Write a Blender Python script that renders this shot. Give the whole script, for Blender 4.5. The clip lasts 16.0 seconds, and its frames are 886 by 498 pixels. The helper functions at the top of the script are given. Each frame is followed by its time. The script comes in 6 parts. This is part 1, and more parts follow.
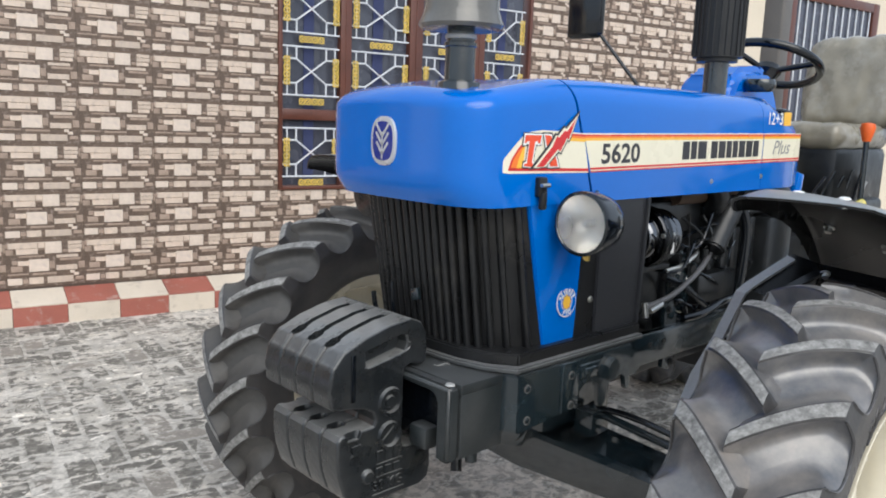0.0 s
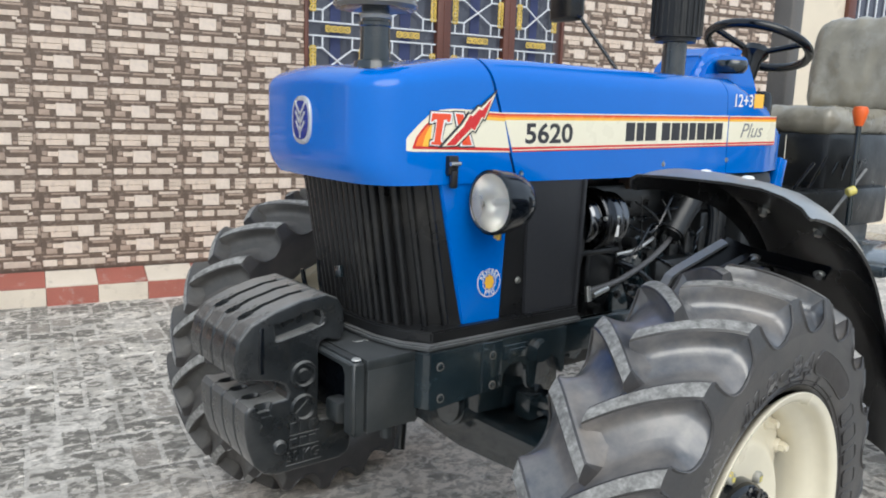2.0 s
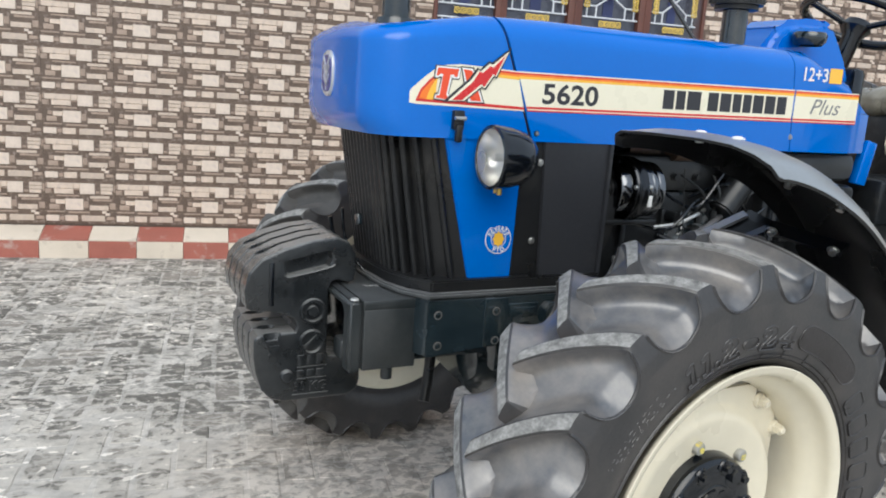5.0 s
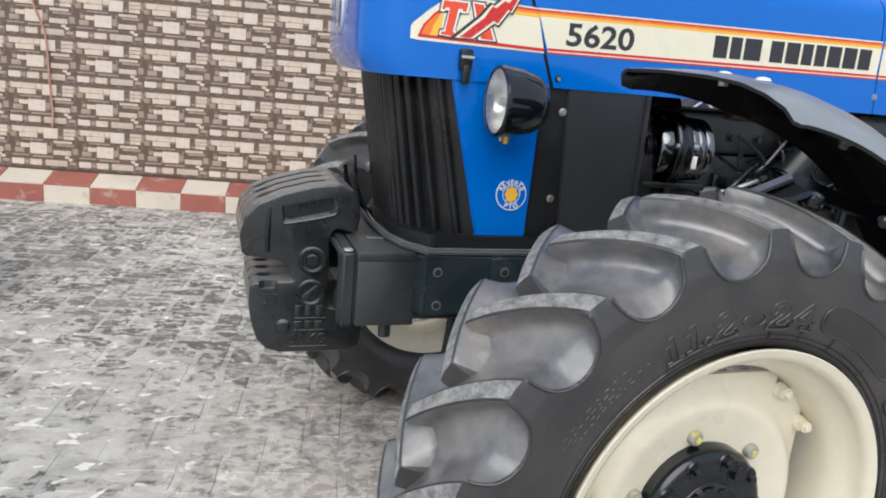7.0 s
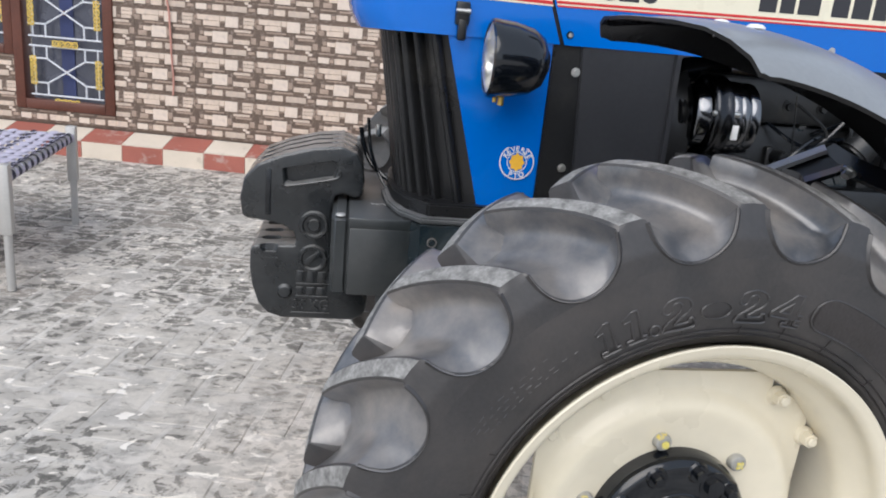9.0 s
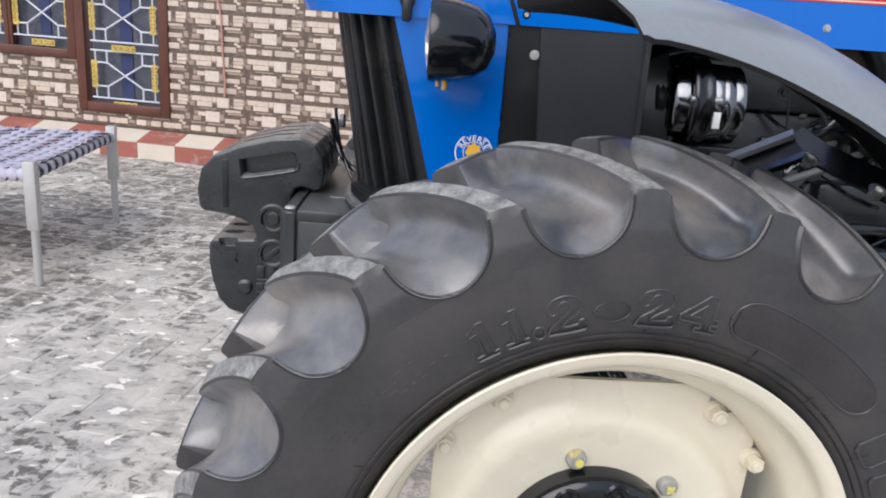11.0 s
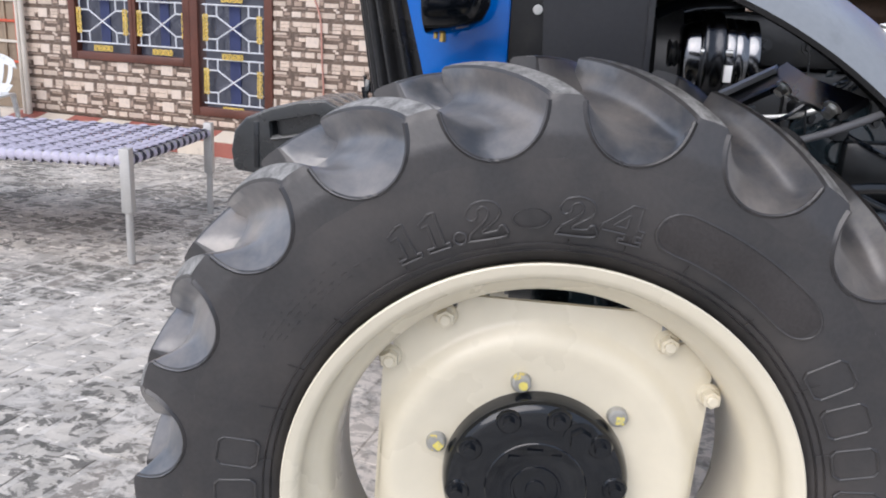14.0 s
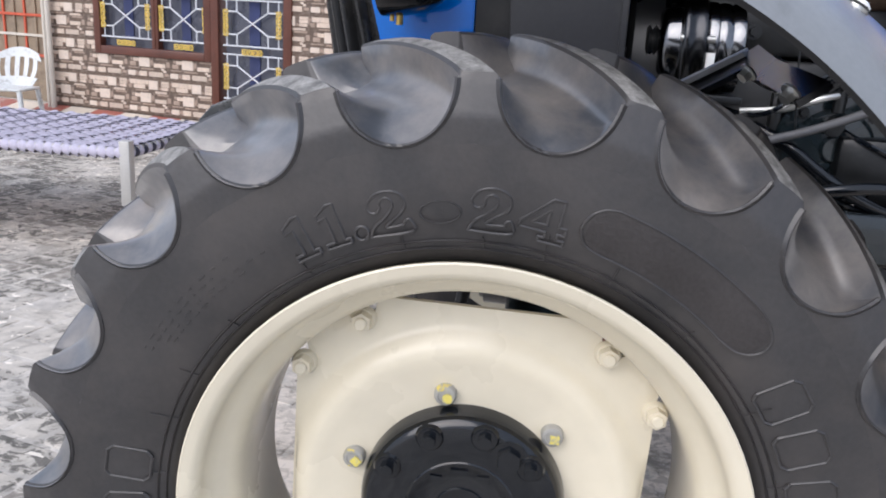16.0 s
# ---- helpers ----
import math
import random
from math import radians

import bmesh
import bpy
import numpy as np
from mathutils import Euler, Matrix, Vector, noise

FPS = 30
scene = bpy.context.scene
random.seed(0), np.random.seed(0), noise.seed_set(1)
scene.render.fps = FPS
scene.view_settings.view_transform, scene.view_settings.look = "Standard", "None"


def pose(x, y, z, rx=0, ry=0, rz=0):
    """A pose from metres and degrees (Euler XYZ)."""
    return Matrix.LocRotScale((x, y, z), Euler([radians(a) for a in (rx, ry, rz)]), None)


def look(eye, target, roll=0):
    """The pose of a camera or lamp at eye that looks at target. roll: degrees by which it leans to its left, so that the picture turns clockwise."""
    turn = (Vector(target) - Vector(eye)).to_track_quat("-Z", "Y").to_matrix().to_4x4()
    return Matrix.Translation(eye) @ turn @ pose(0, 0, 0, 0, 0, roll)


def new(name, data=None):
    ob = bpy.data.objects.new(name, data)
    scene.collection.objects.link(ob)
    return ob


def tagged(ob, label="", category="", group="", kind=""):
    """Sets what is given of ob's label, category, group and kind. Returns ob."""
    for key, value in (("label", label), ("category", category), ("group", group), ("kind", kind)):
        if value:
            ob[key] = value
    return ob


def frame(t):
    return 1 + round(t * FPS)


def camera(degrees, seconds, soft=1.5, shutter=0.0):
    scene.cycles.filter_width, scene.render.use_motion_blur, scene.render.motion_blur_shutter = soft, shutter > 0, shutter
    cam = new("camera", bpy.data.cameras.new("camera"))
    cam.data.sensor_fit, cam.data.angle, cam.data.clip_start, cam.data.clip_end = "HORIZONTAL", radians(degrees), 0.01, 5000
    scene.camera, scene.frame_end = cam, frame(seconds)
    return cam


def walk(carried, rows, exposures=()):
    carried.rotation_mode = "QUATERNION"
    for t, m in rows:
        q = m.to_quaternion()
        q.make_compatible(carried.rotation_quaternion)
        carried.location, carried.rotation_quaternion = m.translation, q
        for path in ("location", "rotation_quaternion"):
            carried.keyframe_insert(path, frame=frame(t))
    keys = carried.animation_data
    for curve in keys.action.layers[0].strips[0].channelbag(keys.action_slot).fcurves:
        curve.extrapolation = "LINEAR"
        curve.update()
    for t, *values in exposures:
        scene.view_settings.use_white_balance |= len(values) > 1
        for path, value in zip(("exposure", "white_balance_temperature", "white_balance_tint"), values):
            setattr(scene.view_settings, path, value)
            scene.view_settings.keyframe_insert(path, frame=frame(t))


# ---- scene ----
cam = camera(59.5, 16.0, soft=1.9)
PATH = [
    (0, (-1.632, -1.335, 1.357), (-0.277, 0.099, 1.029), 2.1),
    (0.5, (-1.558, -1.38, 1.349), (-0.234, 0.08, 1.012), 2.1),
    (1, (-1.493, -1.449, 1.346), (-0.198, 0.036, 1.002), 2.0),
    (1.5, (-1.429, -1.525, 1.349), (-0.173, -0.008, 0.998), 1.9),
    (2, (-1.386, -1.574, 1.34), (-0.165, -0.03, 0.987), 2.0),
    (2.5, (-1.333, -1.609, 1.324), (-0.157, -0.031, 0.968), 2.2),
    (3, (-1.289, -1.636, 1.317), (-0.161, -0.024, 0.959), 2.3),
    (3.5, (-1.249, -1.682, 1.311), (-0.185, -0.028, 0.949), 2.6),
    (4, (-1.222, -1.761, 1.306), (-0.216, -0.072, 0.94), 3.0),
    (6.5, (-0.909, -1.839, 1.227), (-0.246, -0.008, 0.774), 4.9),
    (7, (-0.838, -1.805, 1.221), (-0.242, 0.044, 0.744), 5.2),
    (7.5, (-0.758, -1.782, 1.22), (-0.252, 0.086, 0.715), 5.4),
    (8, (-0.684, -1.784, 1.203), (-0.273, 0.1, 0.672), 5.4),
    (8.5, (-0.597, -1.776, 1.199), (-0.284, 0.119, 0.642), 5.3),
    (9, (-0.524, -1.772, 1.205), (-0.273, 0.131, 0.642), 5.1),
    (9.5, (-0.441, -1.738, 1.191), (-0.243, 0.171, 0.627), 4.9),
    (12, (-0.181, -1.696, 1.168), (-0.244, 0.223, 0.611), 3.7),
    (12.5, (-0.132, -1.718, 1.146), (-0.257, 0.203, 0.601), 3.5),
    (13, (-0.095, -1.735, 1.125), (-0.264, 0.183, 0.584), 3.3),
    (13.5, (-0.064, -1.745, 1.091), (-0.277, 0.17, 0.555), 3.2),
    (14, (-0.047, -1.746, 1.079), (-0.295, 0.165, 0.543), 3.2),
    (14.5, (-0.036, -1.744, 1.067), (-0.317, 0.162, 0.529), 3.2),
    (15, (-0.022, -1.728, 1.059), (-0.323, 0.174, 0.52), 3.3),
    (15.5, (0.015, -1.685, 1.052), (-0.305, 0.214, 0.512), 3.4),
    (16, (0.073, -1.636, 1.058), (-0.259, 0.261, 0.518), 3.6),
]
walk(cam, [(t, look(eye, target, roll)) for t, eye, target, roll in PATH], ((0, 0.1, 6310, 7.5), (3, 0.1, 6210, 5), (7, 0.04, 6270, 8), (9.5, 0.08, 6220, 11), (12.5, 0.14, 6190, 13.5), (16, 0.14, 6180, 14)))

# ---- light ----
SUN_EL, SUN_AZ = 42.0, 205.0
world = bpy.data.worlds.new("overcast_sky")
scene.world = world
world.use_nodes = True
wn = world.node_tree.nodes
sky = wn.new("ShaderNodeTexSky")
sky.sky_type = "NISHITA"
sky.sun_disc = False
sky.sun_elevation, sky.sun_rotation = radians(SUN_EL), radians(SUN_AZ)
sky.air_density, sky.dust_density, sky.ozone_density = 1.0, 4.0, 1.0
hazy = wn.new("ShaderNodeMixRGB")
hazy.inputs[0].default_value = 0.72
hazy.inputs[2].default_value = (5.9, 6.6, 7.7, 1)
world.node_tree.links.new(sky.outputs[0], hazy.inputs[1])
world.node_tree.links.new(hazy.outputs[0], wn["Background"].inputs[0])
wn["Background"].inputs[1].default_value = 0.135
sun = new("sun", bpy.data.lights.new("sun", "SUN"))
sun.data.energy, sun.data.angle, sun.data.color = 1.9, radians(55), (1.0, 0.95, 0.89)
az = radians(SUN_AZ)
sun.matrix_world = look((8 * math.sin(az), 8 * math.cos(az), 8 * math.tan(radians(SUN_EL))), (0, 0, 0))

# ---- materials ----


def material(name, color, rough=0.5, metal=0.0, vary=0.12, scale=8.0, grain=120.0, bump=0.15, coat=0.0, dirt=None, dirt_amount=0.0, dirt_scale=3.0, rand=0.0, island=0.0, rough_vary=0.1, spec=0.5, dirt_soft=0.16, top_dust_sheen=None, in_place=False):
    """Base colour with broad and fine variation, patches of a second colour, roughness variation and fine relief."""
    m = bpy.data.materials.new(name)
    m.use_nodes = True
    n, l = m.node_tree.nodes, m.node_tree.links
    b = n["Principled BSDF"]
    b.inputs["Metallic"].default_value = metal
    b.inputs["Coat Weight"].default_value = coat
    b.inputs["Coat Roughness"].default_value = 0.06 if rough < 0.34 else 0.26
    b.inputs["Specular IOR Level"].default_value = spec
    where = n.new("ShaderNodeNewGeometry").outputs["Position"] if in_place else n.new("ShaderNodeTexCoord").outputs["Object"]
    big, fine = n.new("ShaderNodeTexNoise"), n.new("ShaderNodeTexNoise")
    big.inputs["Scale"].default_value, big.inputs["Detail"].default_value = scale, 6
    fine.inputs["Scale"].default_value, fine.inputs["Detail"].default_value = grain, 4
    for t in (big, fine):
        l.new(where, t.inputs["Vector"])
    mix = n.new("ShaderNodeMath")
    mix.operation = "MULTIPLY_ADD"
    mix.inputs[1].default_value = 0.6
    l.new(big.outputs[0], mix.inputs[0])
    half = n.new("ShaderNodeMath")
    half.operation = "MULTIPLY"
    half.inputs[1].default_value = 0.4
    l.new(fine.outputs[0], half.inputs[0])
    l.new(half.outputs[0], mix.inputs[2])
    val = n.new("ShaderNodeMapRange")
    val.inputs[1].default_value, val.inputs[2].default_value = 0.3, 0.7
    val.inputs[3].default_value, val.inputs[4].default_value = 1 - vary, 1 + vary
    l.new(mix.outputs[0], val.inputs[0])
    hsv = n.new("ShaderNodeHueSaturation")
    hsv.inputs["Color"].default_value = (*color, 1)
    out_val = val.outputs[0]
    if rand or island:
        src = n.new("ShaderNodeObjectInfo").outputs["Random"] if rand else n.new("ShaderNodeNewGeometry").outputs["Random Per Island"]
        r = n.new("ShaderNodeMapRange")
        r.inputs[3].default_value, r.inputs[4].default_value = 1 - (rand or island), 1 + (rand or island)
        l.new(src, r.inputs[0])
        mul = n.new("ShaderNodeMath")
        mul.operation = "MULTIPLY"
        l.new(out_val, mul.inputs[0])
        l.new(r.outputs[0], mul.inputs[1])
        out_val = mul.outputs[0]
    l.new(out_val, hsv.inputs["Value"])
    col = hsv.outputs[0]
    if dirt:
        dn = n.new("ShaderNodeTexNoise")
        dn.inputs["Scale"].default_value, dn.inputs["Detail"].default_value, dn.inputs["Roughness"].default_value = dirt_scale, 8, 0.65
        l.new(where, dn.inputs["Vector"])
        ramp = n.new("ShaderNodeMapRange")
        ramp.inputs[1].default_value, ramp.inputs[2].default_value = 0.7 - dirt_soft / 2 - 0.3 * dirt_amount, 0.7 + dirt_soft / 2 - 0.3 * dirt_amount
        ramp.inputs[4].default_value = 0.9
        l.new(dn.outputs[0], ramp.inputs[0])
        dm = n.new("ShaderNodeMixRGB")
        dm.inputs[2].default_value = (*dirt, 1)
        l.new(ramp.outputs[0], dm.inputs[0])
        l.new(col, dm.inputs[1])
        col = dm.outputs[0]
    # up-facing sides lightened in colour: sky sheen on the iron, dust on the ledge
    if top_dust_sheen:
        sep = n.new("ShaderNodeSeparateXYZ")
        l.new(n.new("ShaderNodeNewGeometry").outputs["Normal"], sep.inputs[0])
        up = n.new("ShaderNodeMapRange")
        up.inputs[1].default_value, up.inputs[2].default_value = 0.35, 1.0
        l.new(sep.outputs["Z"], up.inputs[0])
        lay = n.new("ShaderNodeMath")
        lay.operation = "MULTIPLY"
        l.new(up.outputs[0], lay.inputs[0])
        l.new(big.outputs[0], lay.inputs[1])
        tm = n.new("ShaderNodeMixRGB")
        tm.inputs[2].default_value = (*top_dust_sheen, 1)
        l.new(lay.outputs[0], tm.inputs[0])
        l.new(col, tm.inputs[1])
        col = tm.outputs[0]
    l.new(col, b.inputs["Base Color"])
    rr = n.new("ShaderNodeMapRange")
    rr.inputs[1].default_value, rr.inputs[2].default_value = 0.3, 0.7
    rr.inputs[3].default_value, rr.inputs[4].default_value = max(rough - rough_vary, 0.02), min(rough + rough_vary, 1)
    l.new(big.outputs[0], rr.inputs[0])
    l.new(rr.outputs[0], b.inputs["Roughness"])
    if bump:
        bp = n.new("ShaderNodeBump")
        bp.inputs["Strength"].default_value, bp.inputs["Distance"].default_value = bump, 0.004
        l.new(mix.outputs[0], bp.inputs["Height"])
        l.new(bp.outputs[0], b.inputs["Normal"])
    return m


BLUE = material("blue_paint", (0.0, 0.138, 0.58), 0.2, vary=0.04, coat=0.75, bump=0.0, rough_vary=0.03, spec=0.15)
BLACK = material("black_paint", (0.010, 0.018, 0.023), 0.18, vary=0.25, coat=0.9, bump=0.05, dirt=(0.05, 0.052, 0.052), dirt_amount=0.2, dirt_scale=7, dirt_soft=0.3)
CAST = material("black_cast_iron", (0.0115, 0.0205, 0.026), 0.2, vary=0.35, scale=14, bump=0.3, grain=70, coat=0.8, dirt=(0.022, 0.033, 0.039), dirt_amount=0.22, dirt_scale=9, dirt_soft=0.3, top_dust_sheen=(0.11, 0.125, 0.135))
IRON = material("black_weight_iron", (0.0145, 0.017, 0.019), 0.3, vary=0.4, scale=18, bump=0.5, grain=80, coat=0.4, dirt=(0.04, 0.04, 0.04), dirt_amount=0.14, dirt_scale=12, dirt_soft=0.35, top_dust_sheen=(0.34, 0.34, 0.33))
LEDGE = material("dusty_ledge", (0.07, 0.074, 0.076), 0.4, vary=0.3, scale=12, bump=0.2, coat=0.3, top_dust_sheen=(0.3, 0.3, 0.3))
CARRIER = material("satin_black_plate", (0.021, 0.026, 0.028), 0.38, vary=0.25, scale=9, bump=0.2, coat=0.25, dirt=(0.06, 0.062, 0.062), dirt_amount=0.3, dirt_scale=6, dirt_soft=0.4, top_dust_sheen=(0.1, 0.105, 0.11))
ENGINE = material("oily_black_engine", (0.008, 0.009, 0.010), 0.36, vary=0.4, scale=14, bump=0.4, grain=60, coat=0.12, dirt=(0.035, 0.033, 0.03), dirt_amount=0.2, dirt_scale=11)
GLOSS = material("gloss_black", (0.0042, 0.0058, 0.0085), 0.13, vary=0.2, coat=0.25, bump=0.0, rough_vary=0.05)
GRILLE = material("black_plastic", (0.013, 0.0135, 0.0145), 0.34, vary=0.3, bump=0.06, dirt=(0.038, 0.036, 0.033), dirt_amount=0.22, dirt_scale=5, spec=0.4)
SHEET = material("matt_black_sheet", (0.026, 0.0275, 0.032), 0.42, vary=0.2, scale=4, bump=0.05, dirt=(0.05, 0.05, 0.052), dirt_amount=0.2, dirt_scale=5, spec=0.5)
RUBBER = material("rubber", (0.0275, 0.0265, 0.0275), 0.42, vary=0.34, scale=6, grain=170, bump=0.22, coat=0.33, dirt=(0.07, 0.061, 0.056), dirt_amount=0.4, dirt_scale=7, spec=0.6, dirt_soft=0.34)
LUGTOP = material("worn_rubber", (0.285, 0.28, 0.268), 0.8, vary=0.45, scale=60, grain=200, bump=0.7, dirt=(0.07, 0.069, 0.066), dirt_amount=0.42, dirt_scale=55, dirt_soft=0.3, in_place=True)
# tread hollows: dust plus bluish and warm sky sheen, both put into the colour
DUSTSHEEN = material("dusty_sheen_rubber", (0.052, 0.058, 0.069), 0.38, vary=0.2, scale=9, grain=60, bump=0.03, coat=1.0, dirt=(0.36, 0.315, 0.27), dirt_amount=0.26, dirt_scale=8, spec=0.8, dirt_soft=0.5, in_place=True)
# duller hollow rubber with the far wheel's shade put into its colour
SHADERUBBER = material("shaded_grey_rubber", (0.055, 0.054, 0.053), 0.55, vary=0.2, scale=9, grain=60, bump=0.05, dirt=(0.13, 0.118, 0.105), dirt_amount=0.3, dirt_scale=8, dirt_soft=0.5)
CREAM = material("cream_paint", (0.74, 0.68, 0.535), 0.3, vary=0.06, scale=3, grain=30, coat=0.3, bump=0.0)
NUTGREY = material("dull_nut_steel", (0.3, 0.3, 0.29), 0.5, metal=0.5, vary=0.2, scale=40, bump=0.2)
NUTDAUB = material("yellow_daubed_nut", (0.36, 0.355, 0.33), 0.5, metal=0.25, vary=0.2, scale=40, bump=0.25, dirt=(0.74, 0.6, 0.12), dirt_amount=0.3, dirt_scale=48, dirt_soft=0.05, in_place=True)
ROUGHRUBBER = material("rough_moulded_rubber", (0.036, 0.032, 0.031), 0.52, vary=0.35, scale=14, grain=220, bump=0.6)
STEEL = material("zinc_steel", (0.55, 0.55, 0.53), 0.35, metal=0.9, vary=0.15, bump=0.1)
STAYBAR = material("bright_stay_paint", (0.3, 0.3, 0.3), 0.4, metal=0.3, vary=0.15, bump=0.1)
GREYBAR = material("grey_painted_steel", (0.46, 0.46, 0.45), 0.4, metal=0.2, vary=0.12, bump=0.1)
YELLOWMARK = material("yellow_paint_mark", (0.72, 0.62, 0.14), 0.6, vary=0.25, scale=60, bump=0.3, dirt=(0.3, 0.3, 0.28), dirt_amount=0.45, dirt_scale=120)
WHITE = material("white_decal", (0.8, 0.8, 0.78), 0.35, vary=0.03, bump=0.0)
CREAMDEC = material("cream_decal", (0.82, 0.77, 0.6), 0.3, vary=0.03, bump=0.0, coat=0.3)
REDDEC = material("red_decal", (0.6, 0.02, 0.02), 0.3, vary=0.05, bump=0.0, coat=0.3)
ORANGEDEC = material("orange_decal", (0.85, 0.2, 0.02), 0.3, vary=0.05, bump=0.0, coat=0.3)
LETTERDEC = material("red_orange_decal", (0.78, 0.075, 0.02), 0.3, vary=0.05, bump=0.0, coat=0.3)
YELLOWDEC = material("yellow_decal", (0.9, 0.5, 0.05), 0.3, vary=0.05, bump=0.0, coat=0.3)
INK = material("dark_lettering", (0.03, 0.03, 0.035), 0.4, vary=0.1, bump=0.0)
GREYINK = material("grey_lettering", (0.2, 0.2, 0.2), 0.4, vary=0.1, bump=0.0)
SILVER = material("silver_plastic", (0.68, 0.69, 0.7), 0.3, metal=0.45, vary=0.05, bump=0.0)
POSTGREY = material("dull_grey_post", (0.13, 0.12, 0.11), 0.5, vary=0.15, bump=0.1)
BRASS = material("brass", (0.6, 0.42, 0.12), 0.35, metal=0.9, vary=0.1, bump=0.05)
ALU = material("alternator_metal", (0.17, 0.175, 0.185), 0.14, metal=1.0, vary=0.12, bump=0.04, rough_vary=0.05, dirt=(0.06, 0.06, 0.06), dirt_amount=0.1)
ALUDARK = material("dull_alternator_metal", (0.05, 0.052, 0.056), 0.22, metal=1.0, vary=0.2, bump=0.05, rough_vary=0.05)
RUST = material("rusty_cast", (0.09, 0.055, 0.035), 0.8, vary=0.35, bump=0.5)
VINYL = material("olive_grey_vinyl", (0.25, 0.228, 0.178), 0.3, vary=0.22, scale=9, grain=24, bump=0.9, coat=0.4, dirt=(0.42, 0.4, 0.35), dirt_amount=0.25, dirt_scale=7, dirt_soft=0.3)
ORANGE = material("orange_plastic", (0.8, 0.13, 0.02), 0.35, vary=0.05, bump=0.02)


def paving_material(name, stone, smear, joint=False, random_by=""):
    """Worn brick: dark stone with pale cement smears that run on from brick to brick."""
    m = bpy.data.materials.new(name)
    m.use_nodes = True
    n, l = m.node_tree.nodes, m.node_tree.links
    b = n["Principled BSDF"]
    geo = n.new("ShaderNodeNewGeometry")

    def noise_at(scale, detail=6, rough=0.6, stretch=(1, 1, 1)):
        mp = n.new("ShaderNodeMapping")
        mp.inputs["Scale"].default_value = stretch
        mp.inputs["Rotation"].default_value = (0, 0, radians(10.5))
        l.new(geo.outputs["Position"], mp.inputs[0])
        t = n.new("ShaderNodeTexNoise")
        t.inputs["Scale"].default_value, t.inputs["Detail"].default_value, t.inputs["Roughness"].default_value = scale, detail, rough
        t.inputs["Distortion"].default_value = 0.6
        l.new(mp.outputs[0], t.inputs["Vector"])
        return t.outputs[0]

    def ranged(src, a, c, lo=0.0, hi=1.0):
        r = n.new("ShaderNodeMapRange")
        r.interpolation_type = "SMOOTHSTEP"
        r.inputs[1].default_value, r.inputs[2].default_value, r.inputs[3].default_value, r.inputs[4].default_value = a, c, lo, hi
        l.new(src, r.inputs[0])
        return r.outputs[0]

    def mixed(fac, c1, c2):
        x = n.new("ShaderNodeMixRGB")
        for i, v in ((0, fac), (1, c1), (2, c2)):
            if isinstance(v, tuple):
                x.inputs[i].default_value = (*v, 1)
            else:
                l.new(v, x.inputs[i])
        return x.outputs[0]

    big, mid, flake, small, grain = noise_at(1.3, 4), noise_at(9, 10, 0.62, (1, 1.25, 1)), noise_at(21, 9, 0.64, (1, 1.2, 1)), noise_at(38, 8, 0.7), noise_at(150, 3)
    dark = tuple(0.5 * v for v in stone)
    col = mixed(ranged(small, 0.36, 0.64), dark, stone)
    col = mixed(ranged(flake, 0.42, 0.6, 0, 0.55), col, tuple(1.75 * v for v in stone))
    if random_by:
        src = n.new("ShaderNodeObjectInfo").outputs["Random"] if random_by == "object" else geo.outputs["Random Per Island"]
        col = mixed(ranged(src, 0.55, 1.0, 0.0, 0.5), col, tuple(k * v for k, v in zip((1.95, 1.85, 1.85), stone)))
        col = mixed(ranged(src, 0.4, 0.0, 0.0, 0.5), col, tuple(0.6 * v for v in stone))

    def level(fine, share):
        add = n.new("ShaderNodeMath")
        add.operation = "MULTIPLY_ADD"
        add.inputs[1].default_value = share
        l.new(big, add.inputs[0])
        l.new(fine, add.inputs[2])
        return add.outputs[0]

    # crusts of cement, large and small, broken off with crisp edges
    pale = mixed(ranged(noise_at(6, 8, 0.7), 0.36, 0.6), tuple(0.52 * v for v in smear), mixed(ranged(small, 0.3, 0.7), tuple(0.72 * v for v in smear), smear))
    col = mixed(ranged(level(mid, 0.5), 0.735 if joint else 0.778, 0.78 if joint else 0.81), col, pale)
    col = mixed(ranged(level(flake, 0.45), 0.755, 0.785, 0, 0.9), col, pale)
    col = mixed(ranged(small, 0.62, 0.68, 0, 0.75), col, tuple(0.45 * v for v in stone))
    col = mixed(ranged(grain, 0.58, 0.72, 0, 0.45), col, tuple(0.45 * v for v in stone))

    # spilt cement that has nearly buried the bricks at the yard's edge
    def patch(centre, inner, outer, broken):
        off = n.new("ShaderNodeVectorMath")
        off.operation = "DISTANCE"
        off.inputs[1].default_value = centre
        l.new(geo.outputs["Position"], off.inputs[0])
        both = n.new("ShaderNodeMath")
        both.operation = "MULTIPLY"
        l.new(ranged(off.outputs["Value"], inner, outer, 1.0, 0.0), both.inputs[0])
        l.new(broken, both.inputs[1])
        return both.outputs[0]

    col = mixed(patch((-1.75, -0.5, 0.0), 0.9, 2.2, ranged(level(flake, 0.35), 0.6, 0.66, 0, 0.95)), col, mixed(ranged(mid, 0.4, 0.6), tuple(0.56 * v for v in smear), tuple(0.8 * v for v in smear)))
    # small near-white chips
    col = mixed(ranged(level(noise_at(13, 5, 0.5, (1, 1.5, 1)), 0.2), 0.745, 0.765, 0, 0.85), col, tuple(1.22 * v for v in smear))
    # sandy dust under and beside the wheels, its colour lightened against the tractor's shade
    crust = mixed(ranged(flake, 0.45, 0.53), (0.5, 0.44, 0.38), (0.77, 0.69, 0.61))
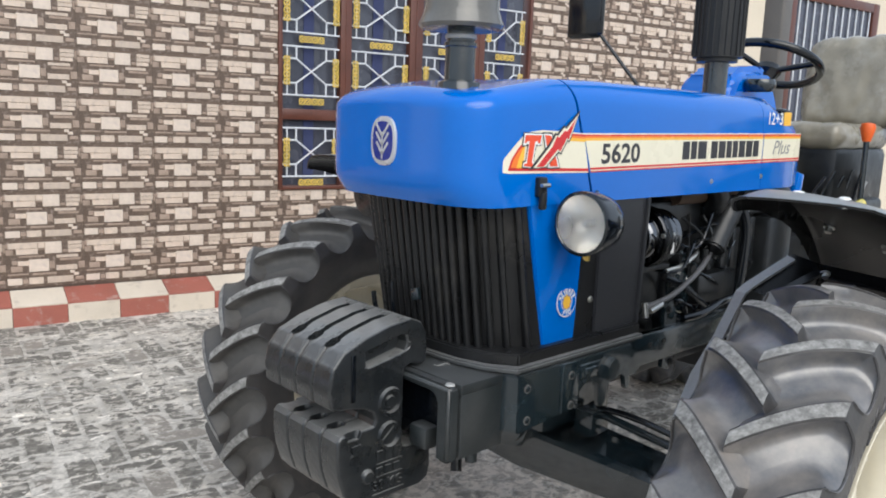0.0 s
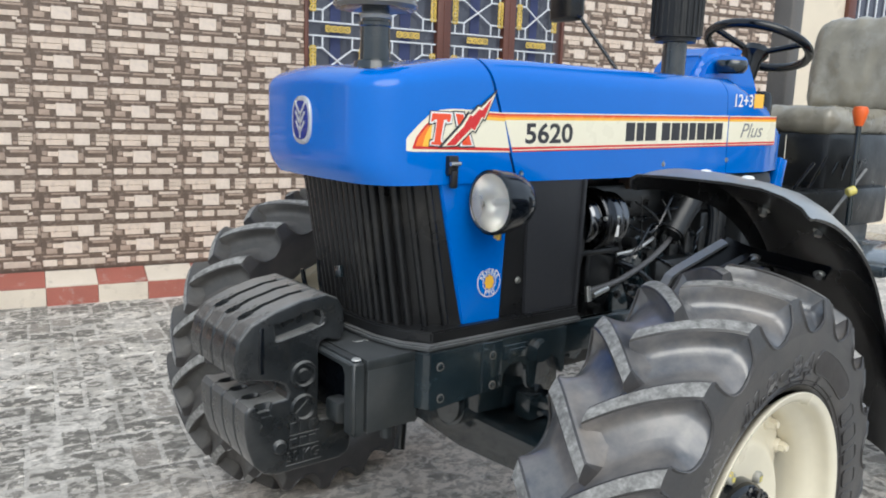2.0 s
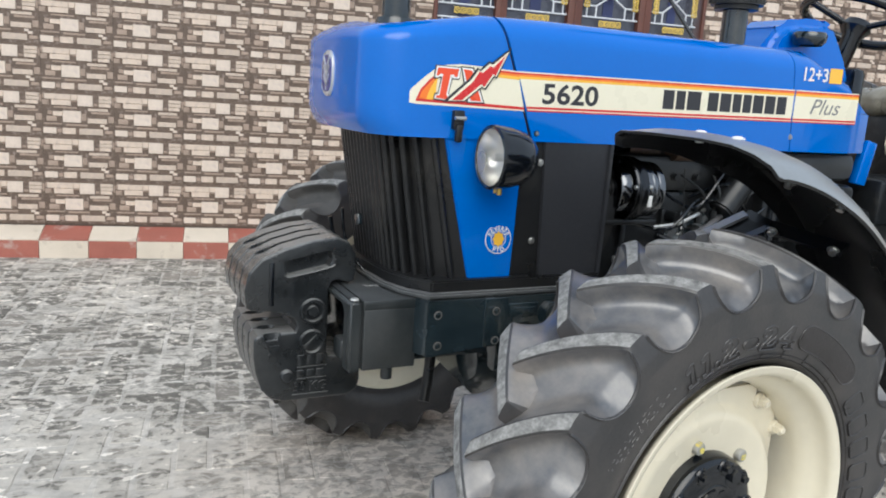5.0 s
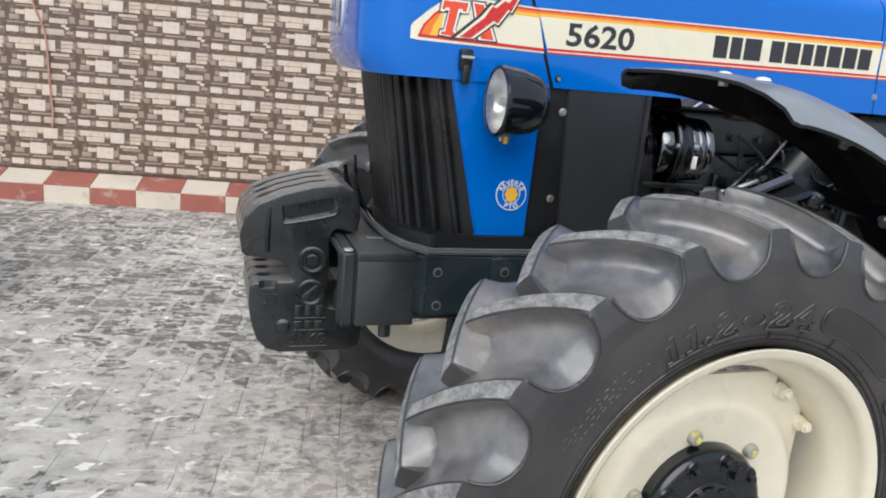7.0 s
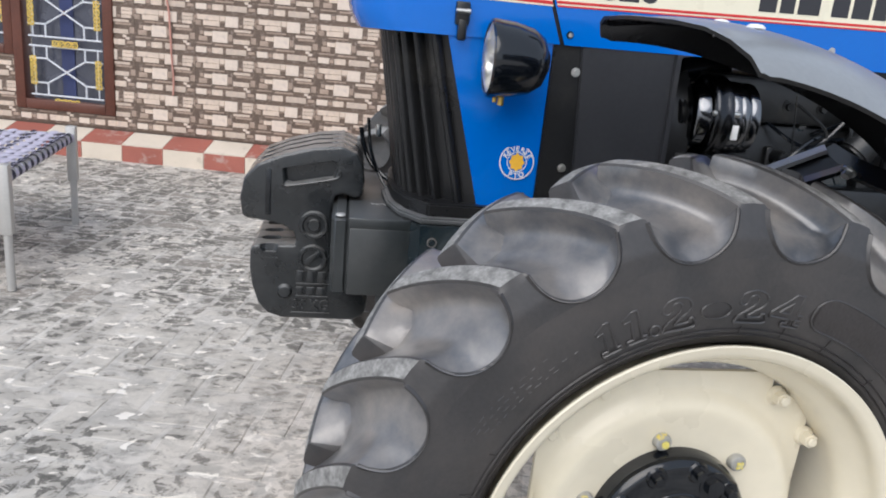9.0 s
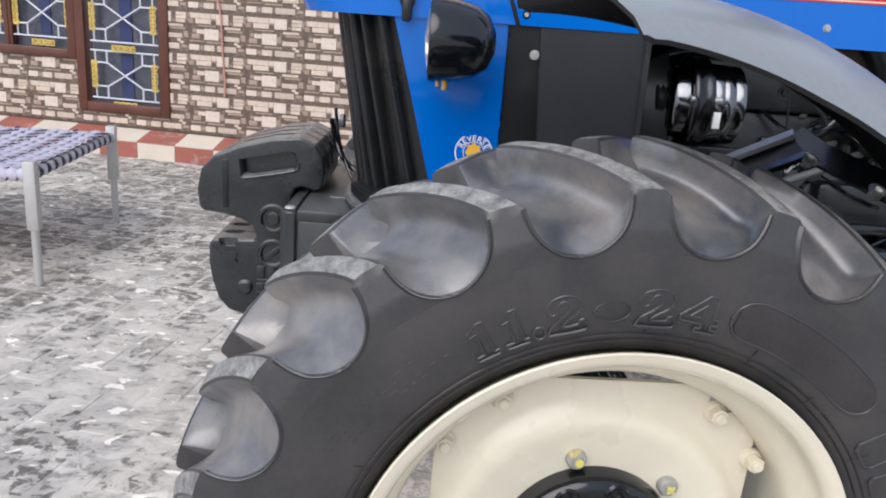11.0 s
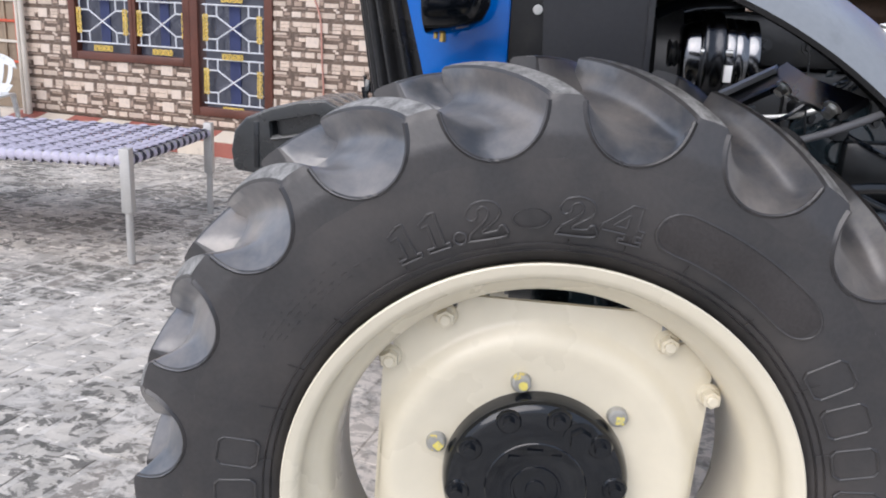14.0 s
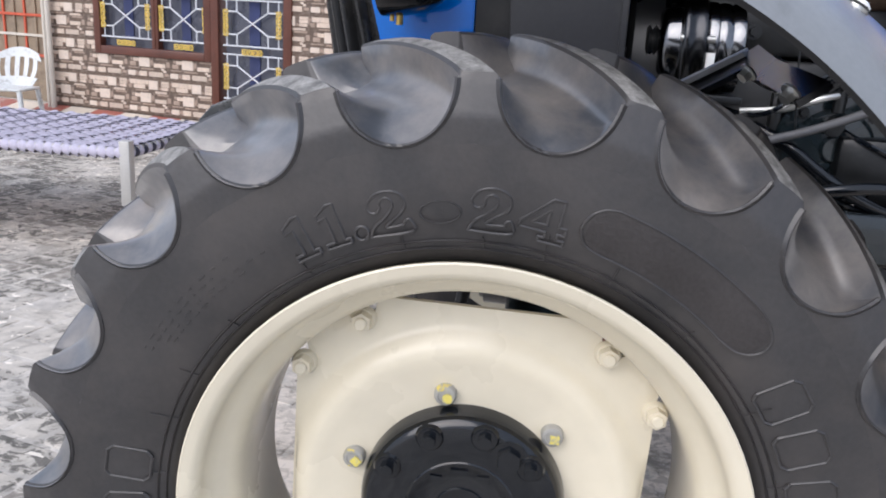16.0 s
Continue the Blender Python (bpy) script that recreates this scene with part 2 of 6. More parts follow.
    crust = mixed(ranged(small, 0.6, 0.66, 0, 0.7), crust, (0.2, 0.18, 0.16))
    col = mixed(patch((0.1, 0.1, 0.0), 0.45, 1.35, ranged(mid, 0.36, 0.56, 0.25, 0.95)), col, crust)
    l.new(col, b.inputs["Base Color"])
    l.new(ranged(mid, 0.3, 0.7, 0.55, 0.85), b.inputs["Roughness"])
    bp = n.new("ShaderNodeBump")
    bp.inputs["Strength"].default_value, bp.inputs["Distance"].default_value = 0.7, 0.004
    hgt = n.new("ShaderNodeMath")
    hgt.operation = "MULTIPLY_ADD"
    hgt.inputs[1].default_value = 0.6
    l.new(small, hgt.inputs[0])
    l.new(mid, hgt.inputs[2])
    l.new(hgt.outputs[0], bp.inputs["Height"])
    l.new(bp.outputs[0], b.inputs["Normal"])
    return m


MORTAR = paving_material("cement_joint", (0.44, 0.415, 0.375), (0.76, 0.715, 0.65), joint=True)
PAVER = paving_material("grey_paving_brick", (0.205, 0.193, 0.171), (0.73, 0.68, 0.605), random_by="object")
PAVERI = paving_material("grey_paving_brick_far", (0.205, 0.193, 0.171), (0.73, 0.68, 0.605), random_by="island")
TILEBASE = material("brown_tile", (0.125, 0.087, 0.064), 0.55, vary=0.35, scale=9, grain=90, bump=0.4, dirt=(0.34, 0.27, 0.23), dirt_amount=0.3, dirt_scale=30)
TILELIGHT = material("cream_tile_brick", (0.625, 0.512, 0.42), 0.5, vary=0.16, scale=20, grain=140, bump=0.4, dirt=(0.42, 0.34, 0.3), dirt_amount=0.28, dirt_scale=26, island=0.14)
TILEWHITE = material("pale_tile_brick", (0.665, 0.562, 0.475), 0.5, vary=0.12, scale=20, grain=140, bump=0.4, dirt=(0.55, 0.46, 0.42), dirt_amount=0.25, dirt_scale=26)
TILEMID = material("taupe_tile_brick", (0.35, 0.265, 0.21), 0.55, vary=0.3, scale=20, grain=120, bump=0.4)
GROUT = material("tile_grout", (0.15, 0.112, 0.09), 0.9, vary=0.2, bump=0.3)
KERBRED = material("red_kerb_paint", (0.35, 0.115, 0.085), 0.5, vary=0.2, scale=5, bump=0.2, dirt=(0.5, 0.4, 0.35), dirt_amount=0.2, dirt_scale=9)
KERBCREAM = material("cream_kerb_paint", (0.66, 0.58, 0.48), 0.5, vary=0.1, scale=5, bump=0.2, dirt=(0.42, 0.36, 0.3), dirt_amount=0.15, dirt_scale=9)
DOORWOOD = material("red_brown_wood", (0.11, 0.036, 0.022), 0.38, vary=0.3, scale=5, grain=60, bump=0.2, coat=0.2)
IRONWHITE = material("white_painted_iron", (0.66, 0.68, 0.72), 0.4, vary=0.06, bump=0.05)
GOLD = material("gold_painted_casting", (0.8, 0.58, 0.13), 0.4, metal=0.15, vary=0.25, bump=0.2)
NAVYGLASS = material("dark_tinted_glass", (0.062, 0.067, 0.092), 0.22, vary=0.2, bump=0.0, coat=0.5)
CURTAIN = material("blue_curtain", (0.035, 0.046, 0.12), 0.8, vary=0.3, bump=0.2)
PLASTER = material("cream_plaster", (0.68, 0.6, 0.48), 0.85, vary=0.1, scale=2, bump=0.3, dirt=(0.5, 0.44, 0.36), dirt_amount=0.2, dirt_scale=2)
CONCRETE = material("grey_concrete", (0.3, 0.28, 0.26), 0.85, vary=0.2, bump=0.4)
COTSTEEL = material("galvanised_cot_steel", (0.5, 0.49, 0.47), 0.45, metal=0.35, vary=0.1, bump=0.1)
WEAVE = material("lavender_strap", (0.47, 0.445, 0.54), 0.7, vary=0.15, scale=20, bump=0.3, island=0.12)
WEAVEDARK = material("dark_navy_strap", (0.03, 0.03, 0.055), 0.7, vary=0.2, scale=20, bump=0.3)
CHAIRWHITE = material("white_chair_plastic", (0.66, 0.68, 0.68), 0.4, vary=0.08, bump=0.1, dirt=(0.4, 0.4, 0.38), dirt_amount=0.3, dirt_scale=20)
PIPE = material("pale_pipe", (0.6, 0.55, 0.48), 0.5, vary=0.1, bump=0.1)
CORD = material("pink_cord", (0.5, 0.25, 0.2), 0.7, vary=0.1, bump=0.1)
SCREENTAN = material("weathered_tan_screen", (0.3, 0.235, 0.17), 0.8, vary=0.3, scale=3, bump=0.3, dirt=(0.16, 0.12, 0.09), dirt_amount=0.4, dirt_scale=4)
REDGRID = material("red_lattice", (0.55, 0.1, 0.05), 0.6, vary=0.1, bump=0.1)
LENS = material("headlamp_lens", (0.95, 0.95, 0.93), 0.1, vary=0.02, scale=30, grain=90, bump=0.2, rough_vary=0.04)
LENS.node_tree.nodes["Principled BSDF"].inputs["Transmission Weight"].default_value = 0.92
REFLECTOR = material("lamp_reflector", (0.92, 0.9, 0.86), 0.3, metal=0.85, vary=0.06, bump=0.1)

# ---- mesh helpers ----


def link(name, bm, mat, parent=None, label="", smooth=40):
    me = bpy.data.meshes.new(name)
    bmesh.ops.recalc_face_normals(bm, faces=bm.faces[:])
    bm.to_mesh(me)
    bm.free()
    for k in mat if isinstance(mat, (list, tuple)) else [mat]:
        me.materials.append(k)
    if smooth:
        for p in me.polygons:
            p.use_smooth = True
        me.set_sharp_from_angle(angle=radians(smooth))
    ob = new(name, me)
    if parent:
        ob.parent = parent
    if label:
        ob["label"] = label
    return ob


def part(name, bm, mat, parent, label="", smooth=40):
    return link(name, bm, mat, parent, label, smooth)


def box(x0, x1, y0, y1, z0, z1, bevel=0.004, seg=2, bm=None, m=None):
    own = bmesh.new()
    bmesh.ops.create_cube(own, size=1)
    for v in own.verts:
        v.co = Vector(((x0 + x1) / 2 + v.co.x * (x1 - x0), (y0 + y1) / 2 + v.co.y * (y1 - y0), (z0 + z1) / 2 + v.co.z * (z1 - z0)))
    if bevel:
        bmesh.ops.bevel(own, geom=own.edges[:], offset=bevel, segments=seg, affect="EDGES", profile=0.5)
    if m is not None:
        bmesh.ops.transform(own, matrix=m, verts=own.verts)
    return join(bm, own)


def join(bm, own):
    if bm is None:
        return own
    me = bpy.data.meshes.new("tmp")
    own.to_mesh(me)
    own.free()
    bm.from_mesh(me)
    bpy.data.meshes.remove(me)
    return bm


def rod(a, b, r0, r1=None, seg=16, bm=None, bevel=0.0):
    """A round bar from a to b."""
    a, b = Vector(a), Vector(b)
    own = bmesh.new()
    bmesh.ops.create_cone(own, cap_ends=True, segments=seg, radius1=r0, radius2=r0 if r1 is None else r1, depth=(b - a).length)
    if bevel:
        bmesh.ops.bevel(own, geom=[e for e in own.edges if any(len(f.verts) > 4 for f in e.link_faces)], offset=bevel, segments=2, affect="EDGES")
    rot = (b - a).to_track_quat("Z", "Y").to_matrix().to_4x4()
    bmesh.ops.transform(own, matrix=Matrix.Translation((a + b) / 2) @ rot, verts=own.verts)
    return join(bm, own)


def lathe(profile, seg=48, m=None, bm=None, closed=False):
    """Turns (radius, height) points round z."""
    own = bmesh.new()
    rings = []
    for r, h in profile:
        if r < 1e-6:
            rings.append([own.verts.new((0, 0, h))])
        else:
            rings.append([own.verts.new((r * math.cos(2 * math.pi * k / seg), r * math.sin(2 * math.pi * k / seg), h)) for k in range(seg)])
    pairs = list(zip(rings, rings[1:])) + ([(rings[-1], rings[0])] if closed else [])
    for p, q in pairs:
        for k in range(seg):
            j = (k + 1) % seg
            f = [p[k % len(p)], p[j % len(p)], q[j % len(q)], q[k % len(q)]]
            f = [v for i, v in enumerate(f) if v not in f[:i]]
            if len(f) > 2:
                own.faces.new(f)
    if m is not None:
        bmesh.ops.transform(own, matrix=m, verts=own.verts)
    return join(bm, own)


def slab(outline, depth, m=None, bevel=0.0, seg=2, bm=None):
    """A flat outline (x, y) raised along z from 0 to depth."""
    own = bmesh.new()
    f = own.faces.new([own.verts.new((x, y, 0)) for x, y in outline])
    if f.normal.z > 0:
        f.normal_flip()
    ex = bmesh.ops.extrude_face_region(own, geom=[f])
    bmesh.ops.translate(own, verts=[v for v in ex["geom"] if isinstance(v, bmesh.types.BMVert)], vec=(0, 0, depth))
    if bevel:
        bmesh.ops.bevel(own, geom=own.edges[:], offset=bevel, segments=seg, affect="EDGES")
    if m is not None:
        bmesh.ops.transform(own, matrix=m, verts=own.verts)
    return join(bm, own)


def tube(points, r, seg=10, bm=None, smooth_run=True):
    """A bent round tube through points; smooth_run rounds its bends."""
    pts = [Vector(p) for p in points]
    fine = []
    for i in range(len(pts) - 1):
        if not smooth_run:
            fine += [pts[i], pts[i].lerp(pts[i + 1], 0.06), pts[i].lerp(pts[i + 1], 0.94)]
            continue
        p0, p1, p2, p3 = pts[max(i - 1, 0)], pts[i], pts[i + 1], pts[min(i + 2, len(pts) - 1)]
        for k in range(6):
            s = k / 6
            fine.append(0.5 * (2 * p1 + (p2 - p0) * s + (2 * p0 - 5 * p1 + 4 * p2 - p3) * s * s + (3 * p1 - p0 - 3 * p2 + p3) * s**3))
    fine.append(pts[-1])
    own = bmesh.new()
    rings, up = [], Vector((0.31, 0.17, 0.93))
    for i, p in enumerate(fine):
        d = (fine[min(i + 1, len(fine) - 1)] - fine[max(i - 1, 0)]).normalized()
        a = d.cross(up).normalized()
        b = d.cross(a)
        rings.append([own.verts.new(p + r * (math.cos(2 * math.pi * k / seg) * a + math.sin(2 * math.pi * k / seg) * b)) for k in range(seg)])
    for p, q in zip(rings, rings[1:]):
        for k in range(seg):
            own.faces.new([p[k], p[(k + 1) % seg], q[(k + 1) % seg], q[k]])
    own.faces.new(rings[0])
    own.faces.new(rings[-1])
    return join(bm, own)


def text_mesh(words, size, depth, bold=0.0, condense=1.0, shear=0.0):
    """Raised lettering in the xy plane, from the built-in font, as a bmesh."""
    cu = bpy.data.curves.new("lettering", "FONT")
    cu.body, cu.size, cu.extrude, cu.offset, cu.shear, cu.resolution_u = words, size, depth, bold, shear, 3
    ob = bpy.data.objects.new("lettering", cu)
    scene.collection.objects.link(ob)
    bpy.context.view_layer.update()
    me = bpy.data.meshes.new_from_object(ob.evaluated_get(bpy.context.evaluated_depsgraph_get()))
    bpy.data.objects.remove(ob)
    bpy.data.curves.remove(cu)
    bm = bmesh.new()
    bm.from_mesh(me)
    bpy.data.meshes.remove(me)
    bmesh.ops.scale(bm, vec=(condense, 1, 1), verts=bm.verts)
    return bm


def bolt(p, axis, r=0.009, h=0.008, washer=True):
    """A hexagon bolt head on a washer, standing on p along axis."""
    m = Matrix.Translation(p) @ Vector(axis).to_track_quat("Z", "Y").to_matrix().to_4x4()
    bm = lathe([(0, 0), (r * 1.5, 0), (r * 1.5, h * 0.25), (0, h * 0.25)], 16) if washer else bmesh.new()
    hexa = bmesh.new()
    bmesh.ops.create_cone(hexa, cap_ends=True, segments=6, radius1=r, radius2=r * 0.94, depth=h)
    bmesh.ops.translate(hexa, verts=hexa.verts, vec=(0, 0, h * 0.7))
    bm = join(bm, hexa)
    bmesh.ops.transform(bm, matrix=m, verts=bm.verts)
    return bm


def empty(name, m, label, category, group="", kind=""):
    ob = new(name)
    ob.matrix_basis = m
    ob.empty_display_size = 0.1
    return tagged(ob, label, category, group, kind)


SIDE = Matrix(((1, 0, 0, 0), (0, 0, -1, 0), (0, 1, 0, 0), (0, 0, 0, 1)))  # xy outline -> xz plane, raised towards -y

# ---- the place: ground, house wall, kerb ----
WALL = pose(-0.5, 4.06, 0, 0, 0, -10.5)


bm = bmesh.new()
bmesh.ops.create_grid(bm, x_segments=8, y_segments=8, size=400)
ground = tagged(link("ground", bm, MORTAR, smooth=0), "grey cement bed of the paved yard", "ground", kind="structure")
ground.location.z = -0.0014

house = empty("house_wall", WALL, "house front clad in cream and brown brick-pattern tiles", "wall", kind="structure")
OPEN = [(-3.84, -2.6, 0.69, 2.6), (-2.6, -1.83, 0.30, 2.6), (1.95, 4.27, 0.80, 2.7)]
TW, TH, TU, TZ = 0.457, 0.305, 0.159, 0.202
U0, U1 = -4.42, 6.95
cuts = sorted({U0, U1, *[u for o in OPEN for u in o[:2]]})
for a, b in zip(cuts, cuts[1:]):
    hole = [o for o in OPEN if o[0] <= a and b <= o[1]]
    spans = [(-0.05, 3.6)] if not hole else [(-0.05, hole[0][2]), (hole[0][3], 3.6)]
    for z0, z1 in spans:
        part("wall_core", box(a, b, 0.012, 0.25, z0, z1, 0), GROUT, house, smooth=0)

# one embossed wall tile, 18 by 12 inches: bricks (x0, x1, y0, y1) in 125ths and 80ths of it, from its upper left
LIGHT = [(4, 50, 4, 14), (16, 50, 14.3, 24), (50, 61, 4, 14), (98, 121, 4, 10), (98, 121, 10.4, 17), (98, 119, 17.4, 24), (79, 114, 27, 32), (18, 35, 35, 43), (78, 112, 45, 54), (34, 57, 64, 75), (63, 105, 64, 75)]
PALE = [(61, 88, 4, 24), (35, 67, 33, 54), (1, 24, 64, 75), (100, 108, 55, 60), (106, 114, 59, 64)]
MID = [(50, 61, 14.3, 17), (9, 17, 34, 41), (7, 25, 43.5, 53), (67, 76, 37, 50), (0.2, 4, 5, 13), (121.5, 124.8, 6, 20), (84, 118, 33, 37), (114, 124.8, 40, 52), (2, 34, 56, 59), (40, 78, 56.5, 60), (108, 122, 66, 72), (24.5, 33, 66, 73), (20, 60, 26, 29), (0.2, 12, 15, 24), (89, 97, 18, 23)]


def tile_mesh(clip=(0, 1, 0, 1)):
    bm = bmesh.new()

    def block(x0, x1, y0, y1, d0, d1, k, c=0.0015):
        x0, x1 = max(x0, clip[0] * TW), min(x1, clip[1] * TW)
        y0, y1 = max(y0, clip[2] * TH), min(y1, clip[3] * TH)
        if x1 - x0 < 0.004 or y1 - y0 < 0.004:
            return
        low = [bm.verts.new((x, d0, z)) for x, z in ((x0, y0), (x1, y0), (x1, y1), (x0, y1))]
        top = [bm.verts.new((x, d1, z)) for x, z in ((x0 + c, y0 + c), (x1 - c, y0 + c), (x1 - c, y1 - c), (x0 + c, y1 - c))]
        bm.faces.new(top).material_index = k
        for i in range(4):
            bm.faces.new([low[i], low[(i + 1) % 4], top[(i + 1) % 4], top[i]]).material_index = k

    g = 0.0001
    block(g, TW - g, g, TH - g, 0.012, 0.002, 0, 0.0004)
    for some, k, d in ((LIGHT, 1, -0.003), (PALE, 2, -0.004), (MID, 3, -0.0005)):
        for n, (x0, x1, y0, y1) in enumerate(some):
            block(x0 / 125 * TW, x1 / 125 * TW, TH - y1 / 80 * TH, TH - y0 / 80 * TH, 0.002, d - 0.0006 * (n % 3), k, 0.002)
    me = bpy.data.meshes.new("wall_tile")
    bmesh.ops.recalc_face_normals(bm, faces=bm.faces[:])
    bm.to_mesh(me)
    bm.free()
    for k in (TILEBASE, TILELIGHT, TILEWHITE, TILEMID):
        me.materials.append(k)
    return me


whole = tile_mesh()
for i in range(math.floor((U0 - TU) / TW), math.ceil((U1 - TU) / TW)):
    for j in range(0, 11):
        a0, b0, a1, b1 = TU + i * TW, TZ + j * TH, TU + (i + 1) * TW, TZ + (j + 1) * TH
        pieces = [(max(a0, U0), min(a1, U1), b0, b1)]
        for o in OPEN:
            nxt = []
            for p in pieces:
                if p[0] >= o[1] or p[1] <= o[0] or p[2] >= o[3] or p[3] <= o[2]:
                    nxt.append(p)
                    continue
                nxt += [q for q in ((p[0], min(p[1], o[0]), p[2], p[3]), (max(p[0], o[1]), p[1], p[2], p[3]), (max(p[0], o[0]), min(p[1], o[1]), p[2], min(p[3], o[2])), (max(p[0], o[0]), min(p[1], o[1]), max(p[2], o[3]), p[3])) if q[1] - q[0] > 0.01 and q[3] - q[2] > 0.01]
            pieces = nxt
        for p in pieces:
            full = abs(p[1] - p[0] - TW) < 1e-6 and abs(p[3] - p[2] - TH) < 1e-6
            me = whole if full else tile_mesh(((p[0] - a0) / TW, (p[1] - a0) / TW, (p[2] - b0) / TH, (p[3] - b0) / TH))
            t = new("wall_tile", me)
            t.parent, t.location = house, (a0, 0, b0)

# painted kerb along the wall: a red and cream tile on each face in turn
kerb = empty("kerb", WALL, "plinth kerb painted in red and cream squares", "kerb", kind="structure")
KW = 0.3104
for i in range(-12, 28):
    u0 = -1.693 + i * KW
    red = i % 2 == 0
    part("kerb_face", box(u0 + 0.001, u0 + KW - 0.001, -0.208, -0.19, -0.02, 0.126, 0.003, 1), KERBRED if red else KERBCREAM, kerb)
    part("kerb_top", box(u0 + 0.001, u0 + KW - 0.001, 0, 0.222, -0.02, 0, 0.003, 1, m=Matrix.Translation((0, -0.211, 0.131)) @ pose(0, 0, 0, 15.3, 0, 0)), KERBCREAM if red else KERBRED, kerb)
part("kerb_core", box(-5.4, 6.9, -0.19, 0.01, -0.05, 0.11, 0), CONCRETE, kerb, smooth=0)

# side of the house past its corner, and the neighbour's wall
part("wall_return", box(U0, U0 + 0.25, 0.25, 3.0, -0.05, 3.6, 0), PLASTER, house, smooth=0)
back = empty("neighbour_wall", WALL @ pose(-8.2, 2.6, 0), "plastered wall behind the yard's corner", "wall", kind="structure")
part("wall_core", box(-4, 3.9, 0, 0.2, -0.05, 3.2, 0), PLASTER, back, smooth=0)
right = empty("cream_wall", WALL @ pose(6.95, 0.9, 0), "cream plastered house wall with a barred window", "wall", kind="structure")
part("wall_core", box(0, 9, 0, 0.25, -0.05, 3.6, 0), PLASTER, right, smooth=0)


# ---- openings: frames, panes, ironwork ----
def scroll(bm, x, z, w, h, y=-0.012):
    """A cast scroll panel of little rings and bars, centred at x, z."""
    n = max(3, round(max(w, h) / min(w, h) * 1.2))
    for k in range(n):
        s = (k + 0.5) / n - 0.5
        cx, cz = (x + s * w, z) if w > h else (x, z + s * h)
        r = min(w, h) * 0.42
        m = Matrix.Translation((cx, y, cz)) @ pose(0, 0, 0, 90, 0, 0)
        prof = [(r * 0.78 + r * 0.17 * math.cos(a), r * 0.17 * math.sin(a)) for a in [i * math.pi / 3 for i in range(6)]]
        lathe(prof, 10, m, bm, closed=True)
        rod((cx - r * 0.8, y - 0.003, cz - r * 0.8), (cx + r * 0.8, y - 0.003, cz + r * 0.8), r * 0.12, seg=5, bm=bm)
        rod((cx + r * 0.8, y - 0.003, cz - r * 0.8), (cx - r * 0.8, y - 0.003, cz + r * 0.8), r * 0.12, seg=5, bm=bm)


def iron_unit(parent, u0, u1, z0, z1):
    """One square of the guard: a cross with boxed corners, and gilt scrolls at its sides."""
    y, cu, cz, w, h, r = -0.004, (u0 + u1) / 2, (z0 + z1) / 2, u1 - u0, z1 - z0, 0.0068
    bm = bmesh.new()
    a, b = 0.19 * w, 0.2 * h
    for sx in (-1, 1):
        for sz in (-1, 1):
            ex, ez = cu + sx * w / 2, cz + sz * h / 2
            rod((cu, y, cz), (ex - sx * a * 1.25, y, ez - sz * b * 1.25), r, seg=6, bm=bm)
            rod((ex - sx * a * 1.25, y, ez - sz * b * 1.25), (ex, y, ez - sz * b * 1.25), r, seg=6, bm=bm)
            rod((ex - sx * a * 1.25, y, ez - sz * b * 1.25), (ex - sx * a * 1.25, y, ez), r, seg=6, bm=bm)
    for sz in (-1, 1):
        rod((u0, y, cz + sz * h / 2), (u1, y, cz + sz * h / 2), r, seg=6, bm=bm)
    for sx in (-1, 1):
        rod((cu + sx * (w / 2 - 0.035), y, z0), (cu + sx * (w / 2 - 0.035), y, z1), r * 0.8, seg=6, bm=bm)
    guard = part("guard_bars", bm, IRONWHITE, parent)
    part("boss", lathe([(0, -0.01), (0.016, -0.008), (0.018, 0), (0, 0.004)], 12, Matrix.Translation((cu, y, cz)) @ pose(0, 0, 0, 90, 0, 0)), DOORWOOD, guard)
    for sx in (-1, 1):
        bm = bmesh.new()
        scroll(bm, cu + sx * (w / 2 - 0.03), cz, 0.068, 0.6 * h)
        part("scroll", bm, GOLD, guard, "gilt cast scroll")
    return guard


def bottom_scroll(parent, u, z):
    bm = bmesh.new()
    scroll(bm, u, z, 0.2, 0.066)
    part("scroll", bm, GOLD, parent, "gilt cast scroll")


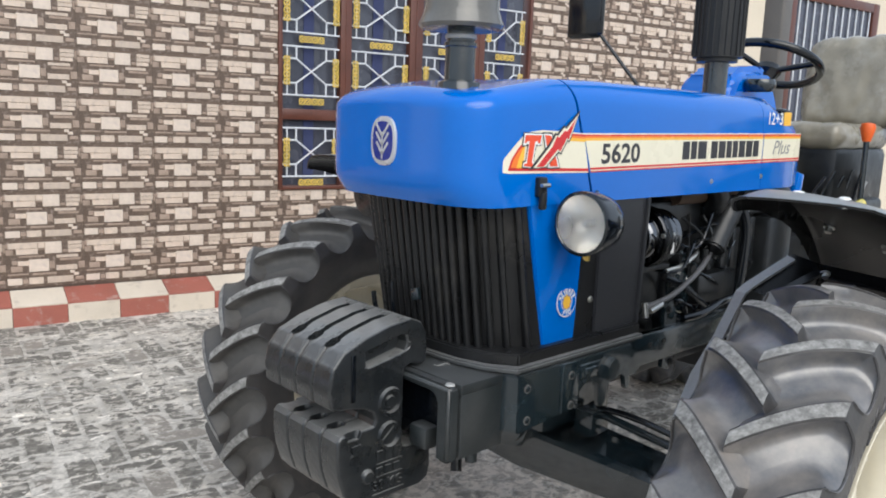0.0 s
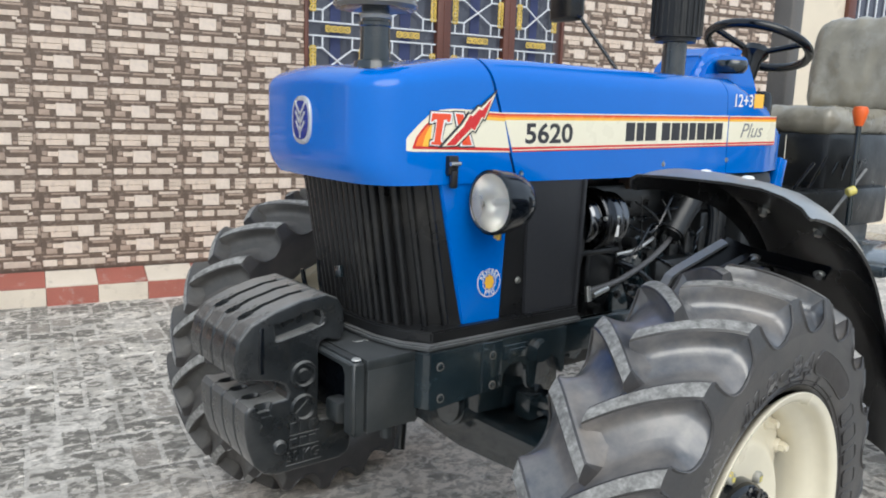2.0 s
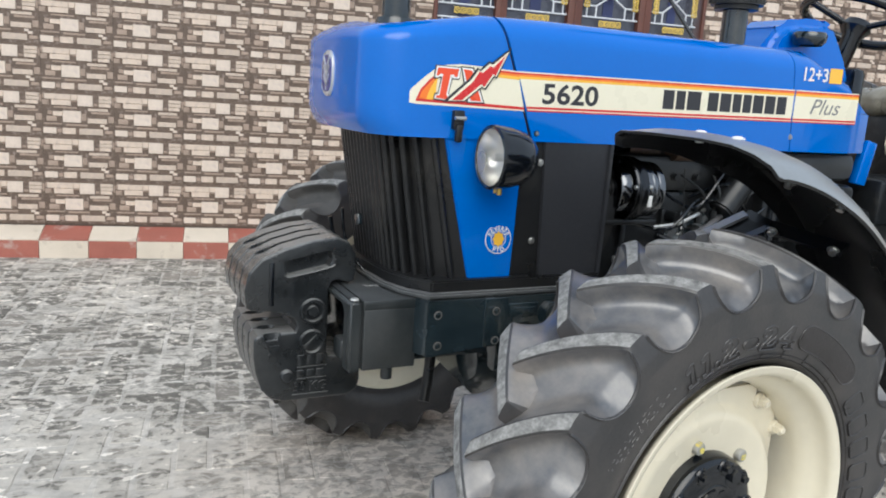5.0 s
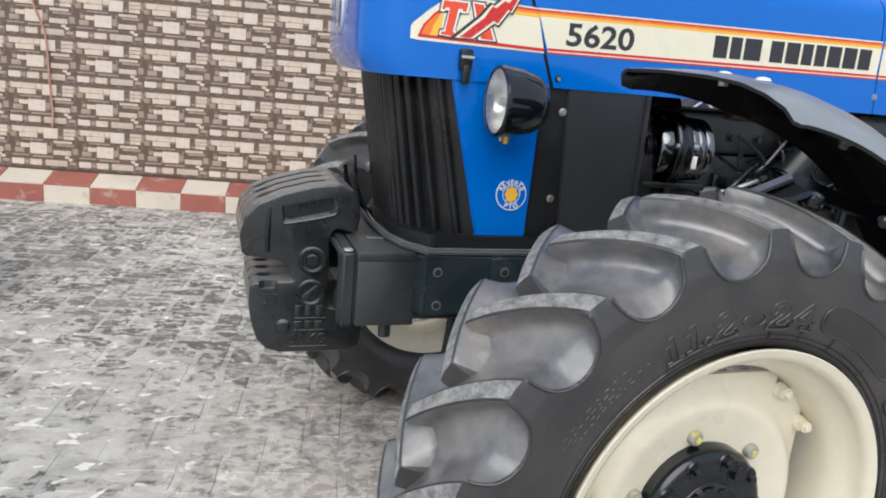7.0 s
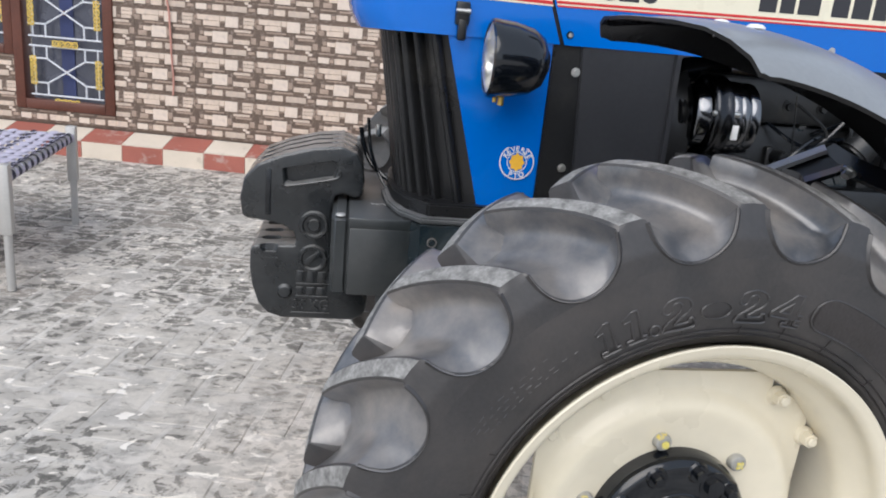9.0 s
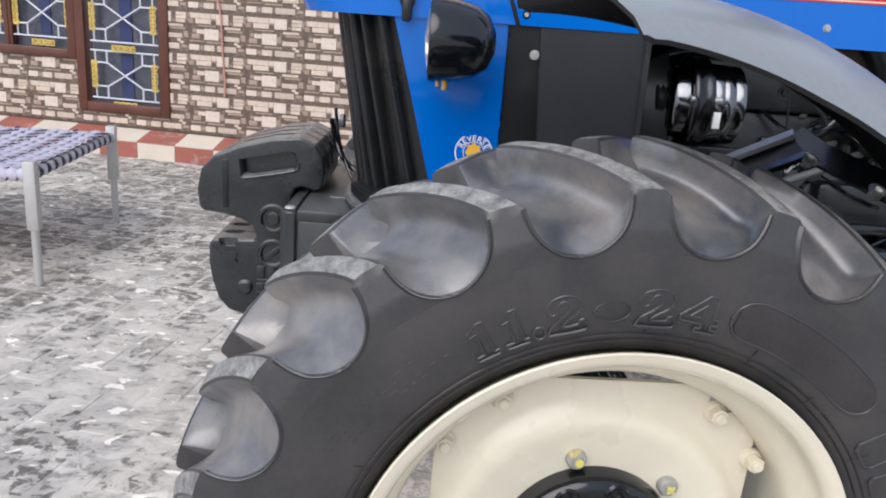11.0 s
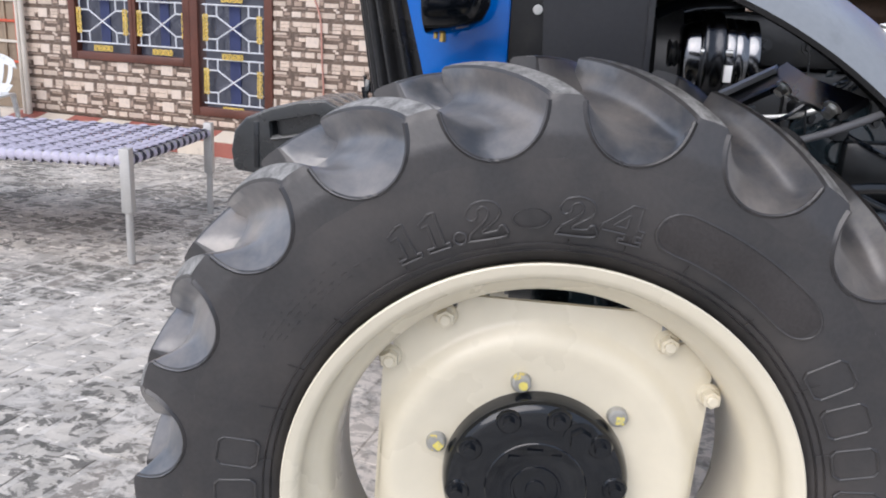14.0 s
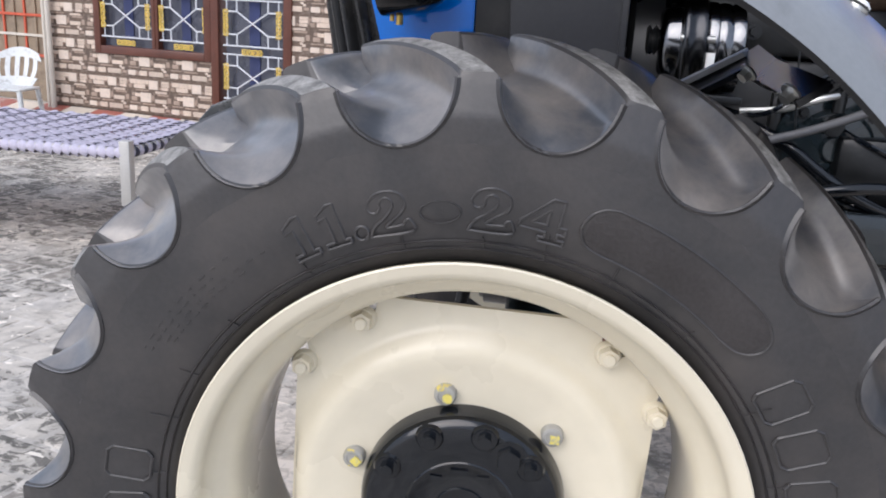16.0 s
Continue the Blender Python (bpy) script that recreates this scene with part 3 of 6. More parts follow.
def opening(name, u0, u1, z0, z1, mullions, panes, label, category, frame_w=0.07):
    """A wooden frame with mullions, dark panes behind, and iron guards: panes are (u0, u1, [unit heights])."""
    ob = empty(name, WALL, label, category, kind="structure")
    fr = part("frame", box(u0, u0 + frame_w, -0.02, 0.1, z0, z1, 0.006), DOORWOOD, ob)
    box_list = [(u1 - frame_w, u1, z0, z1), (u0 + frame_w, u1 - frame_w, z0, z0 + frame_w), (u0 + frame_w, u1 - frame_w, z1 - frame_w, z1)]
    for a, b, c, d in box_list:
        part("frame", box(a, b, -0.02, 0.1, c, d, 0.006), DOORWOOD, ob)
    for a, b in mullions:
        part("mullion", box(a, b, -0.016, 0.1, z0 + frame_w, z1 - frame_w, 0.005), DOORWOOD, ob)
        part("mullion_bead", box((a + b) / 2 - 0.006, (a + b) / 2 + 0.006, -0.022, -0.01, z0 + frame_w, z1 - frame_w, 0.003), DOORWOOD, ob)
    for a, b, units, rails in panes:
        part("pane", box(a, b, 0.045, 0.052, z0 + 0.02, z1 - 0.02, 0), NAVYGLASS, ob, "dark tinted glass", smooth=0)
        part("curtain", box(a + 0.4 * (b - a), a + 0.58 * (b - a), 0.036, 0.042, z0 + 0.05, z1 - 0.05, 0.002, 1), CURTAIN, ob, "blue curtain edge")
        for c, d in rails:
            part("rail", box(a, b, -0.012, 0.05, c, d, 0.005), DOORWOOD, ob)
        for c, d in units:
            g = iron_unit(ob, a + 0.008, b - 0.008, c, d)
            bottom_scroll(g, (a + b) / 2, c - 0.045)
    return ob


opening("window_1", 1.95, 4.27, 0.80, 2.7, [(2.44, 2.53), (3.04, 3.16), (3.66, 3.77)], [(a, b, [(0.9, 1.26), (1.5, 1.85), (1.95, 2.3)], [(1.32, 1.4)]) for a, b in ((1.975, 2.44), (2.53, 3.04), (3.16, 3.66), (3.77, 4.2))], "wooden window with dark panes and white and gold iron guards", "window", 0.03)
opening("door_1", -2.6, -1.83, 0.30, 2.6, [], [(-2.49, -1.91, [(0.41, 0.77), (0.84, 1.2), (1.29, 1.65), (1.74, 2.1)], [])], "red-brown wooden door with white and gold iron guards", "door", 0.075)
opening("window_2", -3.84, -2.6, 0.69, 2.6, [(-3.21, -3.14)], [(-3.77, -3.21, [(0.84, 1.2), (1.29, 1.65), (1.74, 2.1)], []), (-3.14, -2.62, [(0.84, 1.2), (1.29, 1.65), (1.74, 2.1)], [])], "red-brown wooden window with white and gold iron guards", "window", 0.07)

# barred window in the cream wall
w3 = empty("window_3", WALL @ pose(6.95, 0.9, 0), "brown window with upright white bars", "window", kind="structure")
for a, b, c, d in ((2.22, 2.36, 1.2, 3.2), (4.15, 4.3, 1.2, 3.2), (2.36, 4.15, 1.2, 1.32), (2.36, 4.15, 3.08, 3.2)):
    part("frame", box(a, b, -0.06, 0.0, c, d, 0.006), DOORWOOD, w3)
part("pane", box(2.36, 4.15, -0.02, -0.01, 1.32, 3.08, 0), NAVYGLASS, w3, smooth=0)
for k in range(11):
    part("bar", rod((2.44 + k * 0.165, -0.04, 1.32), (2.44 + k * 0.165, -0.04, 3.08), 0.011, seg=8), IRONWHITE, w3)

# ---- yard paving: bricks on the flat in herringbone, turned with the wall ----
L, B, J = 0.232, 0.116, 0.014


def brick_mesh(name, seed):
    rnd = random.Random(seed)
    bm = bmesh.new()
    hx, hy = (L - J) / 2, (B - J) / 2
    round_it = [(-hx, -hy), (-hx * 0.35, -hy), (hx * 0.35, -hy), (hx, -hy), (hx, 0), (hx, hy), (hx * 0.35, hy), (-hx * 0.35, hy), (-hx, hy), (-hx, 0)]
    rings = []
    for inset, z in ((-0.002, -0.02), (0.001, -0.0026), (0.005, 0.0)):
        rings.append([bm.verts.new((x - math.copysign(inset, x) + rnd.uniform(-0.003, 0.003), y - (math.copysign(inset, y) if y else 0) + rnd.uniform(-0.003, 0.003), z + (rnd.uniform(-0.0012, 0.0012) if z == 0 else 0))) for x, y in round_it])
    for p, q in zip(rings, rings[1:]):
        for k in range(10):
            bm.faces.new([p[k], p[(k + 1) % 10], q[(k + 1) % 10], q[k]])
    bm.faces.new(rings[2])
    me = bpy.data.meshes.new(name)
    bmesh.ops.recalc_face_normals(bm, faces=bm.faces[:])
    bm.to_mesh(me)
    bm.free()
    return me


paving = empty("paving", pose(-0.9, 0.9, 0, 0, 0, -10.5), "worn grey brick paving laid in herringbone", "paving", kind="structure")
kinds = [brick_mesh("brick", s) for s in range(6)]
for me in kinds:
    me.materials.append(PAVER)
spots = []
for i in range(-60, 60):
    for j in range(-60, 60):
        if (i - j) % 4 == 0:
            spots.append(((i + 1) * B, (j + 0.5) * B, 0))
        elif (i - j) % 4 == 2:
            spots.append(((i + 0.5) * B, j * B, 1))
seen, near, far = set(), [], []
for x, y, turn in spots:
    key = (round(x / B * 2), round(y / B * 2))
    w = Matrix.Rotation(radians(-10.5), 3, "Z") @ Vector((x, y, 0)) + Vector((-0.9, 0.9, 0))
    wall_y = 3.86 - 0.185 * (w.x + 0.5)
    if key in seen or not (-4.8 < w.x < 4.4 and -3.4 < w.y < wall_y - 0.02):
        continue
    seen.add(key)
    (near if -1.9 < w.x < -0.3 and -0.45 < w.y < 4.0 else far).append((x, y, turn))
rnd = random.Random(5)
near.sort(key=lambda s: (s[0]) ** 2 + (s[1]) ** 2)
near, far = near[:300], far + near[300:]
for x, y, turn in near:
    o = new("brick", rnd.choice(kinds))
    o.parent = paving
    o.matrix_basis = pose(x, y, rnd.uniform(-0.002, 0.002), rnd.uniform(-0.8, 0.8), rnd.uniform(-0.5, 0.5), 90 * turn + 180 * rnd.randint(0, 1) + rnd.uniform(-0.8, 0.8))
verts, faces = [], []
for x, y, turn in far:
    me = rnd.choice(kinds)
    m = pose(x, y, rnd.uniform(-0.002, 0.002), rnd.uniform(-0.8, 0.8), 0, 90 * turn + 180 * rnd.randint(0, 1) + rnd.uniform(-0.8, 0.8))
    k = len(verts)
    verts += [m @ v.co for v in me.vertices]
    faces += [[k + i for i in p.vertices] for p in me.polygons]
me = bpy.data.meshes.new("far_bricks")
me.from_pydata(verts, [], faces)
me.materials.append(PAVERI)
fb = tagged(new("far_bricks", me), kind="stuff")
fb.parent = paving

# ---- the tractor: front is -x, its left side faces -y ----
tractor = empty("tractor", pose(0, 0, 0), "blue and black farm tractor with front weights parked on brick paving", "tractor")

# -- front wheels --
PITCH, R_TOP, R_SH, R_LOW, HALF = 18.0, 0.546, 0.5095, 0.4425, 0.142


def polar(ang, r, n):
    a = radians(ang)
    return Vector((r * math.cos(a), n, r * math.sin(a)))


def lug_mesh(side):
    """One tread bar with half the hollow on each side of it, from past the centre line out over the shoulder."""
    rows = []
    for k in range(13):
        t = k / 12
        n = 0.018 - (HALF - 0.012 + 0.018) * t
        sink = 0.006 if n > 0.002 else 0.0
        rows.append((n, R_TOP - (R_TOP - R_SH) * t**1.8, 0.018 - 0.118 * t, 0.502 - 0.028 * t**2 - sink, 13.6 * (1 - t) ** 1.12, 1.75 + 0.4 * t, 0))
    for k in range(1, 18):
        q = math.sin(math.pi / 2 * k / 17) if k > 3 else k / 3 * math.sin(math.pi / 2 * 3 / 17)
        void = 6.7 * math.sqrt(max(0, 1 - q**2.4))
        rows.append((-(HALF - 0.012) - 0.012 * min(1, q * 1.6), R_SH - (R_SH - R_LOW) * q, -0.100 - 0.042 * q**0.75, 0.474 - 0.0315 * q, 0, PITCH / 2 - void, 1))
    bm = bmesh.new()
    grid = []
    steep = ((0.03, 0.42), (0.08, 0.68), (0.18, 0.86), (0.36, 0.955), (0.65, 0.99), (1.0, 1.0))
    gentle = ((0.09, 0.2), (0.22, 0.46), (0.4, 0.72), (0.6, 0.9), (0.8, 0.985), (1.0, 1.0))
    for n, r, vn, vr, ang, half, end in rows:
        c = min(0.45, half * 0.25)
        e, lift = (0.0, -0.0034) if end else (0.003, 0.001)
        reach = PITCH / 2 - half
        lead, trail = ([(half + reach * u, r - e + (vr - r + e) * d, n + lift + (vn - n - lift) * d) for u, d in fall] for fall in (steep, gentle))
        cols = [(-a, rr, nn) for a, rr, nn in trail[::-1]] + [(-half, r - e, n + lift), (-half + c, r, n), (0, r + 0.0006, n), (half - c, r, n), (half, r - e, n + lift)] + lead
        grid.append([bm.verts.new(polar(ang + a, rr, side * -nn)) for a, rr, nn in cols])
    for i in range(len(rows) - 1):
        for j in range(len(grid[0]) - 1):
            f = bm.faces.new([grid[i][j], grid[i][j + 1], grid[i + 1][j + 1], grid[i + 1][j]])
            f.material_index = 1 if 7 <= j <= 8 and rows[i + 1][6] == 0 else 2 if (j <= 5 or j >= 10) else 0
    # raised lip round the hollow on the shoulder
    for s in (-1, 1):
        lip = [polar(s * max(h, 0.2), r, side * -(n + 0.0002)) for n, r, vn, vr, ang, h, end in rows if end]
        own = tube([lip[0]] + lip, 0.0026, 6)
        join(bm, own)
    # the bar's blunt nose
    low = [bm.verts.new(polar(rows[0][4] + a, 0.492, side * -(0.018 + 0.008))) for a in (-2.6, -1.0, 0, 1.0, 2.6)]
    for j in range(4):
        bm.faces.new([grid[0][6 + j], grid[0][7 + j], low[j + 1], low[j]])
    for j in range(6):
        bm.faces.new([grid[0][j], grid[0][j + 1], low[0]]).material_index = 2
        bm.faces.new([grid[0][-1 - j], grid[0][-2 - j], low[4]]).material_index = 2
    return bm


WHEEL_PARTS = {}
for side in (-1, 1):
    bm = lug_mesh(side)
    bmesh.ops.recalc_face_normals(bm, faces=bm.faces[:])
    me = bpy.data.meshes.new("lug")
    bm.to_mesh(me)
    bm.free()
    me.materials.append(RUBBER)
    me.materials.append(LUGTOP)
    me.materials.append(DUSTSHEEN)
    for p in me.polygons:
        p.use_smooth = True
    me.set_sharp_from_angle(angle=radians(38))
    WHEEL_PARTS[side, ""] = me
    # second copy of the bar for the far wheel, hollows toned down as shade
    WHEEL_PARTS[side, "shaded"] = me.copy()
    WHEEL_PARTS[side, "shaded"].materials[2] = SHADERUBBER

TO_Y = Matrix(((1, 0, 0, 0), (0, 0, 1, 0), (0, -1, 0, 0), (0, 0, 0, 1)))  # lathe's z axis -> wheel's y axis


# outlined slab-serif figures: closed runs of (across, up), about one wide and one high
GLYPHS = {
    "1": [[(-0.5, 0.0), (0.5, 0.0), (0.5, 0.12), (0.28, 0.12), (0.28, 1.0), (0.0, 1.0), (-0.5, 0.84), (-0.5, 0.7), (-0.14, 0.74), (-0.14, 0.12), (-0.5, 0.12)]],
    ".": [[(0.5 * math.cos(a), 0.16 + 0.16 * math.sin(a)) for a in [2 * math.pi * i / 10 for i in range(10)]]],
    "2": [[(-0.5, 0.0), (0.5, 0.0), (0.5, 0.27), (0.38, 0.27), (0.3, 0.18), (-0.1, 0.18), (0.1, 0.34), (0.36, 0.5), (0.46, 0.68), (0.36, 0.9), (0.04, 1.0), (-0.3, 0.92), (-0.46, 0.72), (-0.42, 0.58), (-0.28, 0.54), (-0.16, 0.64), (-0.14, 0.78), (0.02, 0.85), (0.14, 0.76), (0.12, 0.6), (-0.08, 0.42), (-0.38, 0.22)]],
    "4": [[(-0.05, 0.0), (0.5, 0.0), (0.5, 0.11), (0.34, 0.11), (0.34, 0.24), (0.5, 0.24), (0.5, 0.4), (0.34, 0.4), (0.34, 1.0), (0.1, 1.0), (-0.5, 0.38), (-0.5, 0.24), (0.08, 0.24), (0.08, 0.11), (-0.05, 0.11)], [(-0.24, 0.4), (0.08, 0.4), (0.08, 0.74)]],
}


def front_wheel(x, y, steer, side, size=1.0, end="front", worn=""):
    """Tyre with bars, cream rim and disc, black hub. side -1: outer face towards -y."""
    m = pose(x, y, 0.5144 * size, 0, 0, steer) @ Matrix.Scale(size, 4)
    flip = Matrix.Diagonal((1, 1 if side == -1 else -1, 1, 1))
    prof = [(0.318, -0.112), (0.326, -0.122), (0.342, -0.130), (0.364, -0.1375), (0.39, -0.1415), (0.415, -0.142), (0.443, -0.1419), (0.449, -0.13), (0.459, -0.11), (0.47, -0.09), (0.482, -0.06), (0.492, -0.03), (0.495, 0.0)]
    prof = prof + [(r, -n) for r, n in prof[-2::-1]]
    bm = lathe([(r, -n * -1) for r, n in prof], 120, TO_Y)
    tyre = part(end + "_tyre", bm, RUBBER, tractor, "black ribbed farm tyre, worn grey on its bars")
    tyre.matrix_basis = m
    for s in (-1, 1):
        for k in range(20):
            ang = 91.3 + PITCH * k + (0 if s == side else PITCH / 2)
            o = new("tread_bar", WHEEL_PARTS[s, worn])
            o.parent = tyre
            o.matrix_basis = pose(0, 0, 0, 0, -ang, 0)
    for r, n in ((0.336, 0.1285), (0.3445, 0.132)):
        part("bead_ring", lathe([(r - 0.0014, side * (n - 0.0012)), (r, side * (n + 0.0018)), (r + 0.0014, side * (n - 0.0004))], 120, Matrix(((1, 0, 0, 0), (0, 0, 1, 0), (0, 1, 0, 0), (0, 0, 0, 1)))), RUBBER, tyre)
    if side == -1 and size == 1:
        for ch, ang, w in (("1", 118.2, 0.026), ("1", 112.7, 0.026), (".", 108.7, 0.014), ("2", 104.0, 0.042), ("2", 88.5, 0.042), ("4", 80.5, 0.046)):
            for ring in GLYPHS[ch]:
                pts = [polar(ang, 0.3565, -0.1415) + Vector((math.sin(radians(ang)) * u * w + math.cos(radians(ang)) * v * 0.0445, 0.0035 * (1 - v), -math.cos(radians(ang)) * u * w + math.sin(radians(ang)) * v * 0.0445)) for u, v in ring + ring[:1]]
                part("raised_letter", tube(pts, 0.0019, 6, smooth_run=ch in "2." and len(ring) > 8), RUBBER, tyre)
        m0 = Matrix.Translation(polar(96.0, 0.3755, -0.1405)) @ pose(0, 0, 0, 0, -6, 0) @ pose(0, 0, 0, 90, 0, 0) @ Matrix.Diagonal((1.0, 0.55, 1, 1))
        part("raised_oval", lathe([(0.0205 + 0.0012 * math.cos(a), 0.0012 * math.sin(a)) for a in (0, 1.6, 3.14, 4.7)], 28, m0, closed=True), RUBBER, tyre)
        # rounded blank plate moulded into the sidewall
        pts = [polar(a, 0.4105, -0.1422) for a in range(71, 46, -3)] + [polar(44.5, 0.4065, -0.142), polar(42.6, 0.397, -0.142), polar(42.2, 0.382, -0.1412), polar(44.0, 0.367, -0.139)] + [polar(a, 0.362, -0.1378) for a in range(47, 72, 3)] + [polar(73.5, 0.366, -0.139), polar(75, 0.379, -0.141), polar(74.6, 0.395, -0.142), polar(73, 0.406, -0.142), polar(71, 0.4105, -0.1422)]
        part("raised_border", tube(pts, 0.0017, 6), RUBBER, tyre)
        bm = bmesh.new()
        rows = []
        for k in range(23):
            a = 74.2 - 31.2 * k / 22
            e = min(1, min(a - 42.6, 74.6 - a) / 2.5)
            w = 0.0225 * math.sqrt(max(0.05, 1 - (1 - max(0, e)) ** 2))
            rows.append([bm.verts.new(polar(a, 0.3865 + w * u, -(0.1375 + 0.0045 * min(1, (0.3865 + w * u - 0.364) / 0.026) + 0.0009))) for u in (-1, -0.5, 0, 0.5, 1)])
        for p, q in zip(rows, rows[1:]):
            for j in range(4):
                bm.faces.new([p[j], p[j + 1], q[j + 1], q[j]])
        part("moulded_plate", bm, ROUGHRUBBER, tyre, "rough moulded blank plate")
        # maker's lettering as blank bars
        for a in [33.2 - 8.7 * k for k in range(6)] + [171.6, 180.3, 189.0]:
            rim_pts = [(-0.013, 0, 0), (0.013, 0, 0), (0.019, 0.006, 0), (0.019, 0.044, 0), (0.013, 0.05, 0), (-0.013, 0.05, 0), (-0.019, 0.044, 0), (-0.019, 0.006, 0), (-0.013, 0, 0)]
            bm = bmesh.new()
            for p, q in zip(rim_pts, rim_pts[1:]):
                rod(p, q, 0.0019, seg=6, bm=bm)
            o = part("raised_bar", bm, RUBBER, tyre)
            o.matrix_basis = Matrix.Translation(polar(a, 0.3525, -0.1362)) @ pose(0, 0, 0, 0, 90 - a, 0) @ pose(0, 0, 0, 96.5, 0, 0)
        for k in range(26):
            a = 7 + 14.1 * k + 3.5 * math.sin(5.1 * k)
            part("mould_tick", rod(polar(a, 0.337, -0.129), polar(a + 0.25, 0.35 + 0.008 * (k % 3), -0.1345 - 0.0025 * (k % 3)), 0.0009, seg=5), RUBBER, tyre)
        # small print as rows of low bars
        for row, (r0, a0, a1) in enumerate(((0.4, 150, 128), (0.392, 150, 133), (0.384, 148, 124), (0.377, 146, 128))):
            for k in range(13):
                ang = a0 + (a1 - a0) * (k + 0.35 * ((k + row) % 3)) / 13
                wide = 0.2 + 0.1 * ((k * 7 + row) % 4)
                n0 = -0.1375 - 0.004 * min(1, (r0 - 0.364) / 0.026)
                part("small_bar", rod(polar(ang + wide, r0, n0), polar(ang - wide, r0, n0), 0.0011, seg=5), RUBBER, tyre)
    bmf = lambda prof, seg=96: lathe([(r, n) for r, n in prof], seg, flip @ Matrix(((1, 0, 0, 0), (0, 0, 1, 0), (0, 1, 0, 0), (0, 0, 0, 1))))
    rim = part(end + "_rim", bmf([(0.306, -0.112), (0.318, -0.124), (0.3225, -0.131), (0.3225, -0.1345), (0.3205, -0.1358), (0.317, -0.1345), (0.311, -0.1335), (0.3045, -0.130), (0.3005, -0.1235), (0.2995, -0.1165), (0.296, -0.1055), (0.2895, -0.0965), (0.2805, -0.088), (0.273, -0.0765), (0.269, -0.062), (0.268, -0.04), (0.268, 0.06), (0.285, 0.098), (0.32, 0.118), (0.323, 0.112), (0.29, 0.085), (0.275, 0.055), (0.274, -0.05), (0.282, -0.085)]), CREAM, tractor, "cream painted steel wheel rim")
    rim.matrix_basis = m
    # wheel disc with four pairs of lugs and openings between them
    bm = bmesh.new()
    dp = [(0.09, -0.046), (0.125, -0.047), (0.155, -0.0515), (0.175, -0.056), (0.187, -0.0585), (0.195, -0.0575), (0.205, -0.052), (0.214, -0.044), (0.222, -0.040), (1, -0.036)]
    seg, rings = 144, []
    for layer in (0, 0.008):
        for k, (r, n) in enumerate(dp):
            ring = []
            for j in range(seg):
                ang = 360 * j / seg
                d = abs((ang - 88.5 + 45) % 90 - 45)
                chord = 0.2405 if round((ang - 88.5) / 90) % 2 == 0 else 0.2135
                edge = min(0.2705, chord / math.cos(radians(d)))
                if abs(abs((ang - 41.7) % 89.7 - 44.85) - 34.0) < 3.6:  # notch outside each rim bolt
                    edge = min(edge, 0.2545)
                rr = edge if r == 1 else min(r, edge - 0.0045) if r > 0.2 else r
                ring.append(bm.verts.new(flip @ polar(ang, rr, n + layer)))
            rings.append(ring)
    order = rings[: len(dp)] + rings[len(dp):][::-1]
    for p, q in zip(order, order[1:]):
        for j in range(seg):
            bm.faces.new([p[j], p[(j + 1) % seg], q[(j + 1) % seg], q[j]])
    disc = part("wheel_disc", bm, CREAM, rim)
    for k in range(4):
        for d in (-10.6, 10.6):
            ang = 42.0 + 89.7 * k + d
            p = flip @ polar(ang, 0.2525, -0.037)
            turn = Matrix.Translation(p) @ Vector((0, side, 0)).to_track_quat("Z", "Y").to_matrix().to_4x4()
            head = join(lathe([(0, 0), (0.0155, 0), (0.0155, 0.004), (0.013, 0.008), (0, 0.008)], 20, turn), bolt(p + Vector((0, side * 0.006, 0)), (0, side, 0), 0.0125, 0.012, False))
            part("rim_bolt", lathe([(0.0075, 0.018), (0.0075, 0.0245), (0.006, 0.026), (0, 0.026)], 14, turn, head), CREAM, rim, "cream painted nut on its stud")
        # pressed pad of the rim's lug beside the lower nut
        p = flip @ polar(42.0 + 89.7 * k - 4.2, 0.2545, -0.0335)
        part("rim_lug", lathe([(0, 0.004), (0.012, 0.0037), (0.0155, 0.002), (0.0175, -0.001)], 22, Matrix.Translation(p) @ Vector((0, side, 0)).to_track_quat("Z", "Y").to_matrix().to_4x4()), CREAM, rim)
    for k in range(6):
        ang = 101.6 + 60.6 * k
        p = flip @ polar(ang, 0.140, -0.0475)
        turn = Matrix.Translation(p) @ Vector((0, side, 0)).to_track_quat("Z", "Y").to_matrix().to_4x4()
        part("wheel_nut", lathe([(0.0135, 0), (0.0132, 0.010), (0.0115, 0.0125), (0.0085, 0.0132), (0.008, 0.0118), (0, 0.012)], 18, turn), NUTDAUB, rim, "dull steel nut daubed yellow")
        part("paint_daub", slab([(0.0065 * (1 + 0.25 * math.sin(3.1 * j + k)) * math.cos(0.785 * j), 0.0065 * (1 + 0.25 * math.sin(3.1 * j + k)) * math.sin(0.785 * j)) for j in range(8)], 0.0022, Matrix.Translation((0.003, 0, -0.003)) @ turn @ Matrix.Translation((0, 0, 0.0115)), 0.0006), YELLOWMARK, rim)
    hub = part(end + "_hub", bmf([(0, -0.083), (0.012, -0.083), (0.013, -0.0805), (0.028, -0.0805), (0.029, -0.083), (0.032, -0.083), (0.033, -0.0805), (0.061, -0.0805), (0.0625, -0.0817), (0.065, -0.0817), (0.0665, -0.0803), (0.107, -0.0795), (0.113, -0.0775), (0.119, -0.071), (0.122, -0.062), (0.1235, -0.045), (0.126, -0.043), (0.126, -0.03), (0.1, 0.05), (0.1, 0.12), (0, 0.12)]), GLOSS, tractor, "glossy black hub cover")
    hub.matrix_basis = m
    for k in range(10):
        p = flip @ polar(4.6 + 36.4 * k, 0.102, -0.079)
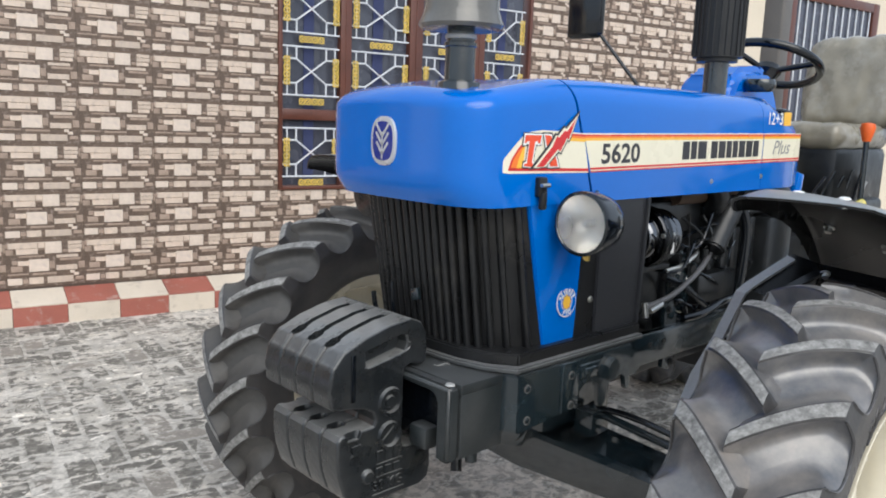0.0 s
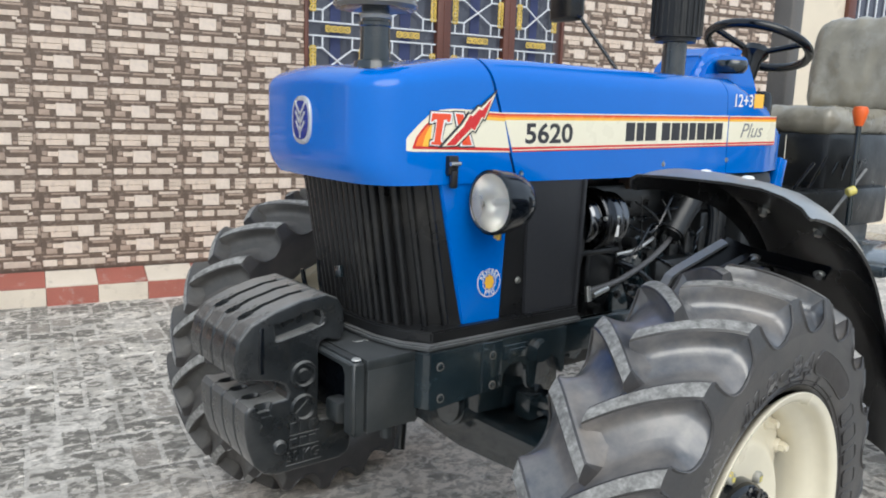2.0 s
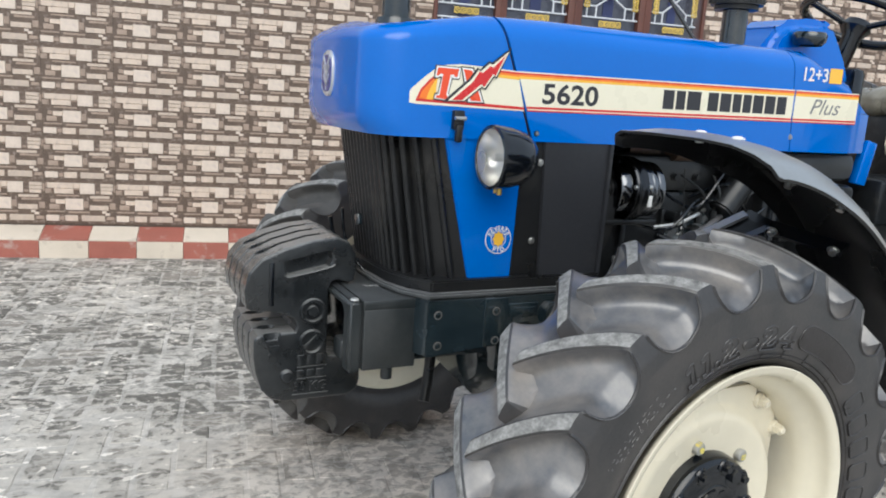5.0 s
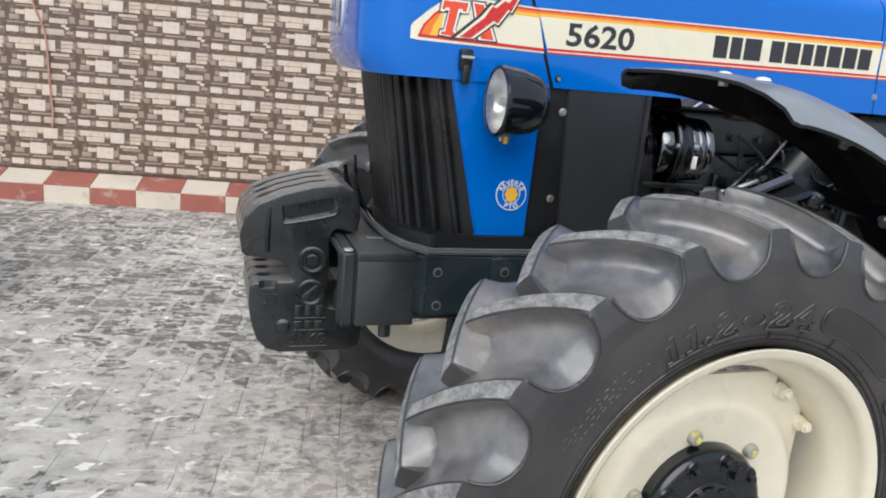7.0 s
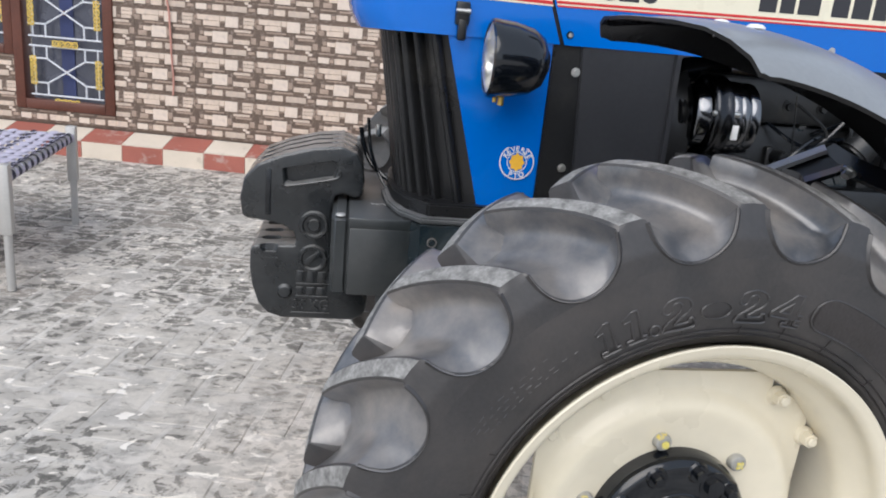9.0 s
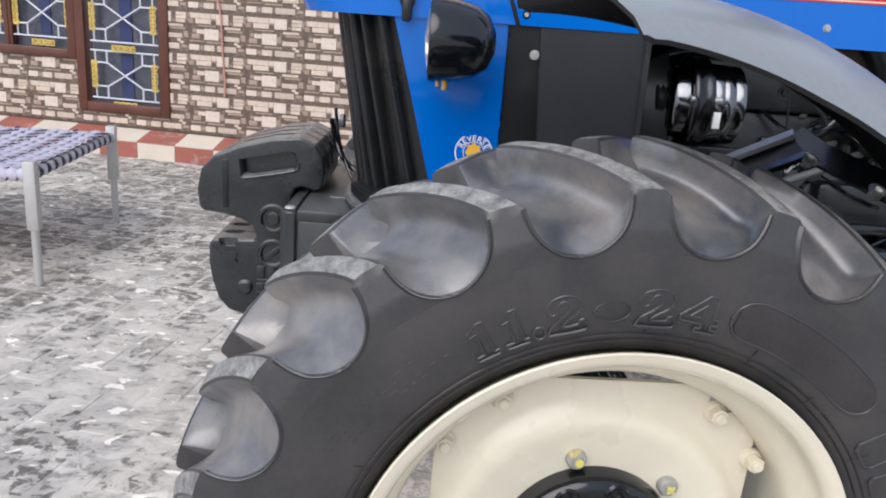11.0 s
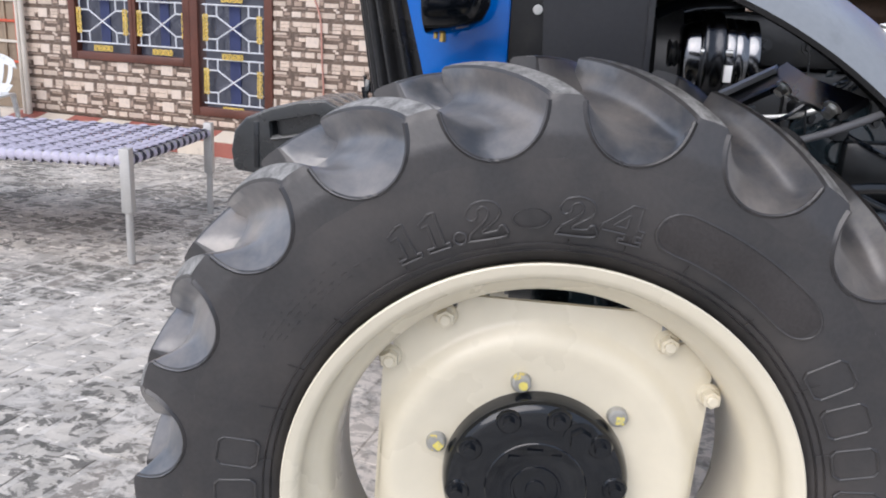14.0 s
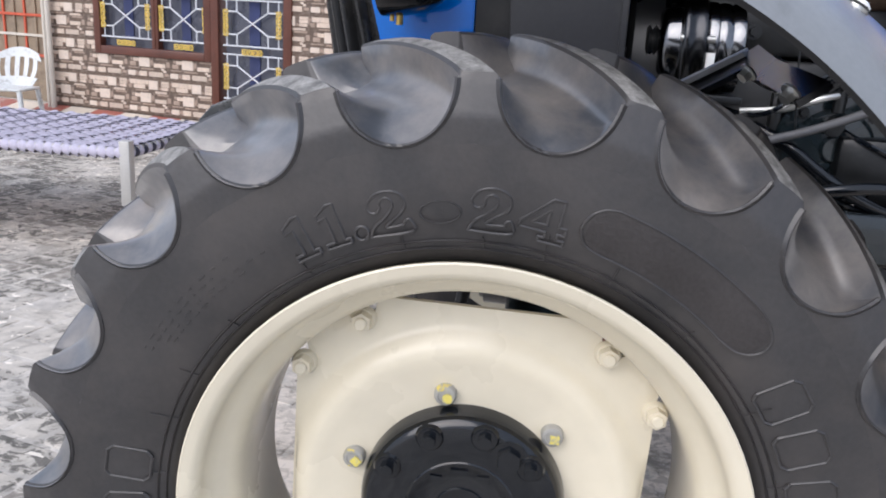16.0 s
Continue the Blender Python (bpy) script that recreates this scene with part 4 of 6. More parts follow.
        part("bolt_boss", lathe([(0, 0.0035), (0.0145, 0.0035), (0.017, 0.0)], 22, Matrix.Translation(p) @ Vector((0, side, 0)).to_track_quat("Z", "Y").to_matrix().to_4x4()), GLOSS, hub)
        part("hub_bolt", bolt(p + Vector((0, side * 0.003, 0)), (0, side, 0), 0.0085, 0.009), GLOSS, hub)
    part("drain_plug", bolt(flip @ polar(56, 0.092, -0.079), (0, side, 0), 0.015, 0.008), GLOSS, hub)
    for k, (a, w) in enumerate(((95, 0.02), (62, 0.014), (128, 0.014), (250, 0.03))):
        o = part("cast_mark", slab([(-w / 2, 0), (w / 2, 0), (w / 2, 0.006), (-w / 2, 0.006)], 0.0012, Matrix.Translation(flip @ polar(a, 0.05, -0.0805)) @ pose(0, 0, 0, 90 if side == -1 else -90, 0, 0)), GLOSS, hub)


front_wheel(-0.0327, -0.765, 5.1, -1)
front_wheel(-0.06, 0.80, 5.2, 1, worn="shaded")
front_wheel(2.2, -0.82, 0, -1, 1.42, "rear")
front_wheel(2.2, 0.82, 0, 1, 1.42, "rear")

# -- hood: nose, bonnet and tank cover cut from one shell --
HW, HZ0, HZ1, CY = 0.264, 1.18, 1.446, 0.014  # half width, lower edge, shoulder line, centre line


def hood_shell():
    bm = bmesh.new()
    bmesh.ops.create_cube(bm, size=1)
    for v in bm.verts:
        v.co = Vector((0.2985 + v.co.x * 1.663, v.co.y * 2 * HW, (HZ0 + HZ1) / 2 + v.co.z * (HZ1 - HZ0)))
    up = [e for e in bm.edges if abs(e.verts[0].co.z - e.verts[1].co.z) > 0.1 and e.verts[0].co.x < 0]
    bmesh.ops.bevel(bm, geom=up, offset=0.092, segments=10, affect="EDGES", profile=0.5)
    top = [e for e in bm.edges if e.verts[0].co.z > HZ1 - 1e-4 and e.verts[1].co.z > HZ1 - 1e-4 and not (e.verts[0].co.x > 1.05 and e.verts[1].co.x > 1.05)]
    top = [e for e in top if sum(1 for f in e.link_faces if abs(f.normal.z) < 0.5)]
    bmesh.ops.bevel(bm, geom=top, offset=0.045, segments=8, affect="EDGES", profile=0.55)
    low = [f for f in bm.faces if f.normal.z < -0.9]
    bmesh.ops.delete(bm, geom=low, context="FACES_ONLY")
    for _ in range(2):
        long = [e for e in bm.edges if e.calc_length() > 0.12]
        bmesh.ops.subdivide_edges(bm, edges=long, cuts=2, use_grid_fill=True)
    for z in (1.192, 1.207, 1.225, 1.25, 1.275, 1.3, 1.325, 1.35, 1.375):
        bmesh.ops.bisect_plane(bm, geom=bm.verts[:] + bm.edges[:] + bm.faces[:], plane_co=(0, 0, z), plane_no=(0, 0, 1))
    for v in bm.verts:
        c = v.co
        s = min(1, max(0, (-0.25 - c.x) / 0.29))
        tuck = max(0, (1.24 - c.z) / 0.06) ** 2
        c.x += 0.022 * tuck * s  # lower lip tucked in
        if c.y > 0:
            c.y -= 0.02 * tuck * s
        c.x -= 0.012 * s * (1 - (c.y / HW) ** 2)  # bowed nose
        w = min(1, max(0, (c.z - 1.345) / 0.1))
        fore = min(1, max(0, (-0.2 - c.x) / 0.34))
        c.z += w * (0.055 * (1 - min(1, abs(c.y) / HW) ** 1.8) * (1 - 0.6 * fore) - 0.05 * fore ** 1.6)  # crowned top, dips to the nose
        if c.x > 0.78 and c.z > 1.30:
            c.z -= 0.17 * ((c.x - 0.78) / 0.35) ** 1.4 * (c.z - 1.30) / 0.16
        if c.x > 0.97:
            c.y *= 1 - 0.2 * ((c.x - 0.97) / 0.16) ** 2  # rounded rear end
        c.y = CY + c.y * (1 - 0.012 * max(0, (c.z - 1.22) / 0.25) ** 1.5)
    return bm


def cut(bm, at, normal, keep):
    g = bm.verts[:] + bm.edges[:] + bm.faces[:]
    bmesh.ops.bisect_plane(bm, geom=g, plane_co=at, plane_no=normal, clear_outer=keep < 0, clear_inner=keep > 0)
    return bm


def thick(bm, t=0.012):
    """Gives an open shell an inner skin by folding its border inwards."""
    ed = [e for e in bm.edges if e.is_boundary]
    ex = bmesh.ops.extrude_edge_only(bm, edges=ed)
    mid = Vector((0.26, CY, 1.3))
    for v in ex["geom"]:
        if isinstance(v, bmesh.types.BMVert):
            d = Vector((0, CY - v.co.y, mid.z - v.co.z)).normalized()
            v.co += d * t
    return bm


S1, N1 = Vector((-0.178, 0, 1.32)), Vector((1, 0, 0.37)).normalized()
S2, N2 = Vector((0.728, 0, 1.32)), Vector((1, 0, 0.1)).normalized()
nose = part("hood_nose", thick(cut(hood_shell(), S1 - 0.004 * N1, N1, -1)), BLUE, tractor, "glossy blue hood nose")
bonnet = part("hood", thick(cut(cut(hood_shell(), S1 + 0.004 * N1, N1, 1), S2 - 0.0015 * N2, N2, -1)), BLUE, tractor, "glossy blue hood")
cover = part("rear_cover", thick(cut(hood_shell(), S2 + 0.0015 * N2, N2, 1)), BLUE, tractor, "glossy blue rear hood cover")
part("hood_liner", box(-0.42, 1.0, -0.225, 0.225, 1.19, 1.35, 0.01), GRILLE, tractor)
part("seam_gasket", cut(cut(hood_shell(), S1 - 0.03 * N1, N1, 1), S1 + 0.03 * N1, N1, -1), GRILLE, tractor)
for v in tractor.children[-1].data.vertices:
    v.co = Vector((v.co.x, v.co.y * 0.975, 1.3 + (v.co.z - 1.3) * 0.965))


# -- decals on the left side --
def decal(pts, mat, d, parent, name="decal", label=""):
    """A thin film on the hood's side; d lifts it."""
    def lift(x, z):
        return CY - (HW * (1 - 0.012 * max(0, (z - 1.22) / 0.25) ** 1.5)) - d
    bm = slab([(x, z + 0.0145 * x) for x, z in pts], 0.0006)
    for c in (1.25, 1.275, 1.3, 1.325, 1.35, 1.375):
        bmesh.ops.bisect_plane(bm, geom=bm.verts[:] + bm.edges[:] + bm.faces[:], plane_co=(0, c, 0), plane_no=(0, 1, 0))
    for c in (-0.455, -0.448, -0.441, -0.434):
        bmesh.ops.bisect_plane(bm, geom=bm.verts[:] + bm.edges[:] + bm.faces[:], plane_co=(c, 0, 0), plane_no=(1, 0, 0))
    for v in bm.verts:
        x, z, e = v.co.x, v.co.y, v.co.z
        s = max(0, -0.435 - x)
        v.co = Vector((x, lift(x, z) - e + s * s * 4.2 + s * 0.12, z))
    return part(name, bm, mat, parent, label, smooth=0)


def strip(x0, x1, z0, z1, lean=0.0):
    """A band between two heights; lean slants its front end."""
    return [(x0 - lean * (z0 - 1.3), z0), (x1, z0), (x1, z1), (x0 - lean * (z1 - 1.3), z1)]


E2 = 0.733
tipc = [(-0.456, 1.27), (-0.451, 1.261), (-0.429, 1.258), (-0.153, 1.2515), (-0.178, 1.341), (-0.257, 1.346), (-0.324, 1.348), (-0.36, 1.345), (-0.385, 1.337), (-0.414, 1.315), (-0.44, 1.292)]
decal(tipc, CREAMDEC, 0.0008, nose, label="cream striped decal")
for a, b, own, lean in ((-0.162, E2 - 0.004, bonnet, 0.37), (E2 + 0.002, 1.0, cover, 0.0)):
    decal(strip(a, b, 1.2545, 1.3245, lean), CREAMDEC, 0.0008, own)
    decal(strip(a, b, 1.3245, 1.3305, lean), YELLOWDEC, 0.0008, own)
    decal(strip(a, b, 1.3305, 1.335, lean), ORANGEDEC, 0.0008, own)
    decal(strip(a, b, 1.335, 1.3385, lean), REDDEC, 0.0008, own)
    decal(strip(a, b, 1.3385, 1.3415, lean), CREAMDEC, 0.0008, own)
    decal(strip(a, b, 1.2515, 1.2545, lean), REDDEC, 0.0009, own)
    decal(strip(a, b, 1.2575, 1.2625, lean), REDDEC, 0.0015, own)
# stripe and flame ahead of the seam, then the letters and the flash through them, each edged in white and black
for pts, mat, d in (
    ([(-0.43, 1.264), (-0.154, 1.2545), (-0.156, 1.261), (-0.427, 1.271)], REDDEC, 0.0013),
    ([(-0.235, 1.337), (-0.174, 1.334), (-0.176, 1.3385), (-0.235, 1.341)], REDDEC, 0.0013),
    ([(-0.235, 1.332), (-0.173, 1.329), (-0.174, 1.334), (-0.235, 1.337)], ORANGEDEC, 0.0013),
    ([(-0.24, 1.325), (-0.172, 1.322), (-0.173, 1.329), (-0.235, 1.332)], YELLOWDEC, 0.0013),
    ([(-0.431, 1.266), (-0.421, 1.289), (-0.401, 1.311), (-0.384, 1.324), (-0.383, 1.314), (-0.396, 1.292), (-0.404, 1.267)], REDDEC, 0.0016),
    ([(-0.424, 1.27), (-0.416, 1.288), (-0.398, 1.307), (-0.385, 1.318), (-0.39, 1.307), (-0.4, 1.289), (-0.406, 1.269)], ORANGEDEC, 0.002),
    ([(-0.406, 1.269), (-0.399, 1.291), (-0.387, 1.311), (-0.381, 1.317), (-0.383, 1.296), (-0.384, 1.268)], YELLOWDEC, 0.002),
    ([(-0.388, 1.344), (-0.324, 1.342), (-0.328, 1.315), (-0.345, 1.314), (-0.352, 1.285), (-0.348, 1.278), (-0.35, 1.266), (-0.39, 1.268), (-0.388, 1.283), (-0.379, 1.285), (-0.374, 1.315), (-0.392, 1.313)], INK, 0.0023),
    ([(-0.385, 1.342), (-0.326, 1.34), (-0.329, 1.317), (-0.342, 1.316), (-0.347, 1.319), (-0.354, 1.284), (-0.35, 1.279), (-0.353, 1.268), (-0.387, 1.271), (-0.386, 1.28), (-0.378, 1.282), (-0.371, 1.318), (-0.375, 1.32), (-0.381, 1.316), (-0.389, 1.317)], WHITE, 0.0028),
    ([(-0.382, 1.338), (-0.331, 1.337), (-0.334, 1.32), (-0.34, 1.32), (-0.343, 1.325), (-0.351, 1.324), (-0.359, 1.28), (-0.355, 1.277), (-0.356, 1.27), (-0.384, 1.273), (-0.383, 1.278), (-0.375, 1.278), (-0.369, 1.325), (-0.376, 1.325), (-0.38, 1.321), (-0.385, 1.321)], LETTERDEC, 0.0033),
    ([(-0.326, 1.344), (-0.293, 1.343), (-0.26, 1.264), (-0.306, 1.264)], INK, 0.0021),
    ([(-0.323, 1.341), (-0.296, 1.34), (-0.264, 1.267), (-0.303, 1.267)], WHITE, 0.0026),
    ([(-0.319, 1.338), (-0.298, 1.336), (-0.27, 1.269), (-0.297, 1.27)], LETTERDEC, 0.0031),
    ([(-0.367, 1.265), (-0.311, 1.267), (-0.271, 1.299), (-0.261, 1.295), (-0.241, 1.324), (-0.234, 1.321), (-0.2, 1.393), (-0.249, 1.356), (-0.256, 1.359), (-0.278, 1.34), (-0.285, 1.343), (-0.305, 1.318)], INK, 0.0036),
    ([(-0.354, 1.268), (-0.314, 1.269), (-0.272, 1.302), (-0.263, 1.299), (-0.242, 1.328), (-0.236, 1.325), (-0.206, 1.384), (-0.247, 1.351), (-0.255, 1.354), (-0.275, 1.336), (-0.282, 1.338), (-0.3, 1.315)], CREAMDEC, 0.0041),
    ([(-0.344, 1.27), (-0.32, 1.27), (-0.274, 1.307), (-0.265, 1.302), (-0.245, 1.331), (-0.238, 1.328), (-0.215, 1.374), (-0.245, 1.345), (-0.253, 1.348), (-0.271, 1.332), (-0.279, 1.335), (-0.295, 1.311)], REDDEC, 0.0046),
):
    decal(pts, mat, d, nose)


def decal_text(words, x0, x1, z0, z1, parent, mat, bold=0.0, shear=0.0):
    """Flat lettering that fills the given stretch of the hood's side."""
    bm = text_mesh(words, 0.07, 0.0002, bold, 1.0, shear)
    us, vs = [v.co.x for v in bm.verts], [v.co.y for v in bm.verts]
    for v in bm.verts:
        px = x0 + (x1 - x0) * (v.co.x - min(us)) / (max(us) - min(us))
        pz = z0 + (z1 - z0) * (v.co.y - min(vs)) / (max(vs) - min(vs)) + 0.0145 * px
        v.co = Vector((px, CY - (HW * (1 - 0.012 * max(0, (pz - 1.22) / 0.25) ** 1.5)) - 0.0016 - v.co.z, pz))
    return part("lettering", bm, mat, parent, smooth=0)


decal_text("5620", -0.106, 0.055, 1.2695, 1.3185, bonnet, INK, 0.0016)
decal_text("Plus", 0.80, 0.925, 1.276, 1.319, cover, GREYINK, 0.0, 0.35)
decal_text("12+3", 0.758, 0.855, 1.368, 1.406, cover, WHITE, 0.0008)
decal(strip(0.862, 0.915, 1.366, 1.408), YELLOWDEC, 0.001, cover)
# maker's name as plain bars
x = 0.258
for k, w in enumerate((0.036, 0.03, 0.046, 0, 0.036, 0.038, 0.03, 0.03, 0.038, 0.038, 0.036)):
    if w:
        decal(strip(x, x + w, 1.272, 1.320), INK, 0.0015, bonnet, "name_bar")
    x += (w + 0.0075) if w else 0.018

# emblem on the nose: silver oval with a dark blue field
em = Matrix.Translation((-0.5405, 0.018, 1.307)) @ pose(0, 0, 0, 90, 0, -90)
ov = [(0.044 * math.copysign(abs(math.cos(a)) ** 0.75, math.cos(a)) * 1.0, 0.054 * math.copysign(abs(math.sin(a)) ** 0.75, math.sin(a))) for a in [2 * math.pi * i / 40 for i in range(40)]]
badge = part("emblem", slab([(p * 1.0, q) for p, q in ov], 0.008, em, 0.0025), SILVER, tractor, "silver oval emblem with a blue field")
part("field", slab([(p * 0.77, q * 0.8) for p, q in ov], 0.0095, em), material("emblem_blue", (0.012, 0.03, 0.24), 0.2, vary=0.05, bump=0.0, coat=0.5), badge)
for s in (-1, 1):
    for k in range(3):
        part("leaf_bar", box(-0.0026, 0.0026, -0.0005, 0.032 + 0.003 * k, 0, 0.0108, 0, m=em @ Matrix.Translation((0, -0.028 + 0.019 * k, 0)) @ pose(0, 0, 0, 0, 0, -s * 38)), SILVER, badge, smooth=0)
part("leaf_bar", box(-0.0022, 0.0022, -0.04, 0.02, 0, 0.0108, 0, m=em), SILVER, badge, smooth=0)

# hood latch and rivets
latch = part("latch", box(-0.34, -0.313, -0.264, -0.246, 1.20, 1.243, 0.004), GRILLE, tractor, "black rubber hood latch")
part("latch_tongue", box(-0.335, -0.318, -0.27, -0.256, 1.172, 1.212, 0.005), GRILLE, latch)
part("latch_pin", rod((-0.34, -0.268, 1.226), (-0.313, -0.268, 1.226), 0.0045, seg=10), STEEL, latch)
for x, z in ((-0.113, 1.199), (0.738, 1.221), (0.43, 1.213)):
    part("hood_bolt", bolt((x, CY - HW + 0.001, z), (0, -1, 0), 0.005, 0.004), STEEL, tractor)

# -- grille, blue side panels, black side sheet --
def front_curve(s, top):
    """s from -1 (left) to 1: the grille's plan at its top or bottom edge."""
    y = CY + s * (0.258 if top else 0.243)
    bow = 1 - abs(s) ** 4.5
    return Vector((-0.352 - 0.112 * bow, y, 1.19)) if top else Vector((-0.268 - 0.142 * bow, y, 0.838))


bm = bmesh.new()
rows = [[bm.verts.new(front_curve(s / 24, k) + Vector((0.018, 0, 0))) for s in range(-24, 25)] for k in (0, 1)]
for i in range(48):
    bm.faces.new([rows[0][i], rows[0][i + 1], rows[1][i + 1], rows[1][i]])
grille = part("grille", bm, GRILLE, tractor, "black slatted radiator grille")
NR = 21
for i in range(NR):
    s = -1 + (2 * i + 1) / NR
    bm = bmesh.new()
    ring = []
    for top in (0, 1):
        c = front_curve(s, top)
        t = (front_curve(s + 0.01, top) - front_curve(s - 0.01, top)).normalized()
        o = Vector((t.y, -t.x, 0)).normalized()
        if o.x > 0:
            o = -o
        w = 0.0085
        ring.append([bm.verts.new(c + t * a + o * b) for a, b in ((-w, -0.016), (-w * 0.9, 0.004), (-w * 0.4, 0.009), (w * 0.4, 0.009), (w * 0.9, 0.004), (w, -0.016))])
    for k in range(5):
        bm.faces.new([ring[0][k], ring[0][k + 1], ring[1][k + 1], ring[1][k]])
    part("grille_rib", bm, GRILLE, grille, smooth=50)
part("grille_latch", box(-0.012, 0.012, -0.006, 0.006, -0.014, 0.014, 0.002, m=Matrix.Translation((-0.462, -0.01, 0.955)) @ pose(0, 0, 0, 0, 12, 90)), BLACK, grille)
for s in (-1, 1):
    lean = Matrix(((1, 0, 0, 0), (0, 1, -0.045, 0.045 * 1.19), (0, 0, 1, 0), (0, 0, 0, 1)))
    m = lean @ Matrix.Translation((0, -0.234 if s < 0 else 0.27, 0)) @ SIDE
    pan = part("side_panel", slab([(-0.352, 1.192), (-0.142, 1.192), (-0.142, 0.845), (-0.259, 0.845)], 0.012, m, 0.003), BLUE, tractor, "blue side panel beside the grille")
    part("dark_strip", slab([(-0.140, 1.195), (-0.085, 1.195), (-0.06, 0.842), (-0.140, 0.842)], 0.008, m, 0.002), GRILLE, tractor)
    sheet = part("radiator_sheet", slab([(-0.086, 1.195), (0.115, 1.195), (0.122, 0.842), (-0.062, 0.842)], 0.014, m, 0.003), SHEET, tractor, "matt black radiator side sheet")
    part("sheet_edge", slab([(0.106, 1.18), (0.118, 1.18), (0.125, 0.84), (0.113, 0.84)], 0.022, m, 0.002), SHEET, sheet)
    for x, z in ((-0.091, 1.130), (-0.092, 0.937)):
        part("sheet_bolt", bolt((x, (-0.247 + 0.045 * (1.19 - z)) if s < 0 else 0.272 - 0.045 * (1.19 - z), z), (0, s, 0), 0.006, 0.005), STEEL, sheet)
# round badge on the near panel
bm0 = Matrix.Translation((-0.187, -0.2365, 0.943)) @ pose(0, 0, 0, -2.6, 0, 0) @ SIDE
rb = part("round_badge", lathe([(0, 0), (0.036, 0), (0.036, 0.001), (0, 0.001)], 48, bm0), WHITE, tractor, "round white and blue badge with a yellow centre")
part("badge_ring", lathe([(0, 0.001), (0.0335, 0.001), (0.0335, 0.0016), (0, 0.0016)], 48, bm0), BLUE, rb)
part("badge_ring", lathe([(0.019, 0.0016), (0.0205, 0.0016), (0.0205, 0.0022), (0.019, 0.0022)], 40, bm0, closed=True), WHITE, rb)
part("badge_centre", slab([(0.0145 * (1 + 0.1 * math.cos(8 * a)) * math.cos(a), 0.017 * (1 + 0.1 * math.cos(8 * a)) * math.sin(a)) for a in [2 * math.pi * i / 48 for i in range(48)]], 0.0024, bm0), YELLOWDEC, rb)
for word, a0, step in (("REVERSE", 152, -21), ("PTO", 248, 22)):
    for k, ch in enumerate(word):
        a = radians(a0 + k * step)
        t = text_mesh(ch, 0.0145, 0.0004, 0.0003, 1.0)
        turn = math.degrees(a) - 90 if step < 0 else math.degrees(a) + 90
        rr = 0.0222 if step < 0 else 0.032
        bmesh.ops.translate(t, verts=t.verts, vec=(-0.0048, 0, 0))
        bmesh.ops.transform(t, matrix=bm0 @ Matrix.Translation((rr * math.cos(a), rr * math.sin(a), 0.0024)) @ pose(0, 0, 0, 0, 0, turn), verts=t.verts)
        part("badge_letter", t, WHITE, rb, smooth=0)

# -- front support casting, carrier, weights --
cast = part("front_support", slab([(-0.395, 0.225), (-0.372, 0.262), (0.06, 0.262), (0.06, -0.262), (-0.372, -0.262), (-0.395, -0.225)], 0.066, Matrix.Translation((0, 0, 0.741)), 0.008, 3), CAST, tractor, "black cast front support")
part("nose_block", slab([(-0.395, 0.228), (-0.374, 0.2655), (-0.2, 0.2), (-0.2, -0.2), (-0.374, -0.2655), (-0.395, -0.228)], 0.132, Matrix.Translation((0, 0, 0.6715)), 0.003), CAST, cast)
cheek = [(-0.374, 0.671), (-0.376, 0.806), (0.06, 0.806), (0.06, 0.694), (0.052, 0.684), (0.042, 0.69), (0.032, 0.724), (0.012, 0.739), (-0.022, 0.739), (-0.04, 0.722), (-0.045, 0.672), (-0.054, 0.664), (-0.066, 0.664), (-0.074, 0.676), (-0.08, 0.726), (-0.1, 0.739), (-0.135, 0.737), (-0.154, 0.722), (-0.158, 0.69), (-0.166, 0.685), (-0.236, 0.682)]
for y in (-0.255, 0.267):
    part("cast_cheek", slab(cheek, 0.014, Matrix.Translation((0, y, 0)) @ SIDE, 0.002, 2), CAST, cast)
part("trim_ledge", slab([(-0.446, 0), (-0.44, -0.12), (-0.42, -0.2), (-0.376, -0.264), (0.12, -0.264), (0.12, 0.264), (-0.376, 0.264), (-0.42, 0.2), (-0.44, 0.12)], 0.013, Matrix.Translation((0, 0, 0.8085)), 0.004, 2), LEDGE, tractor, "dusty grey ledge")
part("trim_ledge", slab([(-0.434, 0), (-0.428, -0.12), (-0.404, -0.195), (-0.362, -0.25), (0.12, -0.25), (0.12, 0.25), (-0.362, 0.25), (-0.404, 0.195), (-0.428, 0.12)], 0.027, Matrix.Translation((0, 0, 0.8215)), 0.004, 2), GRILLE, tractor)
part("side_rail", box(0.03, 0.75, -0.235, -0.20, 0.715, 0.80, 0.006), CAST, tractor)
part("side_rail", box(0.03, 0.75, 0.20, 0.235, 0.70, 0.80, 0.006), CAST, tractor)
part("cast_rib", box(-0.228, -0.165, -0.274, -0.264, 0.686, 0.806, 0.003), CAST, cast)
part("cast_pad", box(-0.16, -0.078, -0.2745, -0.266, 0.754, 0.79, 0.003), CAST, cast)
part("cast_pad", box(-0.146, -0.092, -0.278, -0.27, 0.763, 0.78, 0.002), CAST, cast)
part("cast_boss", slab([(-0.066, 0.738), (-0.066, 0.765), (-0.056, 0.783), (-0.038, 0.791), (-0.02, 0.783), (-0.01, 0.765), (-0.01, 0.738), (-0.038, 0.73)], 0.026, Matrix.Translation((0, -0.26, 0)) @ SIDE, 0.004, 2), CAST, cast)
